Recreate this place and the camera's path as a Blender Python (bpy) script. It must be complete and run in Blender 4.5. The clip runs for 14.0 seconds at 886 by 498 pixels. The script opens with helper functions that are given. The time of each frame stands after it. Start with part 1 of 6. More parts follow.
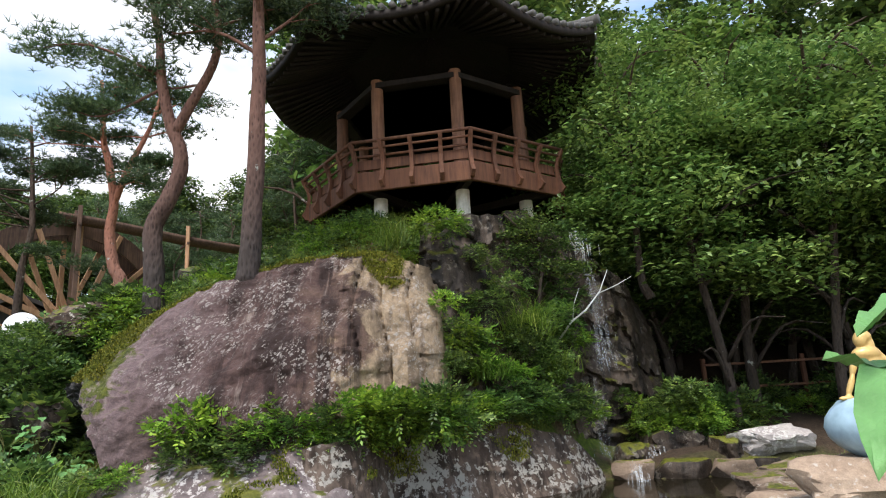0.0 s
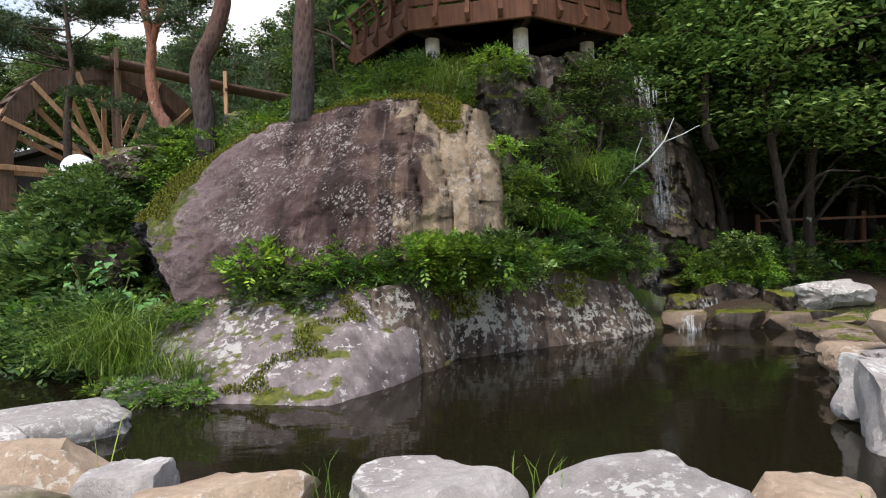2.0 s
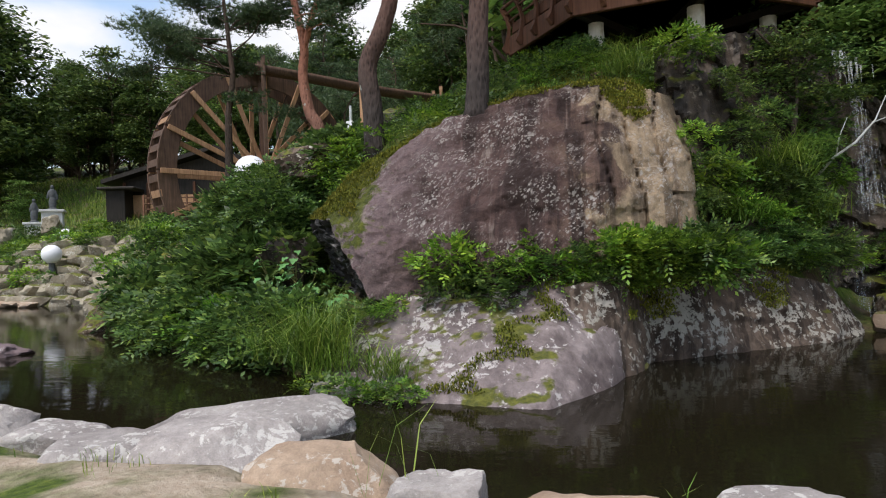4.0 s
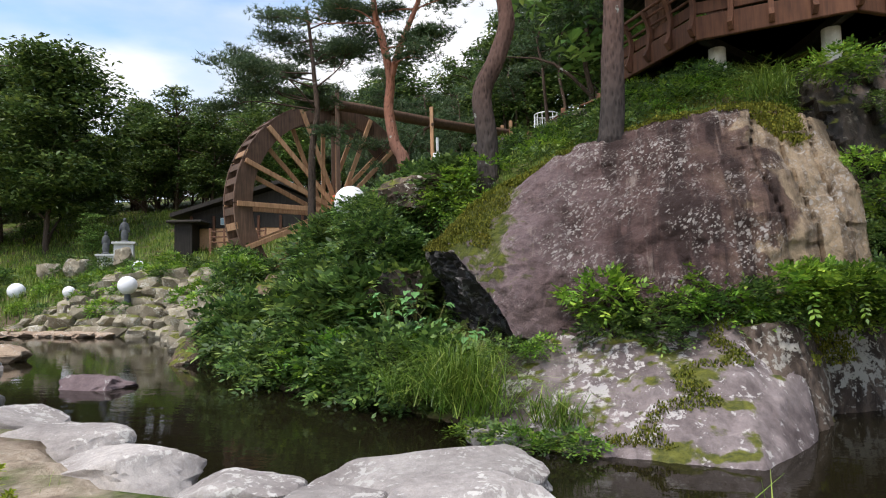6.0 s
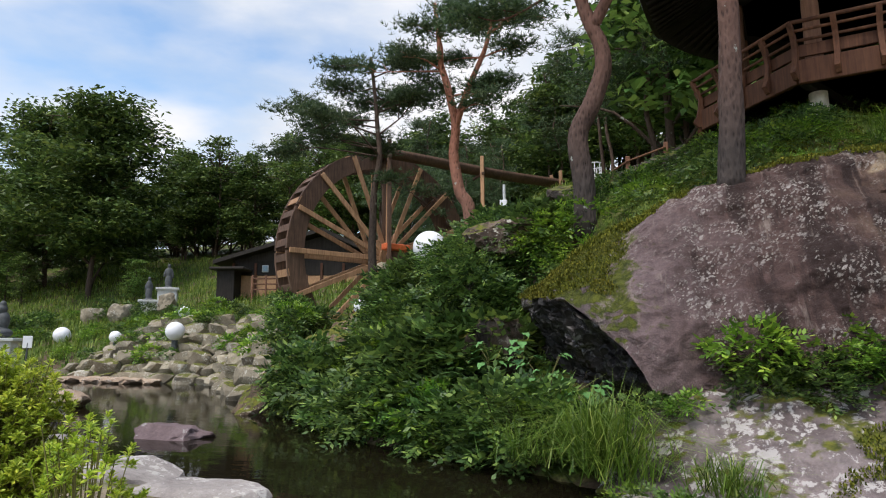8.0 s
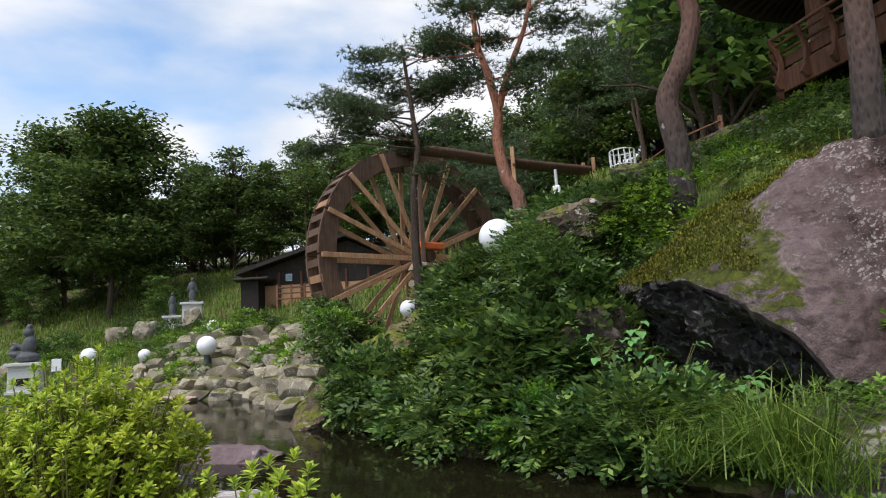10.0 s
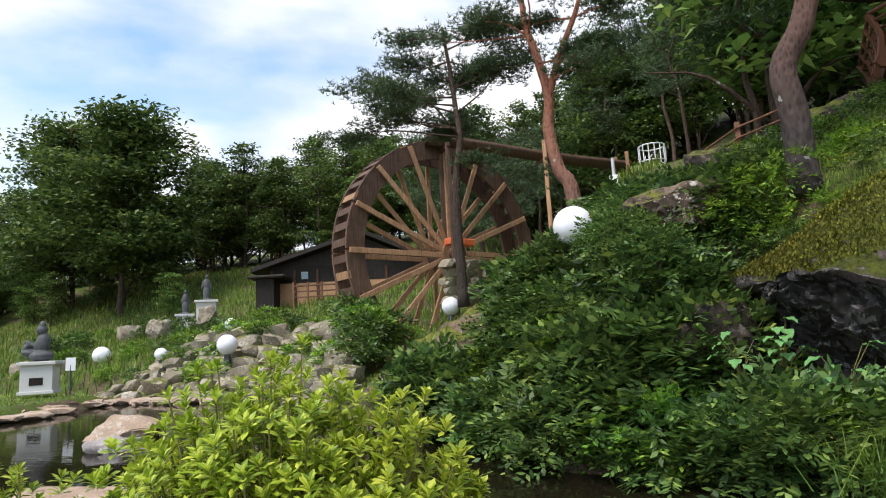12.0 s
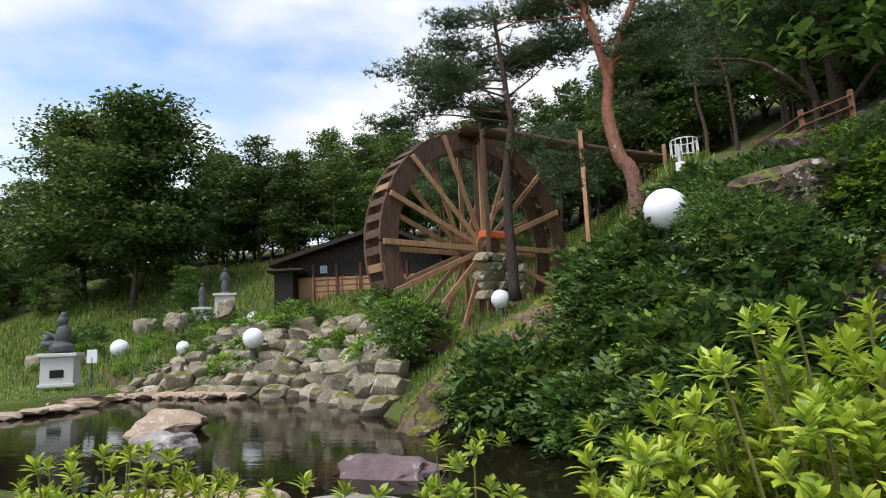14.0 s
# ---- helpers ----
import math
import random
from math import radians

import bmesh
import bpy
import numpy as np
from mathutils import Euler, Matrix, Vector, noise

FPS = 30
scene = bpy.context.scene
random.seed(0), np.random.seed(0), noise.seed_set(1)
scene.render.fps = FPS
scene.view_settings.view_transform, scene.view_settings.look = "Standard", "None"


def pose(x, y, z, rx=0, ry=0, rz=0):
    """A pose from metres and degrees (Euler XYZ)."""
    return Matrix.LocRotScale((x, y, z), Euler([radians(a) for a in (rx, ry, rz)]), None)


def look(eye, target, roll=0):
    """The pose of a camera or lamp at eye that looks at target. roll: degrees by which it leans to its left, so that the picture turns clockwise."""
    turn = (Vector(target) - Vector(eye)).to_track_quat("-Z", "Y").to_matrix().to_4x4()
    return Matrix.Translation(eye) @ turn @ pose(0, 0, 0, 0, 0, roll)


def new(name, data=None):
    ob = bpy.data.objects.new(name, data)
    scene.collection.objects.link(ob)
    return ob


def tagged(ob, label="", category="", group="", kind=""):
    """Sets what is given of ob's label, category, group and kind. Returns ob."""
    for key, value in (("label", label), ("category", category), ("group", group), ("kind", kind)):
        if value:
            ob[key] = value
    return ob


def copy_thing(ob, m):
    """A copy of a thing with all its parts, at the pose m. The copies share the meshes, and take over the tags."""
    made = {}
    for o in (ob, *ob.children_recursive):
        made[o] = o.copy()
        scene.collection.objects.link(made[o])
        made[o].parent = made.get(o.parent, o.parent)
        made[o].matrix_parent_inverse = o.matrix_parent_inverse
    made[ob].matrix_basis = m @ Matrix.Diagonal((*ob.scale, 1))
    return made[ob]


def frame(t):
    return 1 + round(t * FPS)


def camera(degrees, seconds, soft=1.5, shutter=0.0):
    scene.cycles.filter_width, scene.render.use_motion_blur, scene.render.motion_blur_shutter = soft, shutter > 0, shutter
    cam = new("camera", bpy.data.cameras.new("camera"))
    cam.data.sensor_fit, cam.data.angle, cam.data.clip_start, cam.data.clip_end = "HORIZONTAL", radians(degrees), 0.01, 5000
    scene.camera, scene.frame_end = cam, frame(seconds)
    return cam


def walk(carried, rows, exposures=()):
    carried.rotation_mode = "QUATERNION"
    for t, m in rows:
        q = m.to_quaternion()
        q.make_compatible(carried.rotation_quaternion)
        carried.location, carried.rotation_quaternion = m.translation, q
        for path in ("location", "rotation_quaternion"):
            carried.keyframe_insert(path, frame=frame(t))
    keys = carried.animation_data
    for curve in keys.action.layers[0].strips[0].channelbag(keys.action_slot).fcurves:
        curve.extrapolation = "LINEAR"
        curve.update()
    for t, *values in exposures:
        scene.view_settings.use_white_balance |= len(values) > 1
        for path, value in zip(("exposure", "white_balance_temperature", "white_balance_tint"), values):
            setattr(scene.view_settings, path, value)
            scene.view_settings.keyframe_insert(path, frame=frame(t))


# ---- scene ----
cam = camera(70.18, 14.0, soft=1.1)
# seconds, eye x y z, pitch, roll, yaw
PATH = [
    (0.0, 0.000, 0.000, 1.833, 13.43, 3.22, 0.00),
    (0.5, -0.035, 0.051, 1.797, 9.28, 2.61, -1.43),
    (1.0, -0.130, 0.076, 1.775, 6.10, 2.20, -1.64),
    (1.5, -0.302, 0.209, 1.753, 2.27, 1.88, 0.13),
    (2.0, -0.510, 0.324, 1.741, 0.42, 1.92, 2.75),
    (2.5, -0.860, 0.422, 1.750, -0.53, 1.93, 3.42),
    (3.0, -1.135, 0.517, 1.741, -0.55, 2.08, 4.55),
    (3.5, -1.434, 0.607, 1.768, -0.11, 2.15, 8.15),
    (4.0, -1.796, 0.591, 1.780, 0.39, 2.09, 12.65),
    (6.5, -3.808, 0.931, 1.805, 5.20, 1.19, 16.52),
    (7.0, -4.157, 0.926, 1.824, 6.74, 1.03, 16.73),
    (7.5, -4.511, 0.968, 1.775, 7.96, 0.74, 17.40),
    (8.0, -4.911, 1.038, 1.764, 8.50, 0.35, 18.47),
    (10.5, -7.001, 2.007, 1.750, 8.76, 3.87, 19.97),
    (11.0, -7.459, 2.181, 1.773, 8.81, 3.90, 20.11),
    (11.5, -7.867, 2.363, 1.786, 8.84, 3.70, 20.05),
    (12.0, -8.268, 2.528, 1.799, 8.81, 3.16, 19.85),
    (12.5, -8.709, 2.655, 1.779, 8.86, 2.87, 19.66),
    (13.0, -9.098, 2.795, 1.782, 8.85, 2.79, 19.80),
    (13.5, -9.554, 2.872, 1.755, 8.83, 2.55, 19.85),
    (14.0, -9.967, 2.950, 1.741, 8.72, 2.50, 19.93),
]
walk(cam, [(t, pose(x, y, z, 90 + p, r, w)) for t, x, y, z, p, r, w in PATH],
     exposures=[(0.0, 0.68), (1.5, 0.56), (3.0, 0.36), (4.0, 0.19), (6.5, 0.40), (8.0, 0.17), (10.5, 0.22), (11.5, 0.32), (12.5, 0.56), (13.2, 0.52), (14.0, 0.32)])

# ---- world and sun ----
SUN_EL, SUN_ROT = 62.0, 200.0
world = bpy.data.worlds.new("sky")
world.use_nodes = True
scene.world = world
wn, wl = world.node_tree.nodes, world.node_tree.links
wn.clear()
w_out = wn.new("ShaderNodeOutputWorld")
w_sky = wn.new("ShaderNodeTexSky")
w_sky.sky_type = "NISHITA"
w_sky.sun_disc = False
w_sky.sun_elevation, w_sky.sun_rotation = radians(SUN_EL), radians(SUN_ROT)
w_sky.air_density, w_sky.dust_density = 1.2, 0.6
w_bg = wn.new("ShaderNodeBackground")
w_bg.inputs["Strength"].default_value = 0.2
w_cloud = wn.new("ShaderNodeBackground")
w_cloud.inputs["Strength"].default_value = 0.95
w_co = wn.new("ShaderNodeTexCoord")
w_map = wn.new("ShaderNodeMapping")
w_map.inputs["Scale"].default_value = (1.0, 1.0, 2.6)
w_map.inputs["Location"].default_value = (0.9, 0.2, 0.45)
w_noise = wn.new("ShaderNodeTexNoise")
w_noise.inputs["Scale"].default_value = 2.1
w_noise.inputs["Detail"].default_value = 7.0
w_noise.inputs["Roughness"].default_value = 0.5
w_ramp = wn.new("ShaderNodeValToRGB")
w_ramp.color_ramp.elements[0].position, w_ramp.color_ramp.elements[1].position = 0.40, 0.58
w_shade = wn.new("ShaderNodeTexNoise")
w_shade.inputs["Scale"].default_value = 4.0
w_shade.inputs["Detail"].default_value = 5.0
w_tint = wn.new("ShaderNodeValToRGB")
w_tint.color_ramp.elements[0].position, w_tint.color_ramp.elements[1].position = 0.3, 0.62
w_tint.color_ramp.elements[0].color, w_tint.color_ramp.elements[1].color = (0.62, 0.70, 0.82, 1), (0.93, 0.93, 0.97, 1)
w_mix = wn.new("ShaderNodeMixShader")
wl.new(w_sky.outputs[0], w_bg.inputs[0])
wl.new(w_co.outputs["Generated"], w_map.inputs[0])
wl.new(w_map.outputs[0], w_noise.inputs["Vector"])
wl.new(w_map.outputs[0], w_shade.inputs["Vector"])
wl.new(w_shade.outputs[0], w_tint.inputs[0])
wl.new(w_tint.outputs[0], w_cloud.inputs[0])
wl.new(w_noise.outputs[0], w_ramp.inputs[0])
wl.new(w_ramp.outputs[0], w_mix.inputs[0])
wl.new(w_bg.outputs[0], w_mix.inputs[1])
wl.new(w_cloud.outputs[0], w_mix.inputs[2])
wl.new(w_mix.outputs[0], w_out.inputs[0])

sun = new("sun", bpy.data.lights.new("sun", "SUN"))
sun.data.energy, sun.data.angle, sun.data.color = 3.0, radians(25), (1.0, 0.95, 0.88)
# the sun stands high behind the walker, veiled by cloud
SUN_AZ = radians(SUN_ROT)
sun.matrix_world = look((0, 0, 60), Vector((0, 0, 60)) - Vector((math.sin(SUN_AZ) * math.cos(radians(SUN_EL)), math.cos(SUN_AZ) * math.cos(radians(SUN_EL)), math.sin(radians(SUN_EL)))))


# ---- materials ----
def material(name):
    m = bpy.data.materials.new(name)
    m.use_nodes = True
    n = m.node_tree.nodes
    n["Principled BSDF"].inputs["Specular IOR Level"].default_value = 0.25
    return m, n, m.node_tree.links, n["Principled BSDF"]


def node(n, kind, **inputs):
    x = n.new(kind)
    for key, value in inputs.items():
        x.inputs[key].default_value = value
    return x


def ramp(n, *stops):
    r = n.new("ShaderNodeValToRGB")
    e = r.color_ramp.elements
    while len(e) < len(stops):
        e.new(0.5)
    for i, (p, c) in enumerate(stops):
        e[i].position, e[i].color = p, (*c, 1.0) if len(c) == 3 else c
    return r


def mixed(n, l, fac, a, b, kind="MIX"):
    x = n.new("ShaderNodeMix")
    x.data_type, x.blend_type = "RGBA", kind
    for sock, value in ((x.inputs[0], fac), (x.inputs[6], a), (x.inputs[7], b)):
        if isinstance(value, bpy.types.NodeSocket):
            l.new(value, sock)
        else:
            sock.default_value = value if isinstance(value, float) else (*value, 1.0)
    return x.outputs[2]


def coords(n, l, scale=(1, 1, 1), kind="Object"):
    c = n.new("ShaderNodeTexCoord")
    m = n.new("ShaderNodeMapping")
    m.inputs["Scale"].default_value = scale
    l.new(c.outputs[kind], m.inputs[0])
    return m.outputs[0]


def noise_tex(n, l, vec, scale, detail=5.0, rough=0.55, distort=0.0):
    x = node(n, "ShaderNodeTexNoise", Scale=scale, Detail=detail, Roughness=rough, Distortion=distort)
    l.new(vec, x.inputs["Vector"])
    return x.outputs[0]


def relief(n, l, bsdf, height, strength=0.4, distance=0.02):
    b = node(n, "ShaderNodeBump", Strength=strength, Distance=distance)
    l.new(height, b.inputs["Height"])
    l.new(b.outputs[0], bsdf.inputs["Normal"])


def world_pos(n):
    return n.new("ShaderNodeNewGeometry").outputs["Position"]


def leaf_material(name, dark, light, rough=0.45, glow=0.22, spec=0.35, tip=None):
    """Foliage: each leaf its own tone, a little light passing through."""
    m, n, l, p = material(name)
    g = n.new("ShaderNodeNewGeometry")
    info = n.new("ShaderNodeObjectInfo")
    r = ramp(n, (0.0, dark), (0.75, light), (1.0, tip or light))
    l.new(g.outputs["Random Per Island"], r.inputs[0])
    vary = node(n, "ShaderNodeHueSaturation")
    wob = n.new("ShaderNodeMapRange")
    wob.inputs[3].default_value, wob.inputs[4].default_value = 0.72, 1.28
    l.new(info.outputs["Random"], wob.inputs[0])
    l.new(wob.outputs[0], vary.inputs["Value"])
    patch = noise_tex(n, l, g.outputs["Position"], 0.7, 3.0)
    hue = n.new("ShaderNodeMapRange")
    hue.inputs[1].default_value, hue.inputs[2].default_value = 0.3, 0.7
    hue.inputs[3].default_value, hue.inputs[4].default_value = 0.475, 0.515
    l.new(patch, hue.inputs[0])
    l.new(hue.outputs[0], vary.inputs["Hue"])
    l.new(r.outputs[0], vary.inputs["Color"])
    l.new(vary.outputs[0], p.inputs["Base Color"])
    p.inputs["Roughness"].default_value = rough
    p.inputs["Specular IOR Level"].default_value = spec
    t = n.new("ShaderNodeBsdfTranslucent")
    l.new(vary.outputs[0], t.inputs["Color"])
    x = n.new("ShaderNodeMixShader")
    x.inputs[0].default_value = glow
    l.new(p.outputs[0], x.inputs[1])
    l.new(t.outputs[0], x.inputs[2])
    l.new(x.outputs[0], n["Material Output"].inputs[0])
    return m


def rock_material(name, base, dark, lichen, lichen_amount=0.5, moss=0.0, streak=0.0, scale=1.0, rough=0.85):
    """Weathered stone: broad stains, streaks that run down, pale lichen spots, moss on upper sides."""
    m, n, l, p = material(name)
    pos = world_pos(n)
    info = n.new("ShaderNodeObjectInfo")
    broad = noise_tex(n, l, pos, 0.7 * scale, 6.0, 0.6, 0.4)
    fine = noise_tex(n, l, pos, 9.0 * scale, 8.0, 0.65)
    grain = noise_tex(n, l, pos, 45.0 * scale, 4.0, 0.7)
    r = ramp(n, (0.32, dark), (0.5, [0.5 * (a + b) for a, b in zip(dark, base)]), (0.66, base))
    l.new(broad, r.inputs[0])
    col = mixed(n, l, 0.5, r.outputs[0], fine, "OVERLAY")
    col = mixed(n, l, 0.35, col, grain, "OVERLAY")
    if streak:
        down = n.new("ShaderNodeMapping")
        down.inputs["Scale"].default_value = (2.3, 2.3, 0.16)
        l.new(pos, down.inputs[0])
        s = noise_tex(n, l, down.outputs[0], 1.6, 6.0, 0.65, 0.3)
        sr = ramp(n, (0.46, (0, 0, 0)), (0.58, (streak,) * 3))
        l.new(s, sr.inputs[0])
        col = mixed(n, l, sr.outputs[0], col, [0.35 * a for a in dark])
    if lichen_amount:
        v = noise_tex(n, l, pos, 7.5 * scale, 6.0, 0.68, 0.3)
        b = noise_tex(n, l, pos, 0.9 * scale, 2.0)
        add = n.new("ShaderNodeMath")
        add.operation = "MULTIPLY_ADD"
        add.inputs[1].default_value, add.inputs[2].default_value = 0.55, -0.28
        l.new(b, add.inputs[0])
        tot = n.new("ShaderNodeMath")
        l.new(v, tot.inputs[0])
        l.new(add.outputs[0], tot.inputs[1])
        lr = ramp(n, (0.66 - 0.2 * lichen_amount, (0, 0, 0)), (0.70 - 0.2 * lichen_amount, (0.85,) * 3))
        l.new(tot.outputs[0], lr.inputs[0])
        col = mixed(n, l, lr.outputs[0], col, lichen)
    if moss:
        g = n.new("ShaderNodeNewGeometry")
        sep = n.new("ShaderNodeSeparateXYZ")
        l.new(g.outputs["Normal"], sep.inputs[0])
        mm = n.new("ShaderNodeMath")
        mm.operation = "MULTIPLY"
        l.new(sep.outputs[2], mm.inputs[0])
        l.new(noise_tex(n, l, pos, 2.2, 6.0, 0.6), mm.inputs[1])
        mr = ramp(n, (0.5 - 0.3 * moss, (0, 0, 0)), (0.56 - 0.3 * moss, (0.95,) * 3))
        l.new(mm.outputs[0], mr.inputs[0])
        mc = ramp(n, (0.35, (0.045, 0.055, 0.008)), (0.7, (0.17, 0.17, 0.02)))
        l.new(fine, mc.inputs[0])
        col = mixed(n, l, mr.outputs[0], col, mc.outputs[0])
    vary = node(n, "ShaderNodeHueSaturation")
    wob = n.new("ShaderNodeMapRange")
    wob.inputs[3].default_value, wob.inputs[4].default_value = 0.8, 1.12
    l.new(info.outputs["Random"], wob.inputs[0])
    l.new(wob.outputs[0], vary.inputs["Value"])
    l.new(col, vary.inputs["Color"])
    l.new(vary.outputs[0], p.inputs["Base Color"])
    p.inputs["Roughness"].default_value = rough
    h = n.new("ShaderNodeMath")
    h.operation = "MULTIPLY_ADD"
    h.inputs[1].default_value = 0.25
    l.new(grain, h.inputs[0])
    l.new(fine, h.inputs[2])
    relief(n, l, p, h.outputs[0], 0.7, 0.05 / scale)
    return m


def wood_material(name, light, dark, rough=0.75, scale=1.0, axis=2):
    """Timber with grain along one axis of the part."""
    m, n, l, p = material(name)
    stretch = [14.0 * scale] * 3
    stretch[axis] = 0.9 * scale
    vec = coords(n, l, stretch)
    grain = noise_tex(n, l, vec, 1.0, 7.0, 0.6, 0.5)
    blot = noise_tex(n, l, coords(n, l), 2.2, 4.0)
    r = ramp(n, (0.3, dark), (0.7, light))
    l.new(grain, r.inputs[0])
    info = n.new("ShaderNodeObjectInfo")
    wob = n.new("ShaderNodeMapRange")
    wob.inputs[3].default_value, wob.inputs[4].default_value = 0.75, 1.2
    l.new(info.outputs["Random"], wob.inputs[0])
    vary = node(n, "ShaderNodeHueSaturation")
    l.new(wob.outputs[0], vary.inputs["Value"])
    l.new(mixed(n, l, 0.45, r.outputs[0], blot, "OVERLAY"), vary.inputs["Color"])
    l.new(vary.outputs[0], p.inputs["Base Color"])
    p.inputs["Roughness"].default_value = rough
    relief(n, l, p, grain, 0.35, 0.01)
    return m


def bark_material(name, low, high, z0, z1, patch=(0.4, 0.42, 0.38)):
    """Pine bark: grey and plated near the ground, red and flaking higher up, a few pale lichen patches."""
    m, n, l, p = material(name)
    pos = world_pos(n)
    sep = n.new("ShaderNodeSeparateXYZ")
    l.new(pos, sep.inputs[0])
    mr = n.new("ShaderNodeMapRange")
    mr.inputs[1].default_value, mr.inputs[2].default_value = z0, z1
    l.new(sep.outputs[2], mr.inputs[0])
    wide = n.new("ShaderNodeMapping")
    wide.inputs["Scale"].default_value = (1, 1, 0.35)
    l.new(pos, wide.inputs[0])
    v = node(n, "ShaderNodeTexVoronoi", Scale=16.0)
    l.new(wide.outputs[0], v.inputs["Vector"])
    ns = noise_tex(n, l, wide.outputs[0], 9.0, 7.0, 0.65)
    col = mixed(n, l, mr.outputs[0], low, high)
    col = mixed(n, l, 0.6, col, ns, "OVERLAY")
    crack = ramp(n, (0.0, (0.12,) * 3), (0.4, (1.1,) * 3))
    l.new(v.outputs["Distance"], crack.inputs[0])
    col = mixed(n, l, 0.8, col, crack.outputs[0], "MULTIPLY")
    spots = ramp(n, (0.66, (0, 0, 0)), (0.69, (0.8,) * 3))
    l.new(noise_tex(n, l, pos, 3.2, 5.0, 0.6), spots.inputs[0])
    col = mixed(n, l, spots.outputs[0], col, patch)
    l.new(col, p.inputs["Base Color"])
    p.inputs["Roughness"].default_value = 0.9
    relief(n, l, p, v.outputs["Distance"], 0.9, 0.03)
    return m


def plain_material(name, color, rough=0.6, metal=0.0, spread=0.25, scale=6.0, bump=0.15):
    m, n, l, p = material(name)
    vec = coords(n, l)
    a = noise_tex(n, l, vec, scale, 6.0, 0.6)
    r = ramp(n, (0.3, [c * (1 - spread) for c in color]), (0.7, [min(1.0, c * (1 + spread * 0.6)) for c in color]))
    l.new(a, r.inputs[0])
    l.new(r.outputs[0], p.inputs["Base Color"])
    p.inputs["Roughness"].default_value, p.inputs["Metallic"].default_value = rough, metal
    relief(n, l, p, noise_tex(n, l, vec, scale * 8, 4.0), bump, 0.01)
    return m


MAT_SHRUB = leaf_material("shrub_leaves", (0.022, 0.05, 0.015), (0.115, 0.205, 0.05), glow=0.27, tip=(0.26, 0.36, 0.075))
MAT_FRESH = leaf_material("fresh_leaves", (0.045, 0.11, 0.014), (0.18, 0.33, 0.038), glow=0.3, tip=(0.34, 0.47, 0.06))
MAT_AZALEA = leaf_material("azalea_leaves", (0.14, 0.22, 0.02), (0.39, 0.49, 0.05), rough=0.4, glow=0.35, tip=(0.59, 0.62, 0.09))
MAT_FOREST = leaf_material("forest_leaves", (0.024, 0.05, 0.015), (0.115, 0.185, 0.047), glow=0.26, tip=(0.22, 0.29, 0.065))
MAT_FOREST_LIGHT = leaf_material("light_forest_leaves", (0.036, 0.082, 0.02), (0.15, 0.255, 0.058), glow=0.28, tip=(0.24, 0.34, 0.08))
MAT_MAPLE = leaf_material("maple_leaves", (0.045, 0.10, 0.026), (0.18, 0.295, 0.072), glow=0.3, tip=(0.31, 0.43, 0.12))
MAT_NEEDLE = leaf_material("pine_needles", (0.03, 0.06, 0.028), (0.085, 0.14, 0.055), glow=0.25, tip=(0.14, 0.19, 0.07))
MAT_GRASS = leaf_material("grass_blades", (0.05, 0.10, 0.014), (0.17, 0.26, 0.036), tip=(0.34, 0.38, 0.08))
MAT_TUFT = leaf_material("long_grass_blades", (0.07, 0.14, 0.018), (0.2, 0.33, 0.045), glow=0.3, tip=(0.38, 0.46, 0.1))
MAT_MOSS = leaf_material("moss", (0.055, 0.07, 0.006), (0.15, 0.165, 0.015), rough=0.9, glow=0.1, tip=(0.27, 0.25, 0.025))


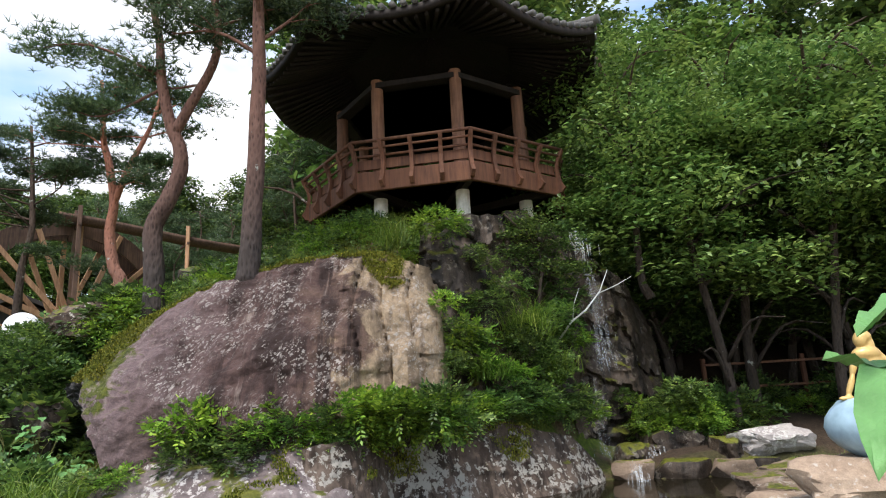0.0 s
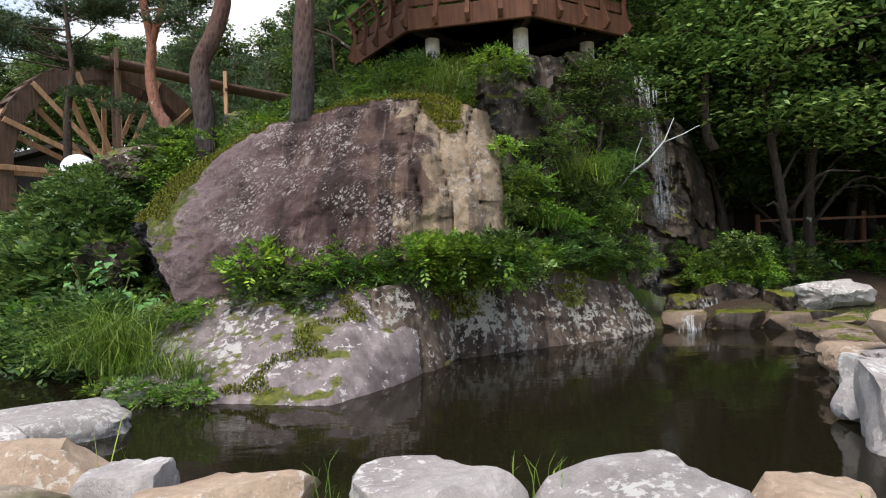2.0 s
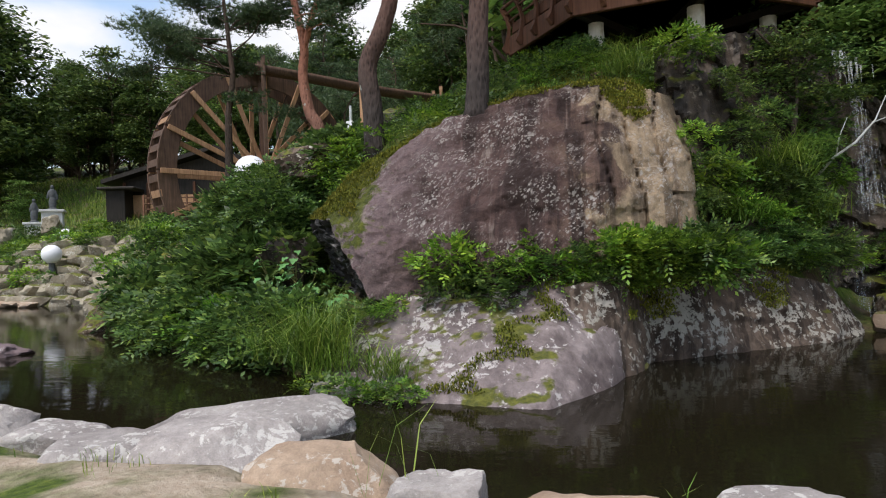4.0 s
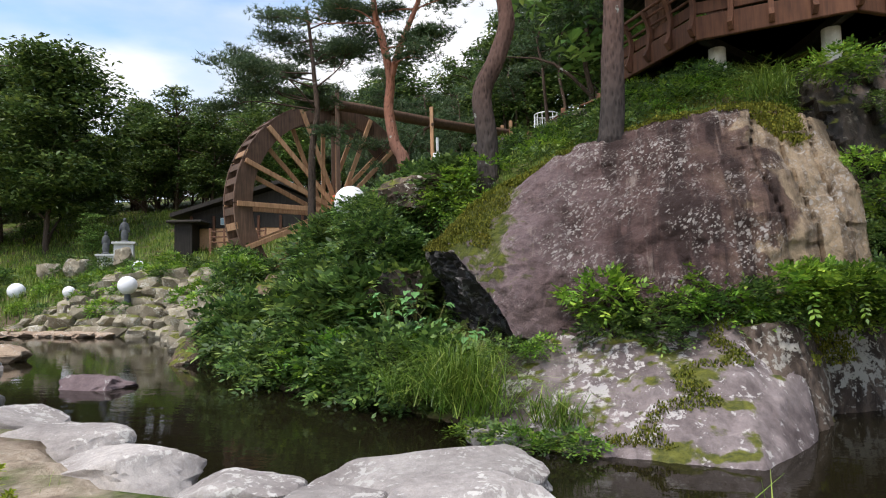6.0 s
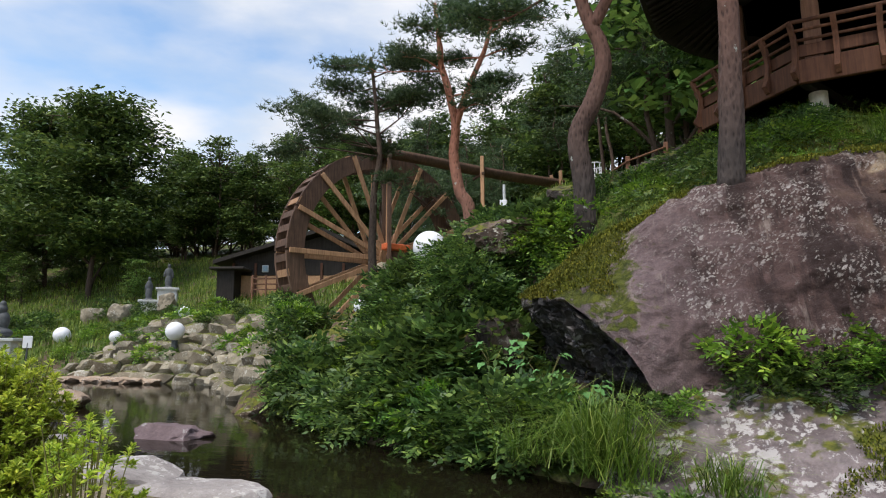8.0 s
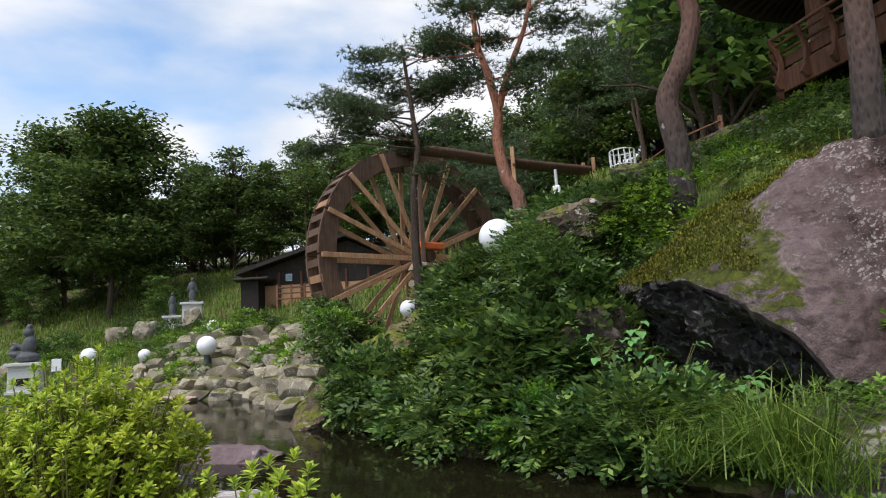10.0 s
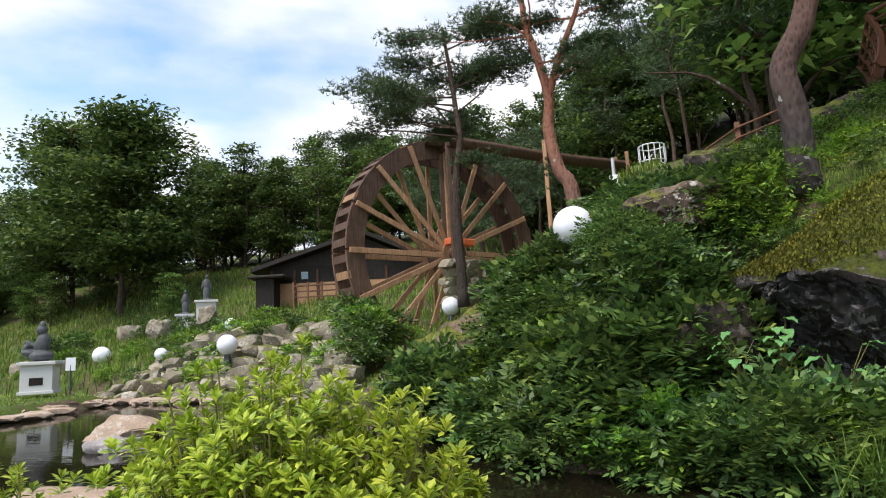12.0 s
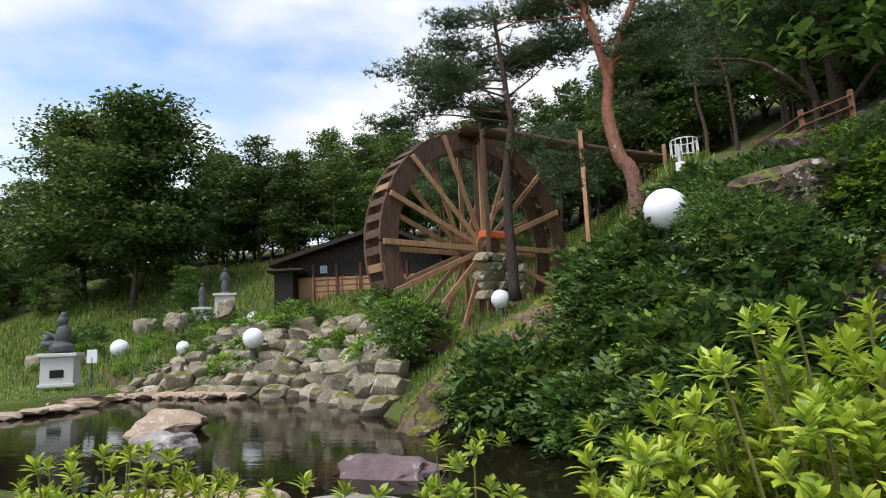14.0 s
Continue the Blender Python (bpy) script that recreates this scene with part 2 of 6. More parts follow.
def outcrop_material():
    """The great rock: mauve on its shoulder, dark seeps down the middle, bare tan stone where it has split."""
    m, n, l, p = material("outcrop_rock")
    pos = world_pos(n)
    sep = n.new("ShaderNodeSeparateXYZ")
    l.new(pos, sep.inputs[0])
    broad = noise_tex(n, l, pos, 1.2, 6.0, 0.62, 0.8)
    fine = noise_tex(n, l, pos, 9.0, 8.0, 0.68)
    grain = noise_tex(n, l, pos, 50.0, 4.0, 0.7)
    place = n.new("ShaderNodeMath")
    place.operation = "MULTIPLY_ADD"
    place.inputs[1].default_value = 2.6
    l.new(broad, place.inputs[0])
    l.new(sep.outputs[0], place.inputs[2])
    zone = n.new("ShaderNodeMapRange")
    zone.inputs[1].default_value, zone.inputs[2].default_value = -5.5, 1.5
    l.new(place.outputs[0], zone.inputs[0])
    col = ramp(n, (0.0, (0.15, 0.125, 0.13)), (0.2, (0.19, 0.135, 0.138)), (0.33, (0.145, 0.098, 0.096)), (0.46, (0.092, 0.055, 0.05)), (0.66, (0.092, 0.054, 0.047)), (0.745, (0.15, 0.095, 0.07)), (0.765, (0.36, 0.265, 0.175)), (1.0, (0.29, 0.215, 0.145)))
    l.new(zone.outputs[0], col.inputs[0])
    out = mixed(n, l, 0.85, col.outputs[0], fine, "OVERLAY")
    out = mixed(n, l, 0.5, out, grain, "OVERLAY")
    down = n.new("ShaderNodeMapping")
    down.inputs["Scale"].default_value = (2.2, 0.5, 0.07)
    l.new(pos, down.inputs[0])
    # dark seeps, most of them where the face is steep
    seep = noise_tex(n, l, down.outputs[0], 1.5, 7.0, 0.62, 0.3)
    sr = ramp(n, (0.46, (0, 0, 0)), (0.57, (0.95,) * 3))
    l.new(seep, sr.inputs[0])
    much = ramp(n, (0.28, (0.1,) * 3), (0.44, (0.9,) * 3), (0.72, (0.95,) * 3), (0.80, (0.55,) * 3))
    l.new(zone.outputs[0], much.inputs[0])
    seeps = n.new("ShaderNodeMath")
    seeps.operation = "MULTIPLY"
    l.new(sr.outputs[0], seeps.inputs[0])
    l.new(much.outputs[0], seeps.inputs[1])
    out = mixed(n, l, seeps.outputs[0], out, (0.03, 0.017, 0.015))
    pale = noise_tex(n, l, down.outputs[0], 2.3, 6.0, 0.6, 0.3)
    pr = ramp(n, (0.62, (0, 0, 0)), (0.70, (0.55,) * 3))
    l.new(pale, pr.inputs[0])
    out = mixed(n, l, pr.outputs[0], out, (0.36, 0.29, 0.25))
    # lichen: crusts of two sizes in drifts, thickest on the lower shoulder
    warp = mixed(n, l, 0.1, pos, fine, "LINEAR_LIGHT")
    drift = noise_tex(n, l, pos, 1.3, 5.0, 0.65)
    for size, lo, edge, drift_at, tone in ((5.5, 0.2, 0.07, 0.55, (0.42, 0.38, 0.36)), (9.0, 0.24, 0.08, 0.50, (0.48, 0.44, 0.41)), (20.0, 0.26, 0.1, 0.46, (0.42, 0.38, 0.35))):
        v = node(n, "ShaderNodeTexVoronoi", Scale=size, Randomness=1.0)
        l.new(warp, v.inputs["Vector"])
        dots = ramp(n, (lo, (1, 1, 1)), (lo + edge, (0, 0, 0)))
        l.new(v.outputs["Distance"], dots.inputs[0])
        where = ramp(n, (drift_at, (0, 0, 0)), (drift_at + 0.14, (0.85,) * 3))
        l.new(drift, where.inputs[0])
        both = n.new("ShaderNodeMath")
        both.operation = "MULTIPLY"
        l.new(dots.outputs[0], both.inputs[0])
        l.new(where.outputs[0], both.inputs[1])
        out = mixed(n, l, both.outputs[0], out, tone)
    # moss on the low shoulder, thinning out in a ragged edge
    geo = n.new("ShaderNodeNewGeometry")
    up = n.new("ShaderNodeSeparateXYZ")
    l.new(geo.outputs["Normal"], up.inputs[0])
    ragged = noise_tex(n, l, pos, 2.4, 7.0, 0.68, 0.4)
    edge = n.new("ShaderNodeMath")
    edge.operation = "MULTIPLY_ADD"
    edge.inputs[1].default_value = 2.4
    l.new(ragged, edge.inputs[0])
    l.new(sep.outputs[0], edge.inputs[2])
    shoulder = n.new("ShaderNodeMapRange")
    shoulder.inputs[1].default_value, shoulder.inputs[2].default_value = -3.95, -4.15
    l.new(edge.outputs[0], shoulder.inputs[0])
    lying = n.new("ShaderNodeMapRange")
    lying.inputs[1].default_value, lying.inputs[2].default_value = 0.12, 0.3
    l.new(up.outputs[2], lying.inputs[0])
    mossy = n.new("ShaderNodeMath")
    mossy.operation = "MULTIPLY"
    l.new(shoulder.outputs[0], mossy.inputs[0])
    l.new(lying.outputs[0], mossy.inputs[1])
    green = ramp(n, (0.35, (0.03, 0.04, 0.006)), (0.7, (0.14, 0.15, 0.018)))
    l.new(fine, green.inputs[0])
    out = mixed(n, l, mossy.outputs[0], out, green.outputs[0])
    l.new(out, p.inputs["Base Color"])
    p.inputs["Roughness"].default_value = 0.75
    h = n.new("ShaderNodeMath")
    h.operation = "MULTIPLY_ADD"
    h.inputs[1].default_value = 0.3
    l.new(grain, h.inputs[0])
    l.new(fine, h.inputs[2])
    relief(n, l, p, h.outputs[0], 1.0, 0.09)
    return m


MAT_BIGROCK = outcrop_material()
# wet streaked rock, blackened to hold the overhang's shade in its colour
MAT_BLACKROCK = rock_material("shade_black_wet_rock", (0.05, 0.042, 0.04), (0.012, 0.011, 0.011), (0.17, 0.16, 0.16), 0.42, 0.0, 0.6, rough=0.4)
MAT_LEDGE = rock_material("lichened_rock", (0.19, 0.14, 0.11), (0.06, 0.04, 0.03), (0.46, 0.43, 0.38), 0.55, 0.45, 0.75)
MAT_PALE = rock_material("pale_lichened_rock", (0.31, 0.255, 0.25), (0.075, 0.052, 0.052), (0.54, 0.50, 0.48), 0.5, 0.25, 0.3, 1.1)
MAT_CLIFF = rock_material("wet_cliff_rock", (0.092, 0.066, 0.048), (0.024, 0.018, 0.014), (0.18, 0.155, 0.125), 0.3, 0.6, 0.85, rough=0.5)
MAT_PURPLE = rock_material("purple_pond_rock", (0.20, 0.145, 0.15), (0.09, 0.06, 0.062), (0.36, 0.33, 0.32), 0.35)
MAT_SPUR = rock_material("spur_rock", (0.17, 0.12, 0.08), (0.05, 0.035, 0.026), (0.30, 0.27, 0.21), 0.2, 0.7, 0.6)
MAT_STONE = rock_material("bank_stone", (0.42, 0.38, 0.36), (0.24, 0.21, 0.20), (0.56, 0.53, 0.50), 0.45, 0.0, 0.0, 1.6)
MAT_STONE_TAN = rock_material("tan_stone", (0.44, 0.33, 0.24), (0.27, 0.185, 0.13), (0.52, 0.46, 0.40), 0.4, 0.0, 0.0, 1.6)
MAT_STONE_BROWN = rock_material("damp_brown_stone", (0.26, 0.19, 0.14), (0.12, 0.085, 0.06), (0.34, 0.29, 0.24), 0.3, 0.15, 0.0, 1.6)
MAT_STONE_WALL = rock_material("wall_stone", (0.37, 0.32, 0.24), (0.17, 0.14, 0.10), (0.48, 0.46, 0.40), 0.45, 0.3, 0.0, 1.4)
MAT_DARKWOOD = wood_material("stained_wood", (0.17, 0.075, 0.042), (0.075, 0.032, 0.02))
MAT_COLUMN = wood_material("column_wood", (0.23, 0.115, 0.07), (0.11, 0.055, 0.035))
MAT_RIM = wood_material("weathered_rim_wood", (0.16, 0.095, 0.065), (0.065, 0.04, 0.03))
MAT_SPOKE = wood_material("pale_spoke_wood", (0.50, 0.30, 0.17), (0.28, 0.15, 0.085))
# shade under eaves and deck put into the wood colour; the plaque shares it
MAT_ROOFDARK = wood_material("shade_and_plaque_wood", (0.028, 0.02, 0.017), (0.012, 0.009, 0.008))
MAT_THATCH = wood_material("dark_thatch", (0.04, 0.033, 0.028), (0.016, 0.013, 0.011))
MAT_TILE = plain_material("roof_tile_clay", (0.11, 0.105, 0.10), 0.75, spread=0.5)
MAT_PILLAR = plain_material("white_painted_stone", (0.62, 0.60, 0.57), 0.7, spread=0.25)
MAT_GRANITE = plain_material("pale_granite", (0.56, 0.56, 0.55), 0.7, spread=0.15, scale=30)
MAT_BRONZE = plain_material("grey_bronze", (0.085, 0.09, 0.095), 0.55, spread=0.4)
MAT_GLOBE = plain_material("frosted_white_globe", (0.80, 0.80, 0.84), 0.35, spread=0.04, bump=0.0)
MAT_BARK = bark_material("pine_bark", (0.05, 0.04, 0.037), (0.15, 0.08, 0.062), 4.8, 8.0)
MAT_BARK_RED = bark_material("red_pine_bark", (0.17, 0.095, 0.075), (0.34, 0.145, 0.095), 5.5, 9.0)
MAT_BARK_DARK = bark_material("dark_bark", (0.055, 0.042, 0.035), (0.09, 0.06, 0.045), 3.0, 12.0)
MAT_TWIG = plain_material("green_twig", (0.16, 0.15, 0.05), 0.7)
MAT_GOLD = plain_material("gilt_paint", (0.62, 0.42, 0.16), 0.4, 0.35, spread=0.2)
MAT_BLUE = plain_material("blue_glaze", (0.30, 0.42, 0.50), 0.35, spread=0.35, scale=3.0)
MAT_PLASTER = plain_material("ochre_plaster", (0.50, 0.29, 0.16), 0.85, spread=0.2)
MAT_METAL = plain_material("pale_metal", (0.62, 0.63, 0.64), 0.45, 0.3)
MAT_ORANGE = plain_material("orange_paint", (0.62, 0.14, 0.05), 0.5)
MAT_GREYBOX = plain_material("grey_plastic", (0.55, 0.57, 0.57), 0.5)


def ground_material():
    """Soil, sand on the near bank, meadow green on the slopes, by broad noise and by slope."""
    m, n, l, p = material("ground")
    pos = world_pos(n)
    sep = n.new("ShaderNodeSeparateXYZ")
    l.new(pos, sep.inputs[0])
    big = noise_tex(n, l, pos, 0.8, 6.0, 0.6, 0.3)
    fine = noise_tex(n, l, pos, 14.0, 8.0, 0.65)
    grass = ramp(n, (0.3, (0.035, 0.055, 0.01)), (0.55, (0.08, 0.115, 0.018)), (0.75, (0.16, 0.18, 0.03)))
    l.new(fine, grass.inputs[0])
    soil = ramp(n, (0.3, (0.055, 0.038, 0.025)), (0.7, (0.15, 0.105, 0.07)))
    l.new(fine, soil.inputs[0])
    sand = ramp(n, (0.3, (0.33, 0.25, 0.18)), (0.7, (0.52, 0.43, 0.34)))
    l.new(fine, sand.inputs[0])
    patch = ramp(n, (0.40, (0, 0, 0)), (0.52, (1, 1, 1)))
    l.new(big, patch.inputs[0])
    col = mixed(n, l, patch.outputs[0], soil.outputs[0], grass.outputs[0])
    # trodden sand on the walker's bank
    near = n.new("ShaderNodeMapRange")
    near.inputs[1].default_value, near.inputs[2].default_value = 6.3, 5.2
    l.new(sep.outputs[1], near.inputs[0])
    bare = ramp(n, (0.42, (1, 1, 1)), (0.62, (0, 0, 0)))
    l.new(noise_tex(n, l, pos, 1.3, 4.0), bare.inputs[0])
    both = n.new("ShaderNodeMath")
    both.operation = "MULTIPLY"
    l.new(near.outputs[0], both.inputs[0])
    l.new(bare.outputs[0], both.inputs[1])
    col = mixed(n, l, both.outputs[0], col, sand.outputs[0])
    # leaf litter under the wood beyond the weir
    litter = n.new("ShaderNodeMapRange")
    litter.inputs[1].default_value, litter.inputs[2].default_value = 12.6, 14.0
    l.new(sep.outputs[1], litter.inputs[0])
    east = n.new("ShaderNodeMapRange")
    east.inputs[1].default_value, east.inputs[2].default_value = 3.5, 4.5
    l.new(sep.outputs[0], east.inputs[0])
    floor_mask = n.new("ShaderNodeMath")
    floor_mask.operation = "MULTIPLY"
    l.new(litter.outputs[0], floor_mask.inputs[0])
    l.new(east.outputs[0], floor_mask.inputs[1])
    brown = ramp(n, (0.3, (0.02, 0.014, 0.009)), (0.7, (0.07, 0.046, 0.03)))
    l.new(fine, brown.inputs[0])
    col = mixed(n, l, floor_mask.outputs[0], col, brown.outputs[0])
    wet = n.new("ShaderNodeMapRange")
    wet.inputs[1].default_value, wet.inputs[2].default_value = 0.03, -0.05
    l.new(sep.outputs[2], wet.inputs[0])
    col = mixed(n, l, wet.outputs[0], col, (0.10, 0.065, 0.035))
    l.new(col, p.inputs["Base Color"])
    p.inputs["Roughness"].default_value = 0.95
    relief(n, l, p, fine, 0.8, 0.06)
    return m


MAT_GROUND = ground_material()


def water_material():
    m, n, l, p = material("pond_water")
    pos = world_pos(n)
    p.inputs["Base Color"].default_value = (0.013, 0.011, 0.006, 1)
    p.inputs["Roughness"].default_value = 0.025
    p.inputs["IOR"].default_value = 1.33
    p.inputs["Specular IOR Level"].default_value = 0.5
    st = n.new("ShaderNodeMapping")
    st.inputs["Scale"].default_value = (1.0, 2.2, 1.0)
    l.new(pos, st.inputs[0])
    a = noise_tex(n, l, st.outputs[0], 5.0, 3.0, 0.5, 0.3)
    b = noise_tex(n, l, st.outputs[0], 1.1, 2.0, 0.5)
    s = n.new("ShaderNodeMath")
    s.operation = "MULTIPLY_ADD"
    s.inputs[1].default_value = 0.25
    l.new(a, s.inputs[0])
    l.new(b, s.inputs[2])
    relief(n, l, p, s.outputs[0], 0.09, 0.05)
    tr = n.new("ShaderNodeBsdfTransparent")
    tr.inputs[0].default_value = (0.40, 0.31, 0.18, 1)
    x = n.new("ShaderNodeMixShader")
    x.inputs[0].default_value = 0.2
    l.new(p.outputs[0], x.inputs[1])
    l.new(tr.outputs[0], x.inputs[2])
    l.new(x.outputs[0], n["Material Output"].inputs[0])
    return m


MAT_WATER = water_material()


# ---- building helpers ----
def mesh_object(name, verts, faces, mat, parent=None, label="", smooth=False):
    me = bpy.data.meshes.new(name)
    me.from_pydata([tuple(v) for v in verts], [], [tuple(f) for f in faces])
    if mat:
        me.materials.append(mat)
    if smooth:
        me.polygons.foreach_set("use_smooth", [True] * len(me.polygons))
    ob = new(name, me)
    if parent:
        ob.parent = parent
    if label:
        ob["label"] = label
    return ob


def quads_mesh(name, v, per, mat):
    """Many loose polygons of the same corner count, from one array (count, per, 3)."""
    v = np.asarray(v, dtype=np.float32)
    count = v.shape[0]
    me = bpy.data.meshes.new(name)
    me.vertices.add(count * per)
    me.vertices.foreach_set("co", v.reshape(-1))
    me.loops.add(count * per)
    me.loops.foreach_set("vertex_index", np.arange(count * per, dtype=np.int32))
    me.polygons.add(count)
    me.polygons.foreach_set("loop_start", np.arange(0, count * per, per, dtype=np.int32))
    me.update(calc_edges=True)
    me.materials.append(mat)
    return me


def part(name, bm, mat, parent=None, label="", smooth=False):
    me = bpy.data.meshes.new(name)
    if smooth:
        for f in bm.faces:
            f.smooth = True
    bm.to_mesh(me)
    bm.free()
    me.materials.append(mat)
    ob = new(name, me)
    if parent:
        ob.parent = parent
    if label:
        ob["label"] = label
    return ob


def thing(name, label, category, group="", kind="", at=(0, 0, 0)):
    ob = new(name)
    ob.location = at
    return tagged(ob, label, category, group, kind)


def box(size, m=None, bevel=0.0, bm=None):
    """A block centred on the origin, moved by m, its edges rounded."""
    b = bmesh.new()
    bmesh.ops.create_cube(b, size=1.0, matrix=Matrix.Diagonal((*size, 1)))
    if bevel:
        bmesh.ops.bevel(b, geom=b.edges[:], offset=bevel, segments=1, affect="EDGES")
    if m:
        b.transform(m)
    if bm is None:
        return b
    tmp = bpy.data.meshes.new("tmp")
    b.to_mesh(tmp)
    b.free()
    bm.from_mesh(tmp)
    bpy.data.meshes.remove(tmp)
    return bm


def beam(a, b, w, h, bevel=0.01, up=(0, 0, 1), bm=None):
    """A squared timber from a to b; its own z axis runs along it."""
    a, b = Vector(a), Vector(b)
    d = (b - a).normalized()
    side = d.cross(Vector(up))
    if side.length < 1e-4:
        side = Vector((1, 0, 0))
    side.normalize()
    top = side.cross(d).normalized()
    m = Matrix((side, top, d)).transposed().to_4x4()
    m.translation = (a + b) / 2
    return box((w, h, (b - a).length), m, bevel, bm)


def tube_arrays(points, radii, sides=8):
    """A tapered tube along a line of points."""
    pts = [Vector(p) for p in points]
    verts, faces = [], []
    ref = Vector((0.31, 0.87, 0.2)).normalized()
    for i, p in enumerate(pts):
        d = (pts[min(i + 1, len(pts) - 1)] - pts[max(i - 1, 0)]).normalized()
        u = d.cross(ref).normalized()
        w = d.cross(u)
        for k in range(sides):
            a = 2 * math.pi * k / sides
            r = radii[i] * (1 + 0.06 * math.sin(3 * a + i))
            verts.append(p + u * (r * math.cos(a)) + w * (r * math.sin(a)))
    for i in range(len(pts) - 1):
        for k in range(sides):
            faces.append((i * sides + k, i * sides + (k + 1) % sides, (i + 1) * sides + (k + 1) % sides, (i + 1) * sides + k))
    faces.append(tuple(range(sides))[::-1])
    faces.append(tuple((len(pts) - 1) * sides + k for k in range(sides)))
    return verts, faces


def tube(name, points, radii, mat, parent=None, sides=8, label=""):
    v, f = tube_arrays(points, radii, sides)
    return mesh_object(name, v, f, mat, parent, label, smooth=True)


def smooth_line(points, steps=4):
    """A Catmull-Rom line through the points."""
    p = [Vector(q) for q in points]
    p = [p[0] * 2 - p[1]] + p + [p[-1] * 2 - p[-2]]
    out = []
    for i in range(1, len(p) - 2):
        for k in range(steps):
            t = k / steps
            out.append(0.5 * ((2 * p[i]) + (p[i + 1] - p[i - 1]) * t + (2 * p[i - 1] - 5 * p[i] + 4 * p[i + 1] - p[i + 2]) * t * t + (3 * p[i] - p[i - 1] - 3 * p[i + 1] + p[i + 2]) * t ** 3))
    out.append(p[-2])
    return out

# ---- the pond and the lie of the land (the water lies at height 0) ----
SHORE_FAR = [(-33.5, 26.5), (-27, 25.3), (-23.7, 24.7), (-20.7, 22.0), (-16.9, 17.9), (-15, 15.4), (-12, 14.4), (-9.8, 11.6), (-7.7, 10.8), (-6.3, 9.6), (-5.4, 8.6), (-4.0, 8.0), (-2.3, 7.8), (-1.6, 8.7), (-0.86, 10.9), (1.2, 12.8), (2.6, 13.9), (3.8, 13.9), (5.9, 13.5)]
SHORE_NEAR = [(6.0, 12.4), (5.0, 9.4), (3.75, 6.8), (3.4, 5.4), (2.6, 4.1), (1.7, 3.75), (0.8, 3.8), (-1, 3.75), (-2.5, 4.1), (-4, 4.55), (-5.5, 4.75), (-7, 4.95), (-8.2, 5.6), (-9, 6.2), (-11, 6.9), (-16, 8.2), (-24, 9.0), (-30, 10.0), (-30.5, 19.0)]
POND = np.array(SHORE_FAR + SHORE_NEAR)
FAR_X, FAR_Y = [p[0] for p in SHORE_FAR], [p[1] for p in SHORE_FAR]
# the line from which the hill rises: the shore without its notches
HILL_X, HILL_Y = (-33.5, -27, -23.7, -20.7, -16.9, -15, -12, -9.8, -7.7, -6.3, -5, -3.5, -1, 1.2, 3.8, 5.9), (26.5, 25.3, 24.7, 22.0, 17.9, 15.4, 14.0, 11.6, 10.5, 9.5, 8.8, 8.5, 9.0, 10.5, 13.3, 13.5)


def pond_distance(x, y):
    """Metres from the shore, negative on the water."""
    x, y = np.asarray(x, float), np.asarray(y, float)
    best, inside = np.full(x.shape, 1e9), np.zeros(x.shape, bool)
    for (ax, ay), (bx, by) in zip(POND, np.roll(POND, -1, axis=0)):
        dx, dy = bx - ax, by - ay
        t = np.clip(((x - ax) * dx + (y - ay) * dy) / (dx * dx + dy * dy), 0, 1)
        best = np.minimum(best, np.hypot(x - ax - t * dx, y - ay - t * dy))
        if abs(dy) > 1e-9:
            inside ^= ((ay > y) != (by > y)) & (x < ax + (y - ay) * dx / dy)
    return np.where(inside, -best, best)


PROFILES = [  # at x: heights over the distance behind the far shore
    (-60, (0, 2, 6, 14, 30, 60, 100, 400), (0.6, 1.0, 2.0, 4.6, 11, 18, 24, 40)),
    (-23, (0, 0.5, 1.5, 2.5, 5.5, 12, 20, 35, 60, 100, 400), (0.05, 0.3, 0.9, 1.6, 2.9, 4.1, 6.6, 13, 19, 26, 45)),
    (-18.5, (0, 1, 3, 6.5, 9, 16, 22, 36, 60, 100, 400), (0, 0.35, 0.8, 0.9, 0.6, 0.9, 4.0, 10, 18, 30, 55)),
    (-15.5, (0, 1, 3, 6.5, 9, 16, 22, 36, 60, 100, 400), (0, 0.4, 1.2, 2.6, 1.6, 1.0, 4.0, 10, 18, 30, 55)),
    (-9, (0, 0.8, 2.2, 3.4, 4.5, 8, 15, 34, 60, 150, 400), (0, 0.35, 1.5, 2.9, 3.6, 4.9, 7.6, 12.5, 20, 45, 70)),
    (-6.2, (0, 0.8, 2.0, 2.9, 3.4, 3.9, 6.75, 15, 34, 60, 150, 400), (0, 0.2, 0.7, 1.1, 2.3, 3.95, 5.0, 7.4, 12.5, 22, 48, 75)),
    (-1.0, (0, 0.8, 2.0, 2.8, 3.5, 4.2, 6.8, 15, 34, 60, 150, 400), (-0.2, 0.0, 0.5, 1.3, 3.9, 4.6, 6.5, 8.3, 14, 24, 52, 80)),
    (2.2, (0, 0.8, 1.6, 2.4, 3.4, 4.4, 6.75, 15, 34, 60, 150, 400), (-0.2, -0.1, 0.1, 0.8, 4.8, 6.0, 6.6, 8.6, 14, 24, 52, 80)),
    (5.6, (0, 0.3, 6, 9, 30, 60, 400), (0.2, 0.45, 0.9, 2.4, 15, 30, 80)),
    (30, (0, 0.3, 6, 9, 30, 60, 400), (0.4, 0.5, 1.0, 2.4, 15, 30, 80)),
]


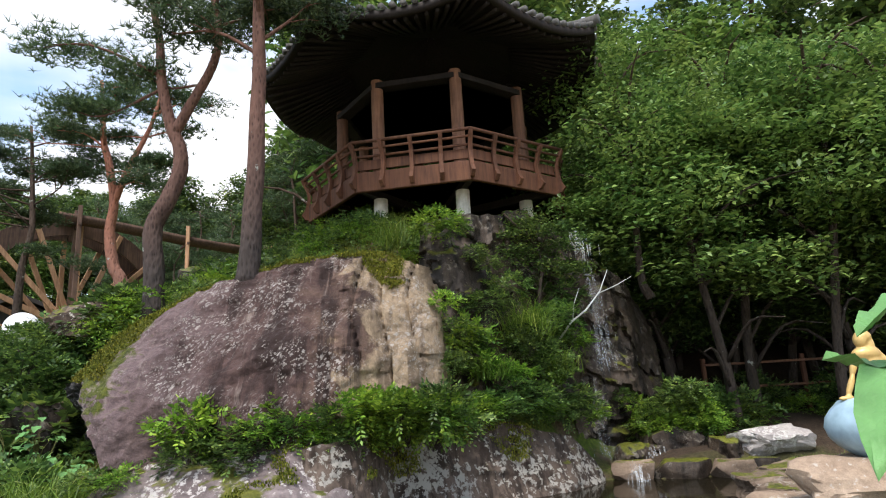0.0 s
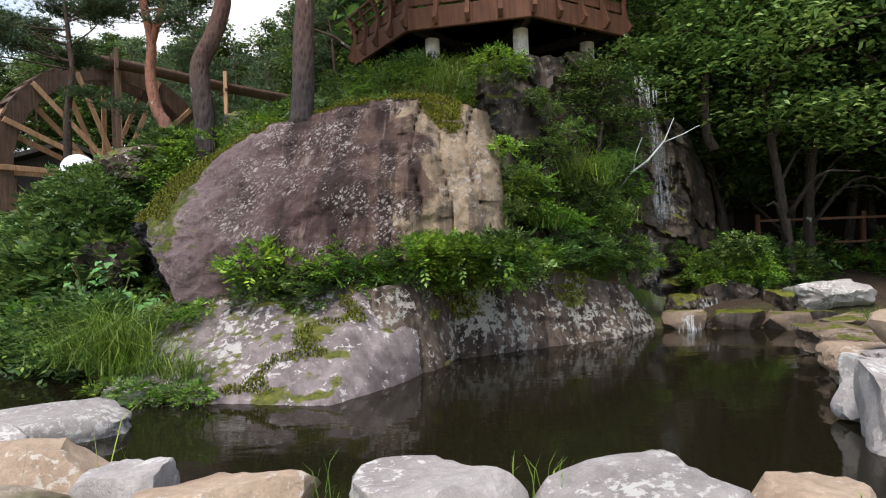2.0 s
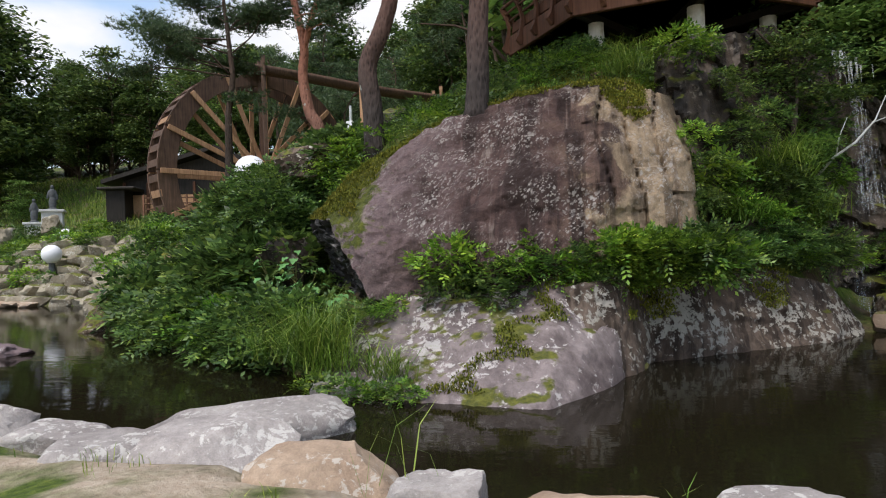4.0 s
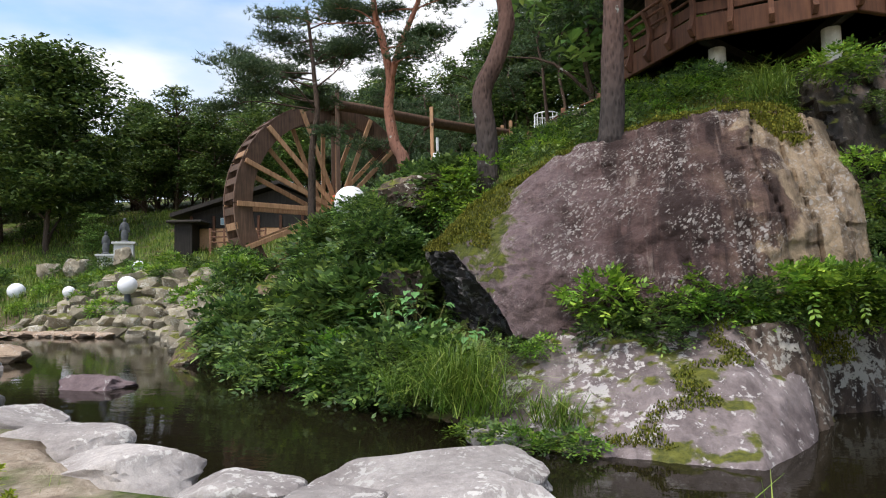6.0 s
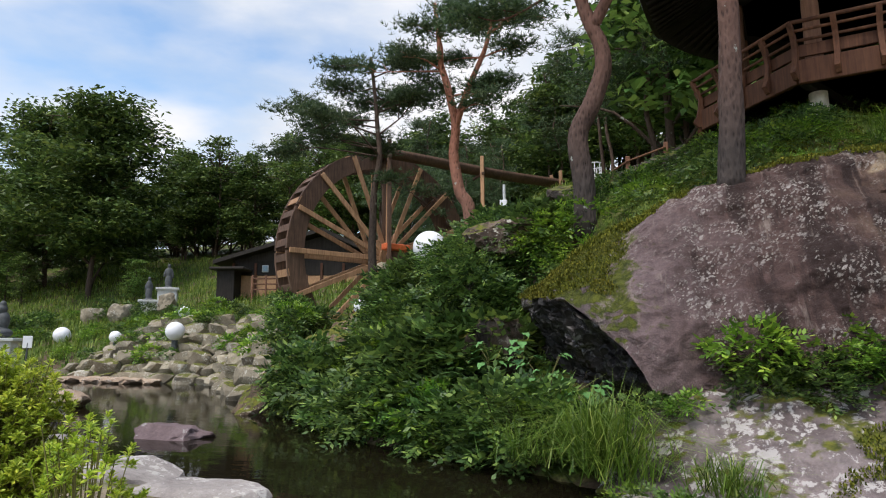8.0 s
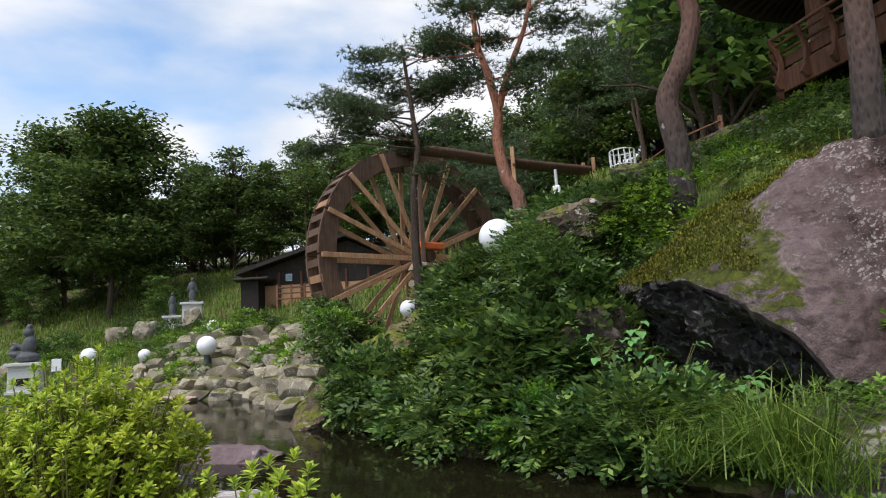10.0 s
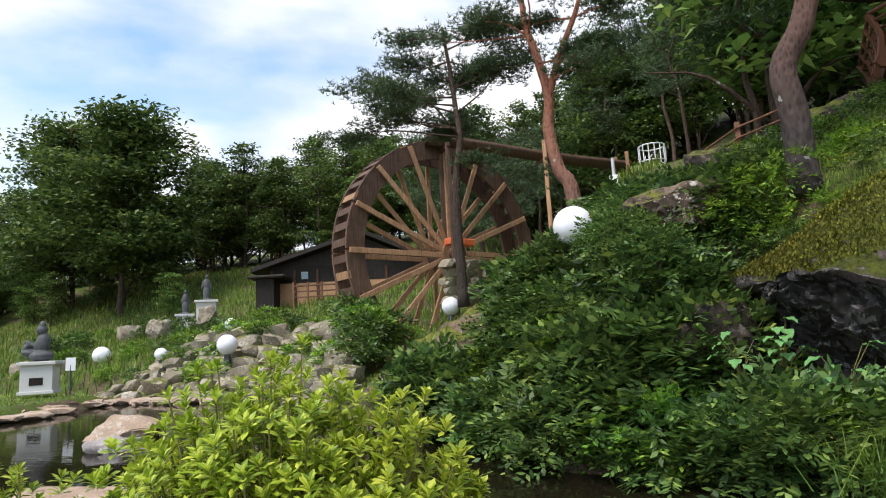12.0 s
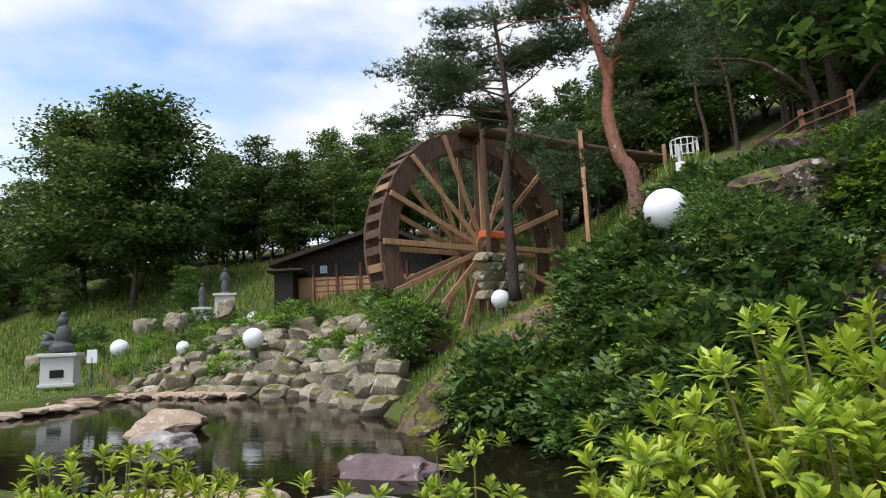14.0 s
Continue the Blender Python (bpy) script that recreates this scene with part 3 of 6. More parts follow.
def land(x, y):
    """The height of the ground."""
    x, y = np.asarray(x, float), np.asarray(y, float)
    d = pond_distance(x, y)
    s = y - np.interp(x, HILL_X, HILL_Y)
    px = [p[0] for p in PROFILES]
    hs = np.stack([np.interp(s, p[1], p[2]) for p in PROFILES])
    i = np.clip(np.searchsorted(px, x) - 1, 0, len(px) - 2)
    t = np.clip((x - np.take(px, i)) / (np.take(px, i + 1) - np.take(px, i)), 0, 1)
    t = t * t * (3 - 2 * t)
    far = np.take_along_axis(hs, i[None], 0)[0] * (1 - t) + np.take_along_axis(hs, i[None] + 1, 0)[0] * t
    bank = 0.46 * np.clip(d / 0.35, 0, 1) + 0.02 * np.clip(d, 0, 6)
    wob = 0.05 * np.sin(x * 1.7 + 0.6 * y) * np.cos(y * 1.3 - 0.4 * x) + 0.03 * np.sin(3.9 * x + y) * np.sin(3.1 * y)
    wob = wob + np.where((s > 3) & (x > -12) & (x < 3), 0.13 * np.sin(1.3 * x + 2 * np.sin(0.9 * y)) * np.sin(1.7 * y), 0)
    out = np.where(s > -1.6, np.maximum(far, np.where(x < -8, np.minimum(bank, 0.3), -0.12)), bank) + wob * np.clip(d, 0, 1)
    return np.where(d < 0, -0.05 - np.minimum(0.8, -d * 0.5), out)


def at_land(x, y, lift=0.0):
    return Vector((x, y, float(land(np.array([x]), np.array([y]))[0]) + lift))


def graded(dense_a, dense_b, step, reach):
    mid = list(np.arange(dense_a, dense_b, step))
    lo, hi, g = [], [], step
    a, b = dense_a, mid[-1]
    while a > -reach or b < reach:
        g *= 1.22
        a, b = a - g, b + g
        lo.append(a), hi.append(b)
    return np.array(lo[::-1] + mid + hi)


gx, gy = graded(-44.0, 13.0, 0.3, 2600.0), graded(-3.0, 46.0, 0.3, 2600.0)
GX, GY = np.meshgrid(gx, gy)
GZ = land(GX.ravel(), GY.ravel())
gw = len(gx)
cells = [(j * gw + i, j * gw + i + 1, (j + 1) * gw + i + 1, (j + 1) * gw + i) for j in range(len(gy) - 1) for i in range(gw - 1)]
ground = mesh_object("ground", np.stack([GX.ravel(), GY.ravel(), GZ], 1), cells, MAT_GROUND, smooth=True)
tagged(ground, "grassy hillside, sandy bank and dark pond bed", "ground", kind="structure")

water = mesh_object("water", [(-36, 2, 0), (7, 2, 0), (7, 30, 0), (-36, 30, 0)], [(0, 1, 2, 3)], MAT_WATER)
tagged(water, "still brown pond water with faint ripples", "water", kind="structure")


# ---- rocks ----
def worn(v, amount, size, seed=0.0, ridged=False):
    p = Vector(v) / size + Vector((seed, seed * 0.7, -seed))
    f = noise.fractal(p, 0.9, 2.1, 5)
    if ridged:
        f = 0.6 * f + 0.8 * (0.5 - abs(noise.noise(p * 1.3)))
    return f * amount


def boulder_mesh(name, size, seed, mat, cuts=4, rough=0.16, facets=5, detail=3, boxy=3.2):
    """A worn block: a ball cut by a few planes, then roughened."""
    rnd = random.Random(seed)
    b = bmesh.new()
    bmesh.ops.create_icosphere(b, subdivisions=detail, radius=1.0)
    planes = []
    for _ in range(facets):
        d = Vector((rnd.gauss(0, 1), rnd.gauss(0, 1), rnd.gauss(0, 0.8))).normalized()
        planes.append((d, rnd.uniform(0.62, 0.92)))
    planes.append((Vector((rnd.uniform(-0.15, 0.15), rnd.uniform(-0.15, 0.15), 1)).normalized(), rnd.uniform(0.7, 0.85)))
    for v in b.verts:
        p = v.co.normalized()
        p = p / (abs(p.x) ** boxy + abs(p.y) ** boxy + abs(p.z) ** boxy) ** (1 / boxy)
        for d, cut in planes:
            over = p.dot(d) - cut
            if over > 0:
                p = p - d * over * 0.97
        p = p * (1 + worn(p, rough, 0.8, seed * 3.1)) + p.normalized() * worn(p, rough * 0.25, 0.2, seed)
        v.co = Vector((p.x * size[0], p.y * size[1], p.z * size[2]))
    for f in b.faces:
        f.smooth = True
    me = bpy.data.meshes.new(name)
    b.to_mesh(me)
    b.free()
    me.set_sharp_from_angle(angle=radians(26))
    me.materials.append(mat)
    return me


def face_rock(name, bottom, top, back, mat, label, belly=2.0, nu=90, nv=50, rough=0.22, size=1.1, seed=1.0, ridged=True, steps=0.0, split=None, parent=None):
    """A rock mass whose front runs from the line 'bottom' up to the line 'top', bulging outwards, closed behind."""
    def along(line, u):
        pts = np.array(line, float)
        seg = np.r_[0, np.cumsum(np.linalg.norm(np.diff(pts, axis=0), axis=1))]
        return Vector([float(np.interp(u * seg[-1], seg, pts[:, k])) for k in range(3)])
    verts, faces = [], []
    back = Vector(back)
    for j in range(nv + 1):
        v = j / nv
        for i in range(nu + 1):
            u = i / nu
            a, c = along(bottom, u), along(top, u)
            h = v
            w = v ** belly
            p = Vector((a.x + (c.x - a.x) * w, a.y + (c.y - a.y) * w, a.z + (c.z - a.z) * h))
            edge = min(1.0, 5 * u, 5 * (1 - u)) ** 0.5
            p = p + back * (1 - edge) * 0.35
            out = -back.normalized()
            p = p + out * worn(p, rough, size, seed, ridged)
            p = p + out * worn(p, rough * 0.3, size * 0.22, seed + 9, True)
            p.z += worn(p, rough * 0.25, size * 0.6, seed + 5)
            if steps:
                p = p + out * steps * (0.5 - ((p.z * 0.7 + 0.4 * p.x + worn(p, 0.8, 1.5, seed)) % 1.0))
            if split is not None and p.x > split:
                k = min(1.0, (p.x - split) / 0.4)
                cell = (p.x + 0.12 * math.sin(2.1 * p.z)) * 2.1
                c, fr = math.floor(cell), cell % 1.0
                band = math.floor(p.z * 0.9 + 0.37 * c)
                p = p + out * k * (0.16 * (((c * 37 + band * 17) % 7) / 7 - 0.5) - 0.14 * max(0.0, 1 - min(fr, 1 - fr) / 0.07))
            verts.append(p)
    n = len(verts)
    verts += [v + back + Vector((0, 0, -0.25)) for v in verts]
    row = nu + 1
    for j in range(nv):
        for i in range(nu):
            q = (j * row + i, j * row + i + 1, (j + 1) * row + i + 1, (j + 1) * row + i)
            faces.append(q)
            faces.append(tuple(k + n for k in q[::-1]))
    rim = [i for i in range(row)] + [j * row + nu for j in range(1, nv + 1)] + [nv * row + i for i in range(nu - 1, -1, -1)] + [j * row for j in range(nv - 1, 0, -1)]
    for a, c in zip(rim, rim[1:] + rim[:1]):
        faces.append((a, a + n, c + n, c))
    ob = mesh_object(name, verts, faces, mat, smooth=True)
    ob.data.set_sharp_from_angle(angle=radians(40))
    if parent:
        ob.parent = parent
        ob["label"] = label
        return ob
    return tagged(ob, label, "rock")


big_rock = face_rock("rock_outcrop",
    [(-7.35, 12.15, 2.42), (-6.8, 11.7, 2.52), (-6.3, 11.25, 2.45), (-5.75, 10.5, 2.05), (-5.25, 9.75, 1.6), (-4.95, 9.6, 1.15), (-4.3, 9.75, 1.05), (-3.0, 9.75, 1.2), (-1.5, 10.1, 1.5), (0.0, 10.8, 1.7)],
    [(-7.4, 12.4, 2.6), (-6.9, 12.3, 2.85), (-5.7, 12.2, 3.55), (-4.2, 12.0, 4.25), (-2.4, 12.1, 4.65), (-1.2, 12.2, 4.75), (-0.1, 12.2, 4.6)],
    (0.3, 2.6, -0.2), MAT_BIGROCK, "huge weathered brown rock face with lichen and mossy crown", belly=1.7, nu=200, nv=100, rough=0.27, size=1.2, seed=2.0, split=-2.0)

# face below the lip; the overhang's shade is painted into its black rock
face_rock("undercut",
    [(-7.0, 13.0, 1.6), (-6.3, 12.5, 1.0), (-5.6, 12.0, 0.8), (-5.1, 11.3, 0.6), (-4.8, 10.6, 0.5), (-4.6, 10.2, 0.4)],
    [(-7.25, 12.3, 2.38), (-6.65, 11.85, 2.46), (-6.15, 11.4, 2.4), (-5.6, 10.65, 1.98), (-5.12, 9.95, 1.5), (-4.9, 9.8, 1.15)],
    (1.0, 1.0, -0.2), MAT_BLACKROCK, "wet underside of the overhanging rock, its shade painted black", belly=1.0, nu=90, nv=46, rough=0.38, size=0.5, seed=23.0, parent=big_rock)

front_boulder = face_rock("waterside_boulder",
    [(-5.9, 8.7, -0.15), (-4.6, 7.85, -0.2), (-3.2, 7.5, -0.2), (-2.2, 7.5, -0.2), (-1.65, 8.3, -0.2)],
    [(-5.4, 9.6, 0.75), (-4.4, 9.9, 1.25), (-3.2, 10.0, 1.45), (-2.2, 10.2, 1.55), (-1.3, 10.4, 1.5)],
    (0.4, 1.2, -0.1), MAT_PALE, "low pale boulder with white lichen at the water's edge", belly=0.95, nu=100, nv=60, rough=0.2, size=0.9, seed=7.0)

ledge = face_rock("waterside_ledge",
    [(-1.75, 8.3, -0.2), (-1.3, 9.3, -0.2), (-0.86, 10.65, -0.2), (0.2, 11.35, -0.2), (1.5, 12.2, -0.2), (2.8, 12.95, -0.2), (3.75, 13.55, -0.2)],
    [(-1.9, 8.9, 1.25), (-1.5, 9.7, 1.35), (-1.0, 10.9, 1.4), (0.0, 11.8, 1.4), (1.3, 12.65, 1.3), (2.6, 13.5, 0.95), (3.5, 14.2, 0.25)],
    (-0.6, 2.2, 0.0), MAT_LEDGE, "long rock ledge standing in the pond, mossy and lichened", belly=1.2, nu=120, nv=40, rough=0.16, size=0.7, seed=11.0)

cliff = face_rock("waterfall_cliff",
    [(-0.6, 11.4, 1.0), (0.8, 12.6, 1.0), (2.2, 14.2, 0.9), (3.4, 15.2, 0.2), (4.6, 15.5, 0.1), (5.9, 16.4, 0.2)],
    [(-0.5, 12.8, 5.6), (0.9, 13.9, 5.9), (2.3, 15.2, 6.3), (3.6, 16.0, 5.6), (4.9, 16.4, 4.6), (5.9, 17.2, 3.4)],
    (0.5, 2.6, 0.0), MAT_CLIFF, "dark wet cliff overgrown with moss and ferns", belly=1.0, nu=110, nv=90, rough=0.3, size=0.8, seed=17.0, steps=0.22)

# ---- pavilion ----
PAV = Vector((0.2, 18.15, 0.0))
PAV_TURN = radians(-10.5)


def ring(radius, z, k, turn=0.0):
    """Corner k of the pavilion's octagon; k may lie between corners."""
    i = math.floor(k)
    def corner(j):
        a = PAV_TURN - math.pi / 2 - math.pi / 8 + j * math.pi / 4
        return PAV + Vector((radius * math.cos(a), radius * math.sin(a), z))
    return corner(i).lerp(corner(i + 1), k - i)


pavilion = thing("pavilion", "octagonal wooden pavilion on white stone posts above the rock", "pavilion", at=(PAV.x, PAV.y, 6.3))
PAV_INV = Matrix.Translation((-PAV.x, -PAV.y, -6.3))


def pav_part(name, bm, mat, label="", parent=None, smooth=False):
    bm.transform(PAV_INV)
    return part(name, bm, mat, parent or pavilion, label, smooth)


def round_post(p, r, z0, z1, taper=0.94, sides=14):
    b = bmesh.new()
    bmesh.ops.create_cone(b, cap_ends=True, segments=sides, radius1=r, radius2=r * taper, depth=z1 - z0, matrix=Matrix.Translation((p.x, p.y, (z0 + z1) / 2)))
    return b


DECK_Z, RAIL_Z, EAVE_Z = 7.45, 8.22, 11.0
for k in range(8):
    a, c = ring(3.79, 7.2, k), ring(3.79, 7.2, k + 1)
    pav_part("fascia", beam(a, c, 0.5, 0.12, 0.015, up=(a + c) / 2 - PAV - Vector((0, 0, 7.2))), MAT_DARKWOOD)
    p = ring(2.83, 0, k)
    low = float(land(np.array([p.x]), np.array([p.y]))[0]) - 0.3
    pav_part("pillar", round_post(p, 0.19, min(low, 6.4), 7.0, 0.95), MAT_PILLAR, "white painted stone pillar", smooth=False)
    pav_part("column", round_post(p, 0.175, 7.4, 10.4), MAT_COLUMN, "round brown wooden column")
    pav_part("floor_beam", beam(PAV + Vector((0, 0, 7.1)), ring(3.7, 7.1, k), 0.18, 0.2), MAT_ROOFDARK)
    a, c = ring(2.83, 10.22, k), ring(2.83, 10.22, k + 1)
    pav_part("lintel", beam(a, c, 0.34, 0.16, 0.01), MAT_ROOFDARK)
    a, c = ring(3.72, DECK_Z + 0.22, k), ring(3.72, DECK_Z + 0.22, k + 1)
    pav_part("rail_board", beam(a, c, 0.06, 0.26), MAT_DARKWOOD)
    for z, r, w in ((DECK_Z + 0.42, 3.82, 0.05), (DECK_Z + 0.6, 3.92, 0.045), (RAIL_Z, 3.98, 0.07)):
        line = [ring(r, z, k + t) for t in (0, 0.5, 1)]
        v, f = tube_arrays([q - Vector((PAV.x, PAV.y, 6.3)) for q in line], [w / 2 + 0.01] * 3, 8)
        mesh_object("handrail" if z == RAIL_Z else "rail", v, f, MAT_DARKWOOD, pavilion, smooth=True)
    for t in (0.0, 0.25, 0.5, 0.75):
        # the curved brackets that carry the rail bow outwards
        line = [ring(r, z, k + t) for r, z in ((3.86, 7.02), (3.93, 7.15), (3.87, 7.3), (3.84, 7.5), (3.82, 7.7), (3.86, 7.9), (3.95, 8.1), (4.0, 8.2))]
        v, f = [], []
        out = (line[0] - PAV)
        out = Vector((out.x, out.y, 0)).normalized()
        side = Vector((-out.y, out.x, 0))
        for q, w in zip(line, (0.06, 0.10, 0.07, 0.05, 0.045, 0.045, 0.06, 0.05)):
            c = q - Vector((PAV.x, PAV.y, 6.3))
            v += [c + side * 0.05 + out * w, c - side * 0.05 + out * w, c - side * 0.05 - out * w, c + side * 0.05 - out * w]
        for i in range(len(line) - 1):
            for j in range(4):
                f.append((i * 4 + j, i * 4 + (j + 1) % 4, i * 4 + 4 + (j + 1) % 4, i * 4 + 4 + j))
        f += [(3, 2, 1, 0), tuple(len(v) - 4 + j for j in range(4))]
        mesh_object("rail_bracket", v, f, MAT_DARKWOOD, pavilion)
deck = bmesh.new()
deck.faces.new([deck.verts.new(ring(3.74, DECK_Z, k)) for k in range(8)])
bmesh.ops.solidify(deck, geom=deck.faces[:], thickness=0.1)
pav_part("deck", deck, MAT_DARKWOOD)
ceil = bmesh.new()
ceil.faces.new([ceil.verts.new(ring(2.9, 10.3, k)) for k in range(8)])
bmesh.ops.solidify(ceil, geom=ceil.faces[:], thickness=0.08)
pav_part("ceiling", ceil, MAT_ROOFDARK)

# the roof: eaves that curve up to the corners, a hollow slope to the ridge
NR, NC = 14, 12


def roof_point(k, t, s, lift=0.0):
    """Edge k, place t along the edge, s from eave (0) to peak (1)."""
    p = ring(5.3 * (1 - s) + 0.15 * s, 0, k + t)
    flare = abs(2 * t - 1) ** 2.2
    z = EAVE_Z + 0.45 * flare * (1 - s) ** 2 + 2.3 * (max(s, 0.0) ** 1.1)
    return Vector((p.x, p.y, z + lift))


for k in range(8):
    v, f = [], []
    for lift in (0.0, -0.22):
        for i in range(NR + 1):
            for j in range(NC + 1):
                v.append(roof_point(k, j / NC, i / NR, lift) - Vector((PAV.x, PAV.y, 6.3)))
    row, half = NC + 1, (NR + 1) * (NC + 1)
    for i in range(NR):
        for j in range(NC):
            q = (i * row + j, i * row + j + 1, (i + 1) * row + j + 1, (i + 1) * row + j)
            f += [q, tuple(x + half for x in q[::-1])]
    f += [(j, j + half, j + 1 + half, j + 1) for j in range(NC)]
    # near-black colour stands in for the shade below the eaves
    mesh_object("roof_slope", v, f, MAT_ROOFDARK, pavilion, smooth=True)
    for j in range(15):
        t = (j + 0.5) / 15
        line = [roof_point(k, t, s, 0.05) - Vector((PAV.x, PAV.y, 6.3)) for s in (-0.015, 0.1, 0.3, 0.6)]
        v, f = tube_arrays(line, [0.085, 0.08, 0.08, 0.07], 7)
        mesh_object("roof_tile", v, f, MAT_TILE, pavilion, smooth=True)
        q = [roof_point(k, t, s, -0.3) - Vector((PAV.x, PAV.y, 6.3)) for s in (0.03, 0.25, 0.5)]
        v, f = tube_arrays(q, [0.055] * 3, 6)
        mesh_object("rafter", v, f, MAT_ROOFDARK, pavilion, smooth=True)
    line = [roof_point(k, 0.0, s, 0.12) - Vector((PAV.x, PAV.y, 6.3)) for s in (-0.03, 0.1, 0.25, 0.5, 0.8, 1.0)]
    v, f = tube_arrays(line, [0.16, 0.15, 0.14, 0.13, 0.13, 0.12], 8)
    mesh_object("hip_ridge", v, f, MAT_TILE, pavilion, smooth=True)

# ---- water wheel ----
HUB = Vector((-17.86, 30.87, 6.15))
WU, WN = Vector((0.552, 0.834, 0)), Vector((0.834, -0.552, 0))
WHEEL_R, WHEEL_IN, WHEEL_W = 5.6, 4.7, 1.25
wheel = thing("water_wheel", "huge weathered wooden water wheel with pale timber spokes", "water wheel", at=HUB)


def on_wheel(r, a, back=0.0):
    return WU * (r * math.cos(a)) + Vector((0, 0, r * math.sin(a))) - WN * back


def wheel_ring(back, thick):
    """One rim: sixteen bent boards, each a part."""
    for k in range(16):
        v, f = [], []
        steps = 5
        for i in range(steps + 1):
            a = 2 * math.pi * (k + 0.02 + 0.96 * i / steps) / 16
            for r in (WHEEL_IN, WHEEL_R):
                for d in (0, thick):
                    v.append(on_wheel(r, a, back + d))
        for i in range(steps):
            o = i * 4
            f += [(o, o + 4, o + 6, o + 2), (o + 1, o + 3, o + 7, o + 5), (o, o + 1, o + 5, o + 4), (o + 2, o + 6, o + 7, o + 3)]
        f += [(0, 2, 3, 1), (steps * 4, steps * 4 + 1, steps * 4 + 3, steps * 4 + 2)]
        mesh_object("rim_board", v, f, MAT_RIM, wheel)


wheel_ring(0.0, 0.12)
wheel_ring(WHEEL_W, 0.12)
for k in range(48):
    a = 2 * math.pi * (k + 0.5) / 48
    part("paddle", beam(on_wheel(WHEEL_R - 0.05, a, -0.02), on_wheel(WHEEL_R - 0.05, a, WHEEL_W + 0.14), 0.34, 0.045, 0.006, up=on_wheel(1, a)), MAT_RIM if k % 5 else MAT_SPOKE, wheel)
for k in range(16):
    a = 2 * math.pi * (k + 0.02) / 16
    for back in (-0.09, WHEEL_W + 0.2):
        w = WN * 0.0
        part("spoke", beam(on_wheel(0.35, a + 0.2, back), on_wheel(WHEEL_R - 0.12, a, back), 0.09, 0.24, 0.012, up=on_wheel(1, a + math.pi / 2)), MAT_SPOKE, wheel)
b = bmesh.new()
bmesh.ops.create_cone(b, cap_ends=True, segments=12, radius1=0.32, radius2=0.32, depth=WHEEL_W + 1.6, matrix=Matrix.Translation(-WN * (WHEEL_W / 2)) @ WN.to_track_quat("Z", "Y").to_matrix().to_4x4())
part("axle", b, MAT_RIM, wheel)
b = bmesh.new()
bmesh.ops.create_cone(b, cap_ends=True, segments=16, radius1=0.62, radius2=0.62, depth=0.12, matrix=Matrix.Translation(WN * 0.2) @ WN.to_track_quat("Z", "Y").to_matrix().to_4x4())
part("hub_plate", b, MAT_SPOKE, wheel)
part("bearing_cover", box((0.5, 1.5, 0.34), Matrix.Translation(WN * 0.75 + Vector((0, 0, 0.45))) @ pose(0, 0, 0, 0, 0, -33), 0.05), MAT_ORANGE, wheel, "orange painted bearing cover")

# ---- flume that feeds the wheel ----
flume = thing("flume", "dark hollow-log flume on timber posts above the wheel", "flume", at=(-17.9, 30, 9))
FA, FB = Vector((-18.4, 29.7, 11.75)), Vector((-9.6, 36.8, 10.9))
fo = Vector((-17.9, 30, 9))
v, f = [], []
for i in range(13):
    t = i / 12
    c = FA.lerp(FB, t) - fo
    side = Vector((-(FB - FA).y, (FB - FA).x, 0)).normalized()
    for r in (0.42, 0.33):
        for k in range(9):
            a = math.pi + math.pi * k / 8
            v.append(c + side * (r * math.cos(a)) + Vector((0, 0, r * math.sin(a) + 0.05 * math.sin(7 * t + r))))
for i in range(12):
    for k in range(8):
        o, q = i * 18 + k, (i + 1) * 18 + k
        f += [(o, o + 1, q + 1, q), (o + 9, q + 9, q + 10, o + 10)]
    for k, m2 in ((0, 9), (8, 17)):
        o, q = i * 18, (i + 1) * 18
        f.append((o + k, q + k, q + m2, o + m2))
mesh_object("trough", v, f, MAT_RIM, flume, smooth=True)
for t, lean in ((0.08, 0.3), (0.54, 0.0), (0.97, 0.0)):
    p = FA.lerp(FB, t)
    g = at_land(p.x, p.y, -0.2)
    side = Vector((-(FB - FA).y, (FB - FA).x, 0)).normalized()
    for s in ((-0.5,) if t == 0.54 else (-0.5, 0.5)):
        part("post", beam(g + side * (s + lean * s) - fo, p + side * s + Vector((0, 0, 0.5)) - fo, 0.2, 0.14, 0.015), MAT_SPOKE if t > 0.3 else MAT_RIM, flume)
    part("cross_bar", beam(p + side * 0.7 + Vector((0, 0, -0.48)) - fo, p - side * 0.7 + Vector((0, 0, -0.48)) - fo, 0.12, 0.14, 0.015), MAT_RIM, flume)

# ---- leaves and trees ----
def turn_frames(rng, count, upright=0.5):
    """Random leaf frames: a direction each and a side vector."""
    d = rng.normal(size=(count, 3))
    d[:, 2] = d[:, 2] * (1 - upright) + rng.uniform(-0.2, 0.5, count) * upright
    d /= np.linalg.norm(d, axis=1)[:, None]
    n = np.stack([rng.normal(0, 0.5, count), rng.normal(0, 0.5, count), np.ones(count)], 1)
    s = np.cross(d, n)
    s /= np.linalg.norm(s, axis=1)[:, None] + 1e-9
    return d, s


def leaves_at(rng, centres, length, width, droop=0.15, upright=0.5):
    """A pointed four-cornered leaf at each centre."""
    d, s = turn_frames(rng, len(centres), upright)
    L = (length * rng.uniform(0.7, 1.25, len(centres)))[:, None]
    W = (width * rng.uniform(0.7, 1.2, len(centres)))[:, None]
    down = np.array([0, 0, -1.0])
    tip = centres + d * L + down * L * droop
    mid = centres + d * L * 0.45
    return np.stack([centres, mid + s * W * 0.5, tip, mid - s * W * 0.5], 1)


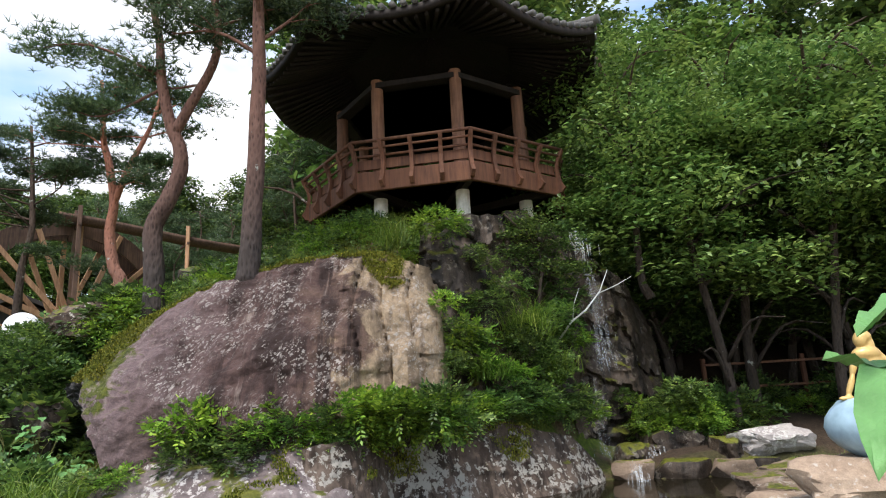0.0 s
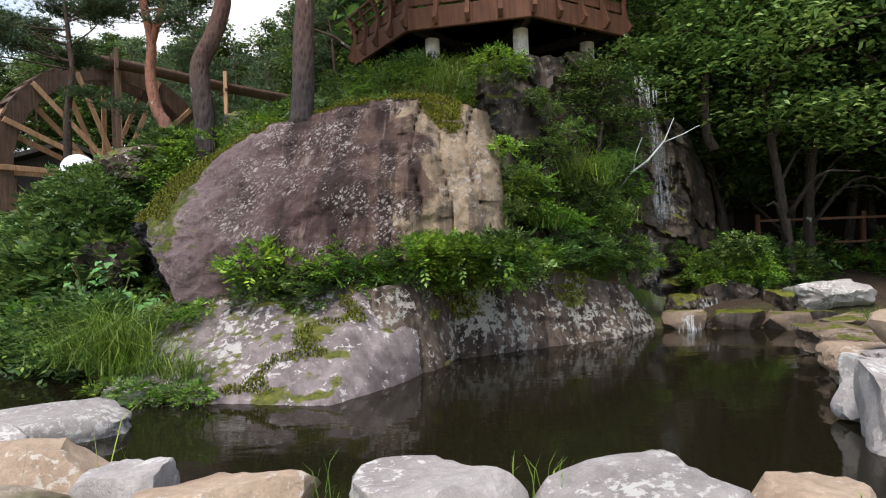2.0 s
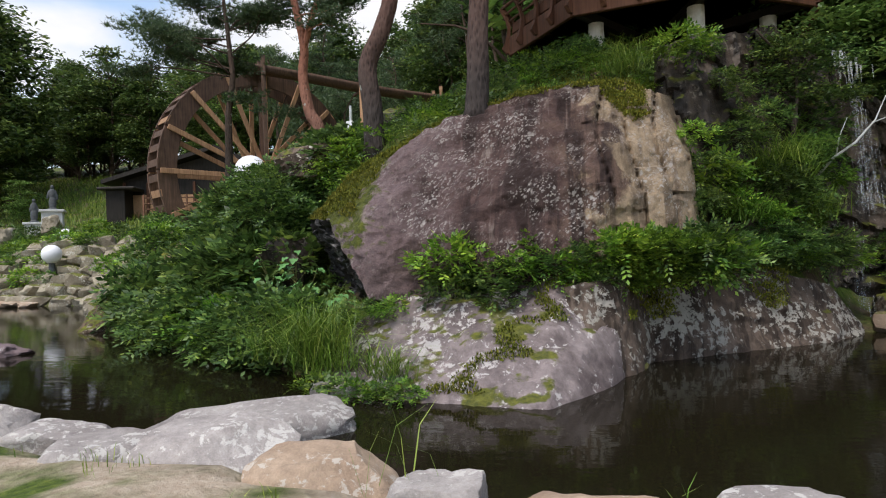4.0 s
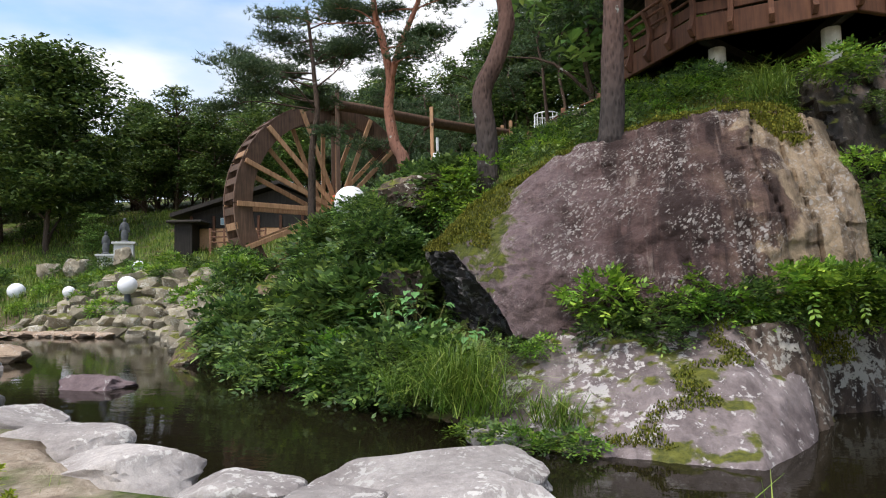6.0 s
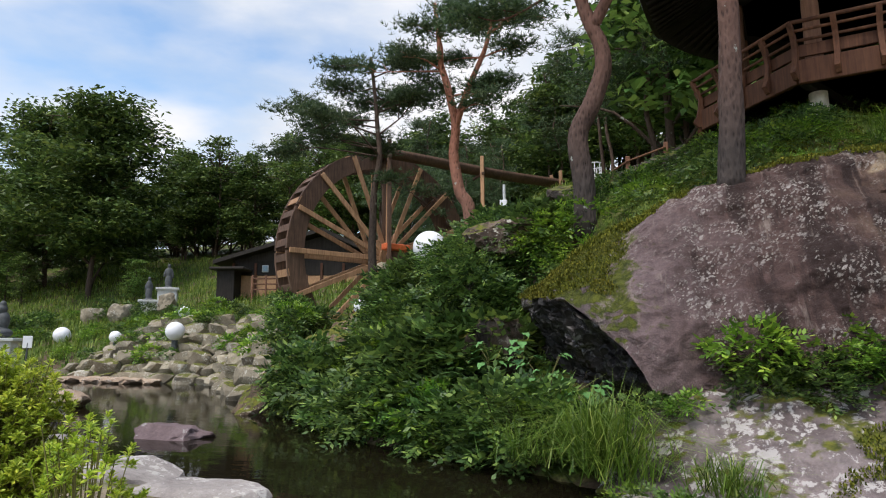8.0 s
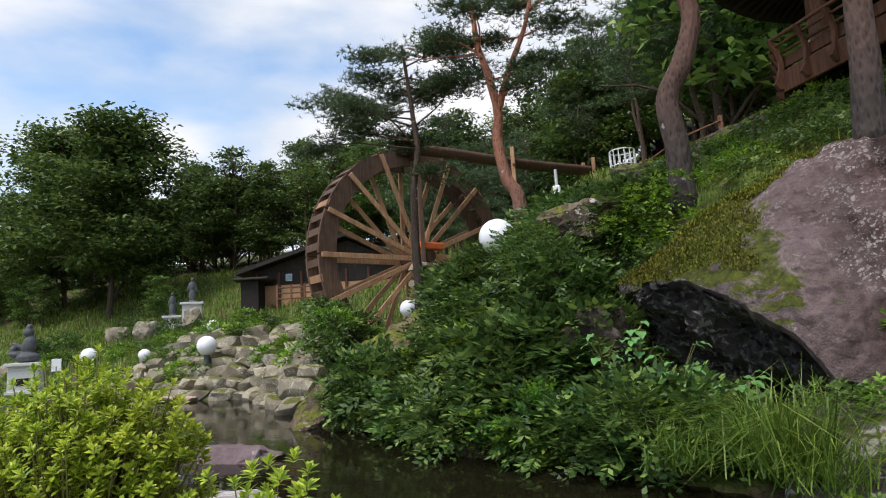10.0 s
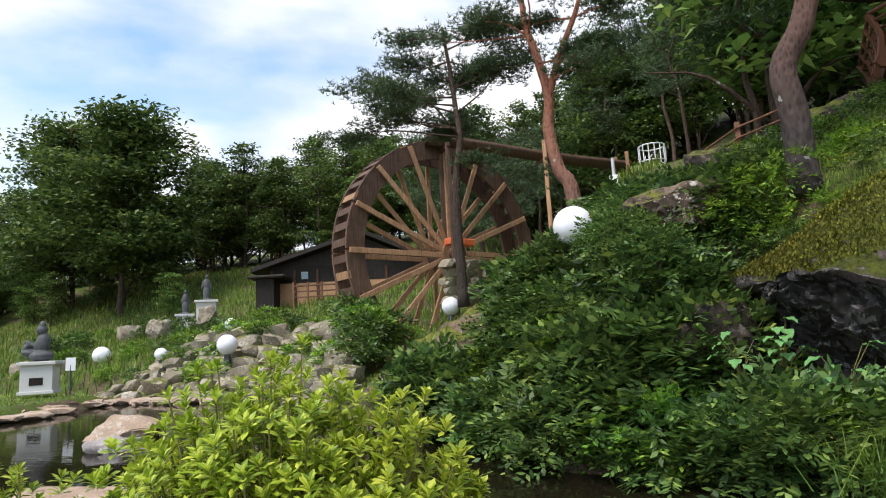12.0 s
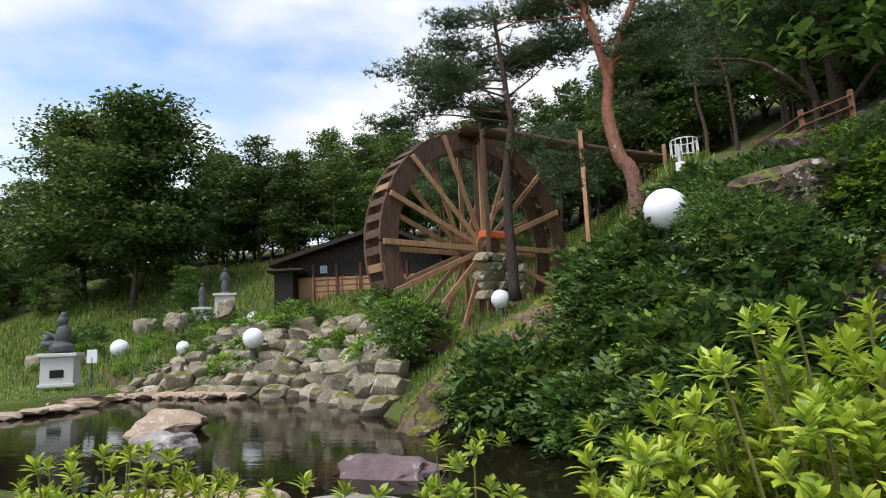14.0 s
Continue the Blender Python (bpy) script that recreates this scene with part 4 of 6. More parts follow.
def sprays_at(rng, bases, dirs, length, leaflets, leaf_len, leaf_wid):
    """Feathered twigs: leaflets in pairs along a drooping stalk."""
    out = []
    count = len(bases)
    up = np.array([0, 0, 1.0])
    side = np.cross(dirs, up)
    side /= np.linalg.norm(side, axis=1)[:, None] + 1e-6
    L = length * rng.uniform(0.7, 1.2, (count, 1))
    roll = rng.normal(0, 0.4, (count, 1))
    norm = np.cross(side, dirs)
    side = side * np.cos(roll) + norm * np.sin(roll)
    for i in range(leaflets):
        t = (i + 1.0) / leaflets
        base = bases + dirs * L * t - up * (L * 0.35 * t * t)
        for sign in ((-1, 1) if i < leaflets - 1 else (0,)):
            d = dirs * (0.55 if sign else 1.0) + side * sign * 0.85 - up * 0.15 + rng.normal(0, 0.12, (count, 3))
            d /= np.linalg.norm(d, axis=1)[:, None]
            w = np.cross(d, np.cross(side, dirs) + rng.normal(0, 0.25, (count, 3)))
            w /= np.linalg.norm(w, axis=1)[:, None] + 1e-6
            size = rng.uniform(0.75, 1.2, (count, 1))
            tip = base + d * leaf_len * size
            mid = base + d * leaf_len * 0.45 * size
            out.append(np.stack([base, mid + w * leaf_wid * 0.5 * size, tip, mid - w * leaf_wid * 0.5 * size], 1))
    return np.concatenate(out)


def ball_points(rng, count, centre, size, shell=0.6):
    d = rng.normal(size=(count, 3))
    d /= np.linalg.norm(d, axis=1)[:, None]
    r = rng.uniform(shell, 1.0, (count, 1)) ** 0.7
    return np.array(centre) + d * r * np.array(size), d


def crown_leaves(rng, height, width, base, count, lobes, leaf, shape="round"):
    """Leaves in uneven clumps around lobe centres, with gaps between the lobes."""
    out = []
    for i in range(lobes):
        t = (i + rng.uniform(0, 1)) / lobes
        z = base + (height - base) * (0.12 + 0.82 * t)
        reach = width * math.sqrt(max(0.05, 1 - ((t - 0.4) / 0.62) ** 2))
        a = rng.uniform(0, 2 * math.pi)
        r = reach * rng.uniform(0.1, 0.82)
        c = np.array([r * math.cos(a), r * math.sin(a), z])
        size = width * rng.uniform(0.2, 0.4)
        p, d = ball_points(rng, count // lobes, c, (size * 1.3, size * 1.3, size * 0.3), 0.3)
        p += rng.normal(0, 0.06 * size, p.shape)
        out.append(leaves_at(rng, p, leaf, leaf * 0.55, 0.25, 0.75))
    return np.concatenate(out)


def broadleaf(name, seed, height, width, base, count, lobes, leaf, mat, bark, label, shape="round", category="tree", group=""):
    rng = np.random.default_rng(seed)
    root = thing(name, label, category, group)
    trunk = smooth_line([(0, 0, -0.4), (rng.normal(0, 0.15), rng.normal(0, 0.15), base * 0.6), (rng.normal(0, 0.3), rng.normal(0, 0.3), (base + height) / 2), (rng.normal(0, 0.4), rng.normal(0, 0.4), height * 0.92)], 4)
    n = len(trunk)
    r0 = height * 0.016
    tv, tf = tube_arrays(trunk, [r0 * (1 - 0.85 * i / (n - 1)) + 0.02 for i in range(n)], 7)
    for k in range(9):
        t = rng.uniform(0.3, 0.9)
        o = trunk[int(t * (n - 1))]
        a = rng.uniform(0, 2 * math.pi)
        e = o + Vector((math.cos(a), math.sin(a), 0.5)) * width * rng.uniform(0.5, 0.85)
        lv, lf = tube_arrays(smooth_line([o, o.lerp(e, 0.5) + Vector((0, 0, 0.15 * width)), e], 3), [r0 * 0.4, r0 * 0.36, r0 * 0.33, r0 * 0.28, r0 * 0.22, r0 * 0.15, r0 * 0.08], 5)
        off = len(tv)
        tv += lv
        tf += [tuple(i + off for i in q) for q in lf]
    mesh_object("trunk", tv, tf, bark, root, smooth=True)
    crown = new("crown", quads_mesh("crown", crown_leaves(rng, height, width, base, count, lobes, leaf, shape), 4, mat))
    crown.parent = root
    return root


def needle_pads(rng, tips, per, needle, spread):
    """Pine pads: flat clouds of needle tufts round each branch tip."""
    out = []
    for tip in tips:
        k = int(per * rng.uniform(0.6, 1.3))
        c = np.array(tip) + rng.normal(0, 1, (k, 3)) * np.array([spread, spread, spread * 0.2])
        for _ in range(7 if needle < 0.3 else 4):
            d = rng.normal(size=(k, 3))
            d[:, 2] = np.abs(d[:, 2]) * 0.9 + 0.1
            d /= np.linalg.norm(d, axis=1)[:, None]
            s = np.cross(d, rng.normal(size=(k, 3)))
            s /= np.linalg.norm(s, axis=1)[:, None]
            L = needle * rng.uniform(0.7, 1.2, (k, 1))
            out.append(np.stack([c - s * needle * 0.07, c + s * needle * 0.07, c + d * L], 1))
    return np.concatenate(out)


def pine(name, lines, radii, limbs, bark, label, seed, per=42, needle=0.2, spread=0.34, base=None, group=""):
    """A pine from its stems (world lines), with limbs (stem, place, end, sag) that bear needle pads."""
    rng = np.random.default_rng(seed)
    o = Vector(base or lines[0][0])
    root = thing(name, label, "pine tree", group, at=o)
    curves = [smooth_line([Vector(p) - o for p in line], 4) for line in lines]
    for line, (r0, r1) in zip(curves, radii):
        n = len(line)
        flare = [1.25 if (i == 0 and line is curves[0]) else 1.0 for i in range(n)]
        tube("trunk" if line is curves[0] else "stem", line, [flare[i] * (r0 + (r1 - r0) * i / (n - 1)) for i in range(n)], bark, root, 12)
    tips = []
    tv, tf = [], []
    def limb(a, b, r, depth):
        mid = a.lerp(b, 0.5) + Vector(rng.normal(0, 0.09, 3)) * (b - a).length + Vector((0, 0, 0.08 * (b - a).length))
        pts = smooth_line([a, mid, b], 4)
        v, f = tube_arrays(pts, [r * (1 - 0.8 * i / (len(pts) - 1)) for i in range(len(pts))], 6)
        off = len(tv)
        tv.extend(v)
        tf.extend(tuple(i + off for i in q) for q in f)
        if depth:
            for _ in range(4):
                s = pts[int(rng.uniform(0.4, 0.95) * (len(pts) - 1))]
                d = (b - a).normalized() * 0.6 + Vector(rng.normal(0, 0.6, 3)) * Vector((1, 1, 0.5)).length * 0.6
                d.z = abs(d.z) * 0.5
                limb(s, s + d * (b - a).length * rng.uniform(0.25, 0.42), r * 0.4, depth - 1)
        else:
            tips.append(tuple(b))
            tips.append(tuple(a.lerp(b, 0.7)))
    for stem, t, end in limbs:
        line = curves[stem]
        s = line[int(t * (len(line) - 1))]
        e = s + Vector(end)
        limb(s, e, radii[stem][1] * 0.42 + 0.015, 1)
        tips.append(tuple(e))
    mesh_object("limb", tv, tf, bark, root, smooth=True)
    crown = new("crown", quads_mesh("crown", needle_pads(rng, tips, per, needle, spread), 3, MAT_NEEDLE))
    crown.parent = root
    return root


def limb_set(seed, count, stems, lo, hi, reach, rise=0.15, aim=None):
    rnd = random.Random(seed)
    out = []
    for i in range(count):
        t = lo + (hi - lo) * (i + rnd.random()) / count
        a = rnd.uniform(0, 2 * math.pi) if aim is None else aim + rnd.uniform(-1.0, 1.0)
        r = reach * rnd.uniform(0.55, 1.1) * (1.1 - 0.45 * t)
        out.append((rnd.choice(stems), t, (r * math.cos(a), r * math.sin(a), r * rnd.uniform(-0.1, 0.4) + rise)))
    return out


pine("pine_tree", [[(-6.07, 13.40, 3.80), (-6.11, 13.40, 5.02), (-6.16, 13.40, 5.91), (-5.83, 13.40, 6.55), (-5.63, 13.40, 7.20), (-5.65, 13.40, 7.69), (-5.84, 13.40, 8.17), (-6.08, 13.40, 9.04), (-6.20, 13.45, 9.76), (-6.31, 13.50, 10.67), (-6.54, 13.61, 11.61), (-6.65, 13.71, 13.19)],
                  [(-5.80, 13.40, 8.08), (-5.48, 13.35, 8.65), (-5.04, 13.29, 9.42), (-4.82, 13.29, 10.13), (-4.84, 13.29, 10.88), (-4.95, 13.29, 11.50), (-4.85, 13.29, 12.98)]],
     [(0.23, 0.06), (0.13, 0.05)], limb_set(3, 9, [0, 1], 0.62, 1.0, 2.3) + [(0, 0.72, (-2.6, -0.6, 0.5)), (0, 0.66, (-2.4, 0.4, -0.15)), (1, 0.3, (-2.0, 0.3, 1.2))],
     MAT_BARK, "tall forked red pine with grey lichened foot on the slope", 31)
pine("pine_tree", [[(-3.62, 11.9, 4.1), (-3.56, 11.9, 5.23), (-3.51, 11.9, 6.16), (-3.47, 11.9, 7.49), (-3.45, 11.9, 8.76), (-3.47, 11.9, 9.96), (-3.51, 11.9, 11.2), (-3.4, 11.9, 13.0)]],
     [(0.22, 0.08)], limb_set(5, 8, [0], 0.72, 1.0, 2.0) + [(0, 0.62, (-2.2, 0.5, 0.9)), (0, 0.66, (1.2, 0.2, 1.2))],
     MAT_BARK, "straight tall pine with plated grey bark above the rock", 32)
pine("pine_tree", [[(-10.55, 21, 4.8), (-10.65, 21, 6.3), (-10.96, 21.0, 6.89), (-11.15, 21.0, 8.1), (-11.08, 21.0, 9.21), (-11.34, 21.0, 10.58), (-11.58, 21.0, 11.45), (-11.68, 21.0, 12.53), (-11.82, 21.0, 13.85)],
                  [(-11.08, 21.0, 9.1), (-10.76, 21.0, 10.09), (-10.33, 21.0, 11.06), (-9.91, 21.0, 12.03), (-9.57, 21.0, 13.45)]],
     [(0.24, 0.06), (0.13, 0.05)], limb_set(8, 12, [0, 1], 0.55, 1.0, 2.6) + [(0, 0.72, (-2.8, -0.4, 0.2)), (1, 0.3, (1.6, 0.2, 0.5))],
     MAT_BARK_RED, "orange-red pine with a forked trunk beside the wheel", 33)
pine("pine_tree", [[(-14.3, 21.4, 3.0), (-14.35, 21.4, 4.6), (-14.35, 21.4, 5.9), (-14.3, 21.4, 7.2), (-14.1, 21.4, 8.5), (-14.2, 21.4, 9.6), (-14.3, 21.4, 10.8), (-14.5, 21.4, 12.4)]],
     [(0.17, 0.05)], limb_set(12, 16, [0], 0.56, 1.0, 3.3) + [(0, 0.6, (-3.4, -0.5, 0.3)), (0, 0.68, (-3.0, 0.2, 1.2)), (0, 0.5, (2.4, 0.2, -1.6))],
     MAT_BARK_DARK, "dark leaning pine with layered needle pads before the wheel", 34, per=44)

# a light-leaved tree beside the pavilion
MAPLE = broadleaf("maple_tree", 41, 7.6, 3.3, 0.8, 13000, 40, 0.16, MAT_MAPLE, MAT_BARK_DARK, "bright green maple beside the pavilion", category="tree")
MAPLE.matrix_basis = pose(5.6, 16.4, 4.5)
CLIFFTREE = broadleaf("cliff_shrub", 42, 2.6, 1.7, 0.2, 6500, 26, 0.11, MAT_SHRUB, MAT_BARK_DARK, "fine leaved small tree leaning from the cliff top", category="tree")
CLIFFTREE.matrix_basis = Matrix.Translation((2.3, 14.4, 4.0)) @ Matrix.Diagonal((0.85, 0.85, 0.8, 1))

# woods: a few kinds, set out over the hillside
WOODS = [
    broadleaf("woodland_tree", 51, 11, 3.8, 0.3, 4200, 52, 0.4, MAT_FOREST, MAT_BARK_DARK, "dark green broadleaf tree in the hillside wood", group="hillside wood"),
    broadleaf("woodland_tree", 52, 9, 3.5, 0.1, 4000, 46, 0.38, MAT_FOREST_LIGHT, MAT_BARK_DARK, "lighter green broadleaf tree in the hillside wood", group="hillside wood"),
    broadleaf("woodland_tree", 53, 13, 3.6, 0.6, 4200, 54, 0.4, MAT_FOREST, MAT_BARK_DARK, "tall dark tree of the hillside wood", group="hillside wood"),
]

NEARWOODS = [
    broadleaf("woodland_tree", 56, 9.5, 3.6, 0.4, 11000, 44, 0.2, MAT_FOREST, MAT_BARK_DARK, "dark green broadleaf tree beyond the waterfall", group="trees beyond the waterfall"),
    broadleaf("woodland_tree", 57, 9.0, 3.4, 0.3, 10500, 40, 0.19, MAT_FOREST_LIGHT, MAT_BARK_DARK, "fresh green broadleaf tree beyond the waterfall", group="trees beyond the waterfall"),
    broadleaf("woodland_tree", 58, 9.5, 3.8, 2.9, 11000, 38, 0.2, MAT_MAPLE, MAT_BARK_DARK, "layered green tree with a bare foot beyond the weir", group="trees beyond the waterfall"),
]


def wood_pine(seed, h):
    rnd = random.Random(seed)
    line = [(rnd.gauss(0, 0.08 * i), rnd.gauss(0, 0.08 * i), -0.4 + (h + 0.4) * i / 6) for i in range(7)]
    return pine("woodland_pine", [line], [(0.17, 0.05)], limb_set(seed, 18, [0], 0.42, 1.0, 2.6), MAT_BARK_DARK, "slim dark pine of the hillside wood", seed, per=10, needle=0.42, spread=0.5, base=(0, 0, 0), group="hillside pines")


PINES = [wood_pine(61, 11.0), wood_pine(62, 13.0)]


def plant(kinds, spots, seed, lo=0.8, hi=1.25):
    """The first spot of each kind takes the model itself, the rest copies."""
    rnd = random.Random(seed)
    for i, (x, y) in enumerate(spots):
        src = rnd.choice(kinds) if i >= len(kinds) else kinds[i]
        s = rnd.uniform(lo, hi)
        m = Matrix.Translation(at_land(x, y)) @ Matrix.Rotation(rnd.uniform(0, 6.28), 4, "Z") @ Matrix.Diagonal((s, s, s * rnd.uniform(0.9, 1.15), 1))
        if i < len(kinds):
            src.matrix_basis = m
        else:
            c = copy_thing(src, Matrix())
            c.matrix_basis = m


rnd = random.Random(77)
spots = []
for i in range(46):  # the wood right of the waterfall and behind the pavilion
    spots.append((rnd.uniform(6.6, 26), 20.5 + 21 * rnd.random() ** 1.5))
spots += [(7.5, 20.8), (9.5, 21.0), (11.5, 20.8), (13.5, 20.4), (15.5, 19.8), (17.5, 19.0), (8.5, 22.5), (12.5, 22.5)]
plant(NEARWOODS[:2], spots, 5, 0.85, 1.3)
plant(NEARWOODS[2:], [(7.6, 16.9), (10.2, 16.4), (12.6, 15.4), (9.0, 18.6), (11.8, 18.2), (14.6, 16.6), (6.9, 19.4), (14.2, 19.2), (17.0, 15.0)], 8, 0.95, 1.2)
spots = []
for i in range(24):
    spots.append((rnd.uniform(-5, 8), rnd.uniform(27, 50)))
for i in range(30):
    spots.append((rnd.uniform(5, 34), rnd.uniform(33, 50)))
plant(WOODS, spots, 7, 1.0, 1.65)
spots = []
for i in range(150):  # the wooded ridge behind the mill
    t = i / 149
    spots.append((-110 + 98 * t + rnd.uniform(-1.5, 1.5), 55.5 + 13 * rnd.random()))
for i in range(14):
    spots.append((rnd.uniform(-14, -5), rnd.uniform(44, 56)))
plant([copy_thing(w, Matrix()) for w in WOODS], spots, 15, 0.75, 1.05)
spots = [(rnd.uniform(-28, -4), rnd.uniform(42, 58)) for i in range(30)] + [(rnd.uniform(-7, -2), rnd.uniform(27, 38)) for i in range(6)]
plant(PINES, spots, 6, 0.55, 0.9)
spots = [(rnd.uniform(-85, -44), rnd.uniform(41, 51)) for i in range(34)]
plant([copy_thing(w, Matrix()) for w in WOODS], spots, 16, 0.3, 0.55)
BIG = broadleaf("great_tree", 55, 19, 7.4, 1.5, 20000, 110, 0.55, MAT_FOREST, MAT_BARK_DARK, "great spreading dark tree behind the garden", category="tree", group="great trees")
BIG.matrix_basis = Matrix.Translation(at_land(-52, 44))
copy_thing(BIG, Matrix()).matrix_basis = Matrix.Translation(at_land(-62, 47)) @ Matrix.Rotation(2.0, 4, "Z") @ Matrix.Diagonal((0.95, 0.95, 1.0, 1))
copy_thing(BIG, Matrix()).matrix_basis = Matrix.Translation(at_land(-72, 40)) @ Matrix.Rotation(4.0, 4, "Z") @ Matrix.Diagonal((0.8, 0.8, 0.7, 1))

# ---- stones round the pond ----
def stone(x, y, z, size, seed, mat, label, turn=0.0, tip=(0, 0), group="", name="stone", detail=4, rough=0.2, facets=9, boxy=4.0):
    if group == NEAR:
        rough, facets, boxy = 0.11, 6, 2.9
    me = boulder_mesh(name, size, seed, mat, rough=rough, detail=detail, facets=facets, boxy=boxy)
    ob = new(name, me)
    ob.matrix_basis = pose(x, y, z + (0.13 if group == NEAR else 0.0), tip[0], tip[1], turn)
    return tagged(ob, label, "stone", group)


NEAR = "stones along the near bank"
stone(0.36, 3.68, 0.17, (0.60, 0.50, 0.38), 101, MAT_STONE, "large smooth pale grey bank stone", 10, group=NEAR)
stone(-0.76, 3.66, 0.15, (0.52, 0.45, 0.38), 102, MAT_STONE, "pale grey bank stone with a hollow in its crown", -6, group=NEAR)
stone(-1.9, 3.75, 0.17, (0.50, 0.44, 0.36), 103, MAT_STONE_TAN, "orange-tan rounded bank stone", 4, (0, 4), NEAR)
stone(-2.62, 4.02, 0.17, (0.32, 0.30, 0.32), 104, MAT_STONE, "small blue-grey bank stone with tufts", 20, group=NEAR)
stone(-3.4, 4.3, 0.17, (0.52, 0.38, 0.33), 105, MAT_STONE_TAN, "tan bank stone half sunk in sand", -8, group=NEAR)
stone(-4.4, 4.6, 0.2, (0.58, 0.42, 0.34), 106, MAT_STONE, "pale bank stone half sunk in sand", 12, group=NEAR)
stone(-5.38, 6.5, -0.11, (1.22, 0.60, 0.30), 107, MAT_STONE, "long flat grey slab lying at the water's edge", 24, (3, -2), NEAR, detail=4)
stone(-5.35, 4.55, 0.16, (0.50, 0.40, 0.30), 108, MAT_STONE, "pale grey bank stone", 30, group=NEAR)
stone(-6.2, 4.95, 0.12, (0.5, 0.34, 0.28), 109, MAT_STONE, "flat pale bank stone", 5, group=NEAR)
stone(-7.75, 5.42, 0.16, (0.72, 0.42, 0.26), 110, MAT_STONE, "flat grey bank stone", 15, group=NEAR)
stone(-9.15, 6.05, 0.16, (0.85, 0.5, 0.28), 111, MAT_STONE, "broad flat pale stone at the pond's edge", 4, group=NEAR)
stone(-10.6, 6.55, 0.18, (0.85, 0.5, 0.28), 112, MAT_STONE, "broad flat pale stone at the pond's edge", 10, group=NEAR)
stone(-12.3, 7.15, 0.22, (0.9, 0.6, 0.32), 113, MAT_STONE, "pale rounded stone at the pond's edge", -10, group=NEAR)
stone(-14.2, 7.6, 0.2, (1.0, 0.6, 0.32), 114, MAT_STONE_TAN, "tan rounded stone at the pond's edge", 5, group=NEAR)
stone(1.3, 3.75, 0.03, (0.36, 0.34, 0.34), 115, MAT_STONE_TAN, "tan stone at the pond's corner", 15, group=NEAR)
RIGHT = "stones of the side bank"
stone(3.07, 5.65, 0.16, (0.46, 0.52, 0.52), 121, MAT_STONE, "upright pale grey block in the water", 25, group=RIGHT)
stone(3.50, 4.95, 0.18, (0.5, 0.44, 0.42), 122, MAT_STONE, "big grey block of the bank", -10, group=RIGHT)
stone(4.00, 6.1, 0.42, (0.56, 0.38, 0.24), 123, MAT_STONE, "flat topped pale block on the bank", -18, (4, -6), group=RIGHT)
stone(3.40, 6.42, 0.30, (0.40, 0.38, 0.40), 124, MAT_STONE, "pale block of the bank", 15, group=RIGHT)
stone(4.10, 7.25, 0.32, (0.46, 0.34, 0.28), 125, MAT_STONE, "small white-grey bank stone", 0, group=RIGHT)
stone(4.85, 5.2, 0.35, (0.62, 0.5, 0.4), 126, MAT_STONE, "grey block on the bank", 30, group=RIGHT)
stone(4.30, 8.15, 0.26, (0.58, 0.46, 0.28), 127, MAT_STONE_TAN, "flat tan paving stone by the pond", 12, group=RIGHT)
stone(4.80, 9.2, 0.24, (0.66, 0.5, 0.27), 128, MAT_STONE_BROWN, "flat tan paving stone by the pond", 5, group=RIGHT)
stone(5.20, 10.35, 0.24, (0.62, 0.55, 0.26), 129, MAT_STONE_BROWN, "flat tan paving stone by the pond", -5, group=RIGHT)
stone(5.85, 11.5, 0.26, (0.70, 0.5, 0.26), 130, MAT_STONE_BROWN, "flat tan paving stone by the weir", 9, group=RIGHT)
stone(2.25, 5.25, -0.28, (0.95, 0.7, 0.25), 131, MAT_STONE_BROWN, "brown flat stone under shallow water", 9, group=RIGHT)
stone(6.9, 13.9, 0.62, (0.95, 0.55, 0.36), 132, MAT_STONE, "long grey boulder beside the weir", -4, group=RIGHT)
stone(6.0, 14.0, 0.42, (0.45, 0.4, 0.4), 133, MAT_CLIFF, "dark mossy boulder beside the weir", 4)
stone(5.1, 14.9, 0.55, (0.65, 0.5, 0.4), 134, MAT_CLIFF, "dark wet boulder below the waterfall", 4)
stone(4.1, 14.6, 0.4, (0.5, 0.4, 0.35), 135, MAT_CLIFF, "dark wet boulder below the waterfall", 40)
for i, (x, w) in enumerate(((3.95, 0.5), (4.85, 0.6), (5.75, 0.5), (6.4, 0.35))):
    stone(x, 13.85 - 0.25 * (x - 4), 0.14, (w, 0.3, 0.28), 140 + i, MAT_STONE_BROWN if i % 2 == 0 else MAT_CLIFF, "squared dark stone of the low weir", -14, group="weir stones", facets=8, rough=0.07)
stone(-13.75, 11.35, -0.02, (0.78, 0.52, 0.32), 151, MAT_PURPLE, "flat purple-brown rock in the pond", 10)
stone(-21.4, 15.05, 0.1, (0.98, 0.58, 0.5), 152, MAT_STONE_TAN, "pale tan rock standing in the pond", 10)
stone(-19.6, 13.2, 0.0, (0.6, 0.4, 0.28), 153, MAT_STONE, "small grey rock in the pond", 0)
face_rock("rock_spur",
    [(-16.0, 16.9, -0.2), (-15.75, 15.6, -0.2), (-15.1, 14.9, -0.2), (-14.2, 15.2, 0.3), (-13.2, 15.9, 1.2), (-12.2, 16.5, 2.0), (-11.4, 16.9, 2.6)],
    [(-15.75, 17.1, 0.45), (-15.45, 16.2, 0.65), (-14.95, 16.2, 1.1), (-14.2, 16.6, 1.75), (-13.4, 17.0, 2.3), (-12.4, 17.35, 2.8), (-11.5, 17.7, 3.15)],
    (0.5, 1.0, -0.5), MAT_SPUR, "long brown mossy rock spur sloping down to the water", belly=1.3, nu=110, nv=44, rough=0.22, size=0.9, seed=29.0)
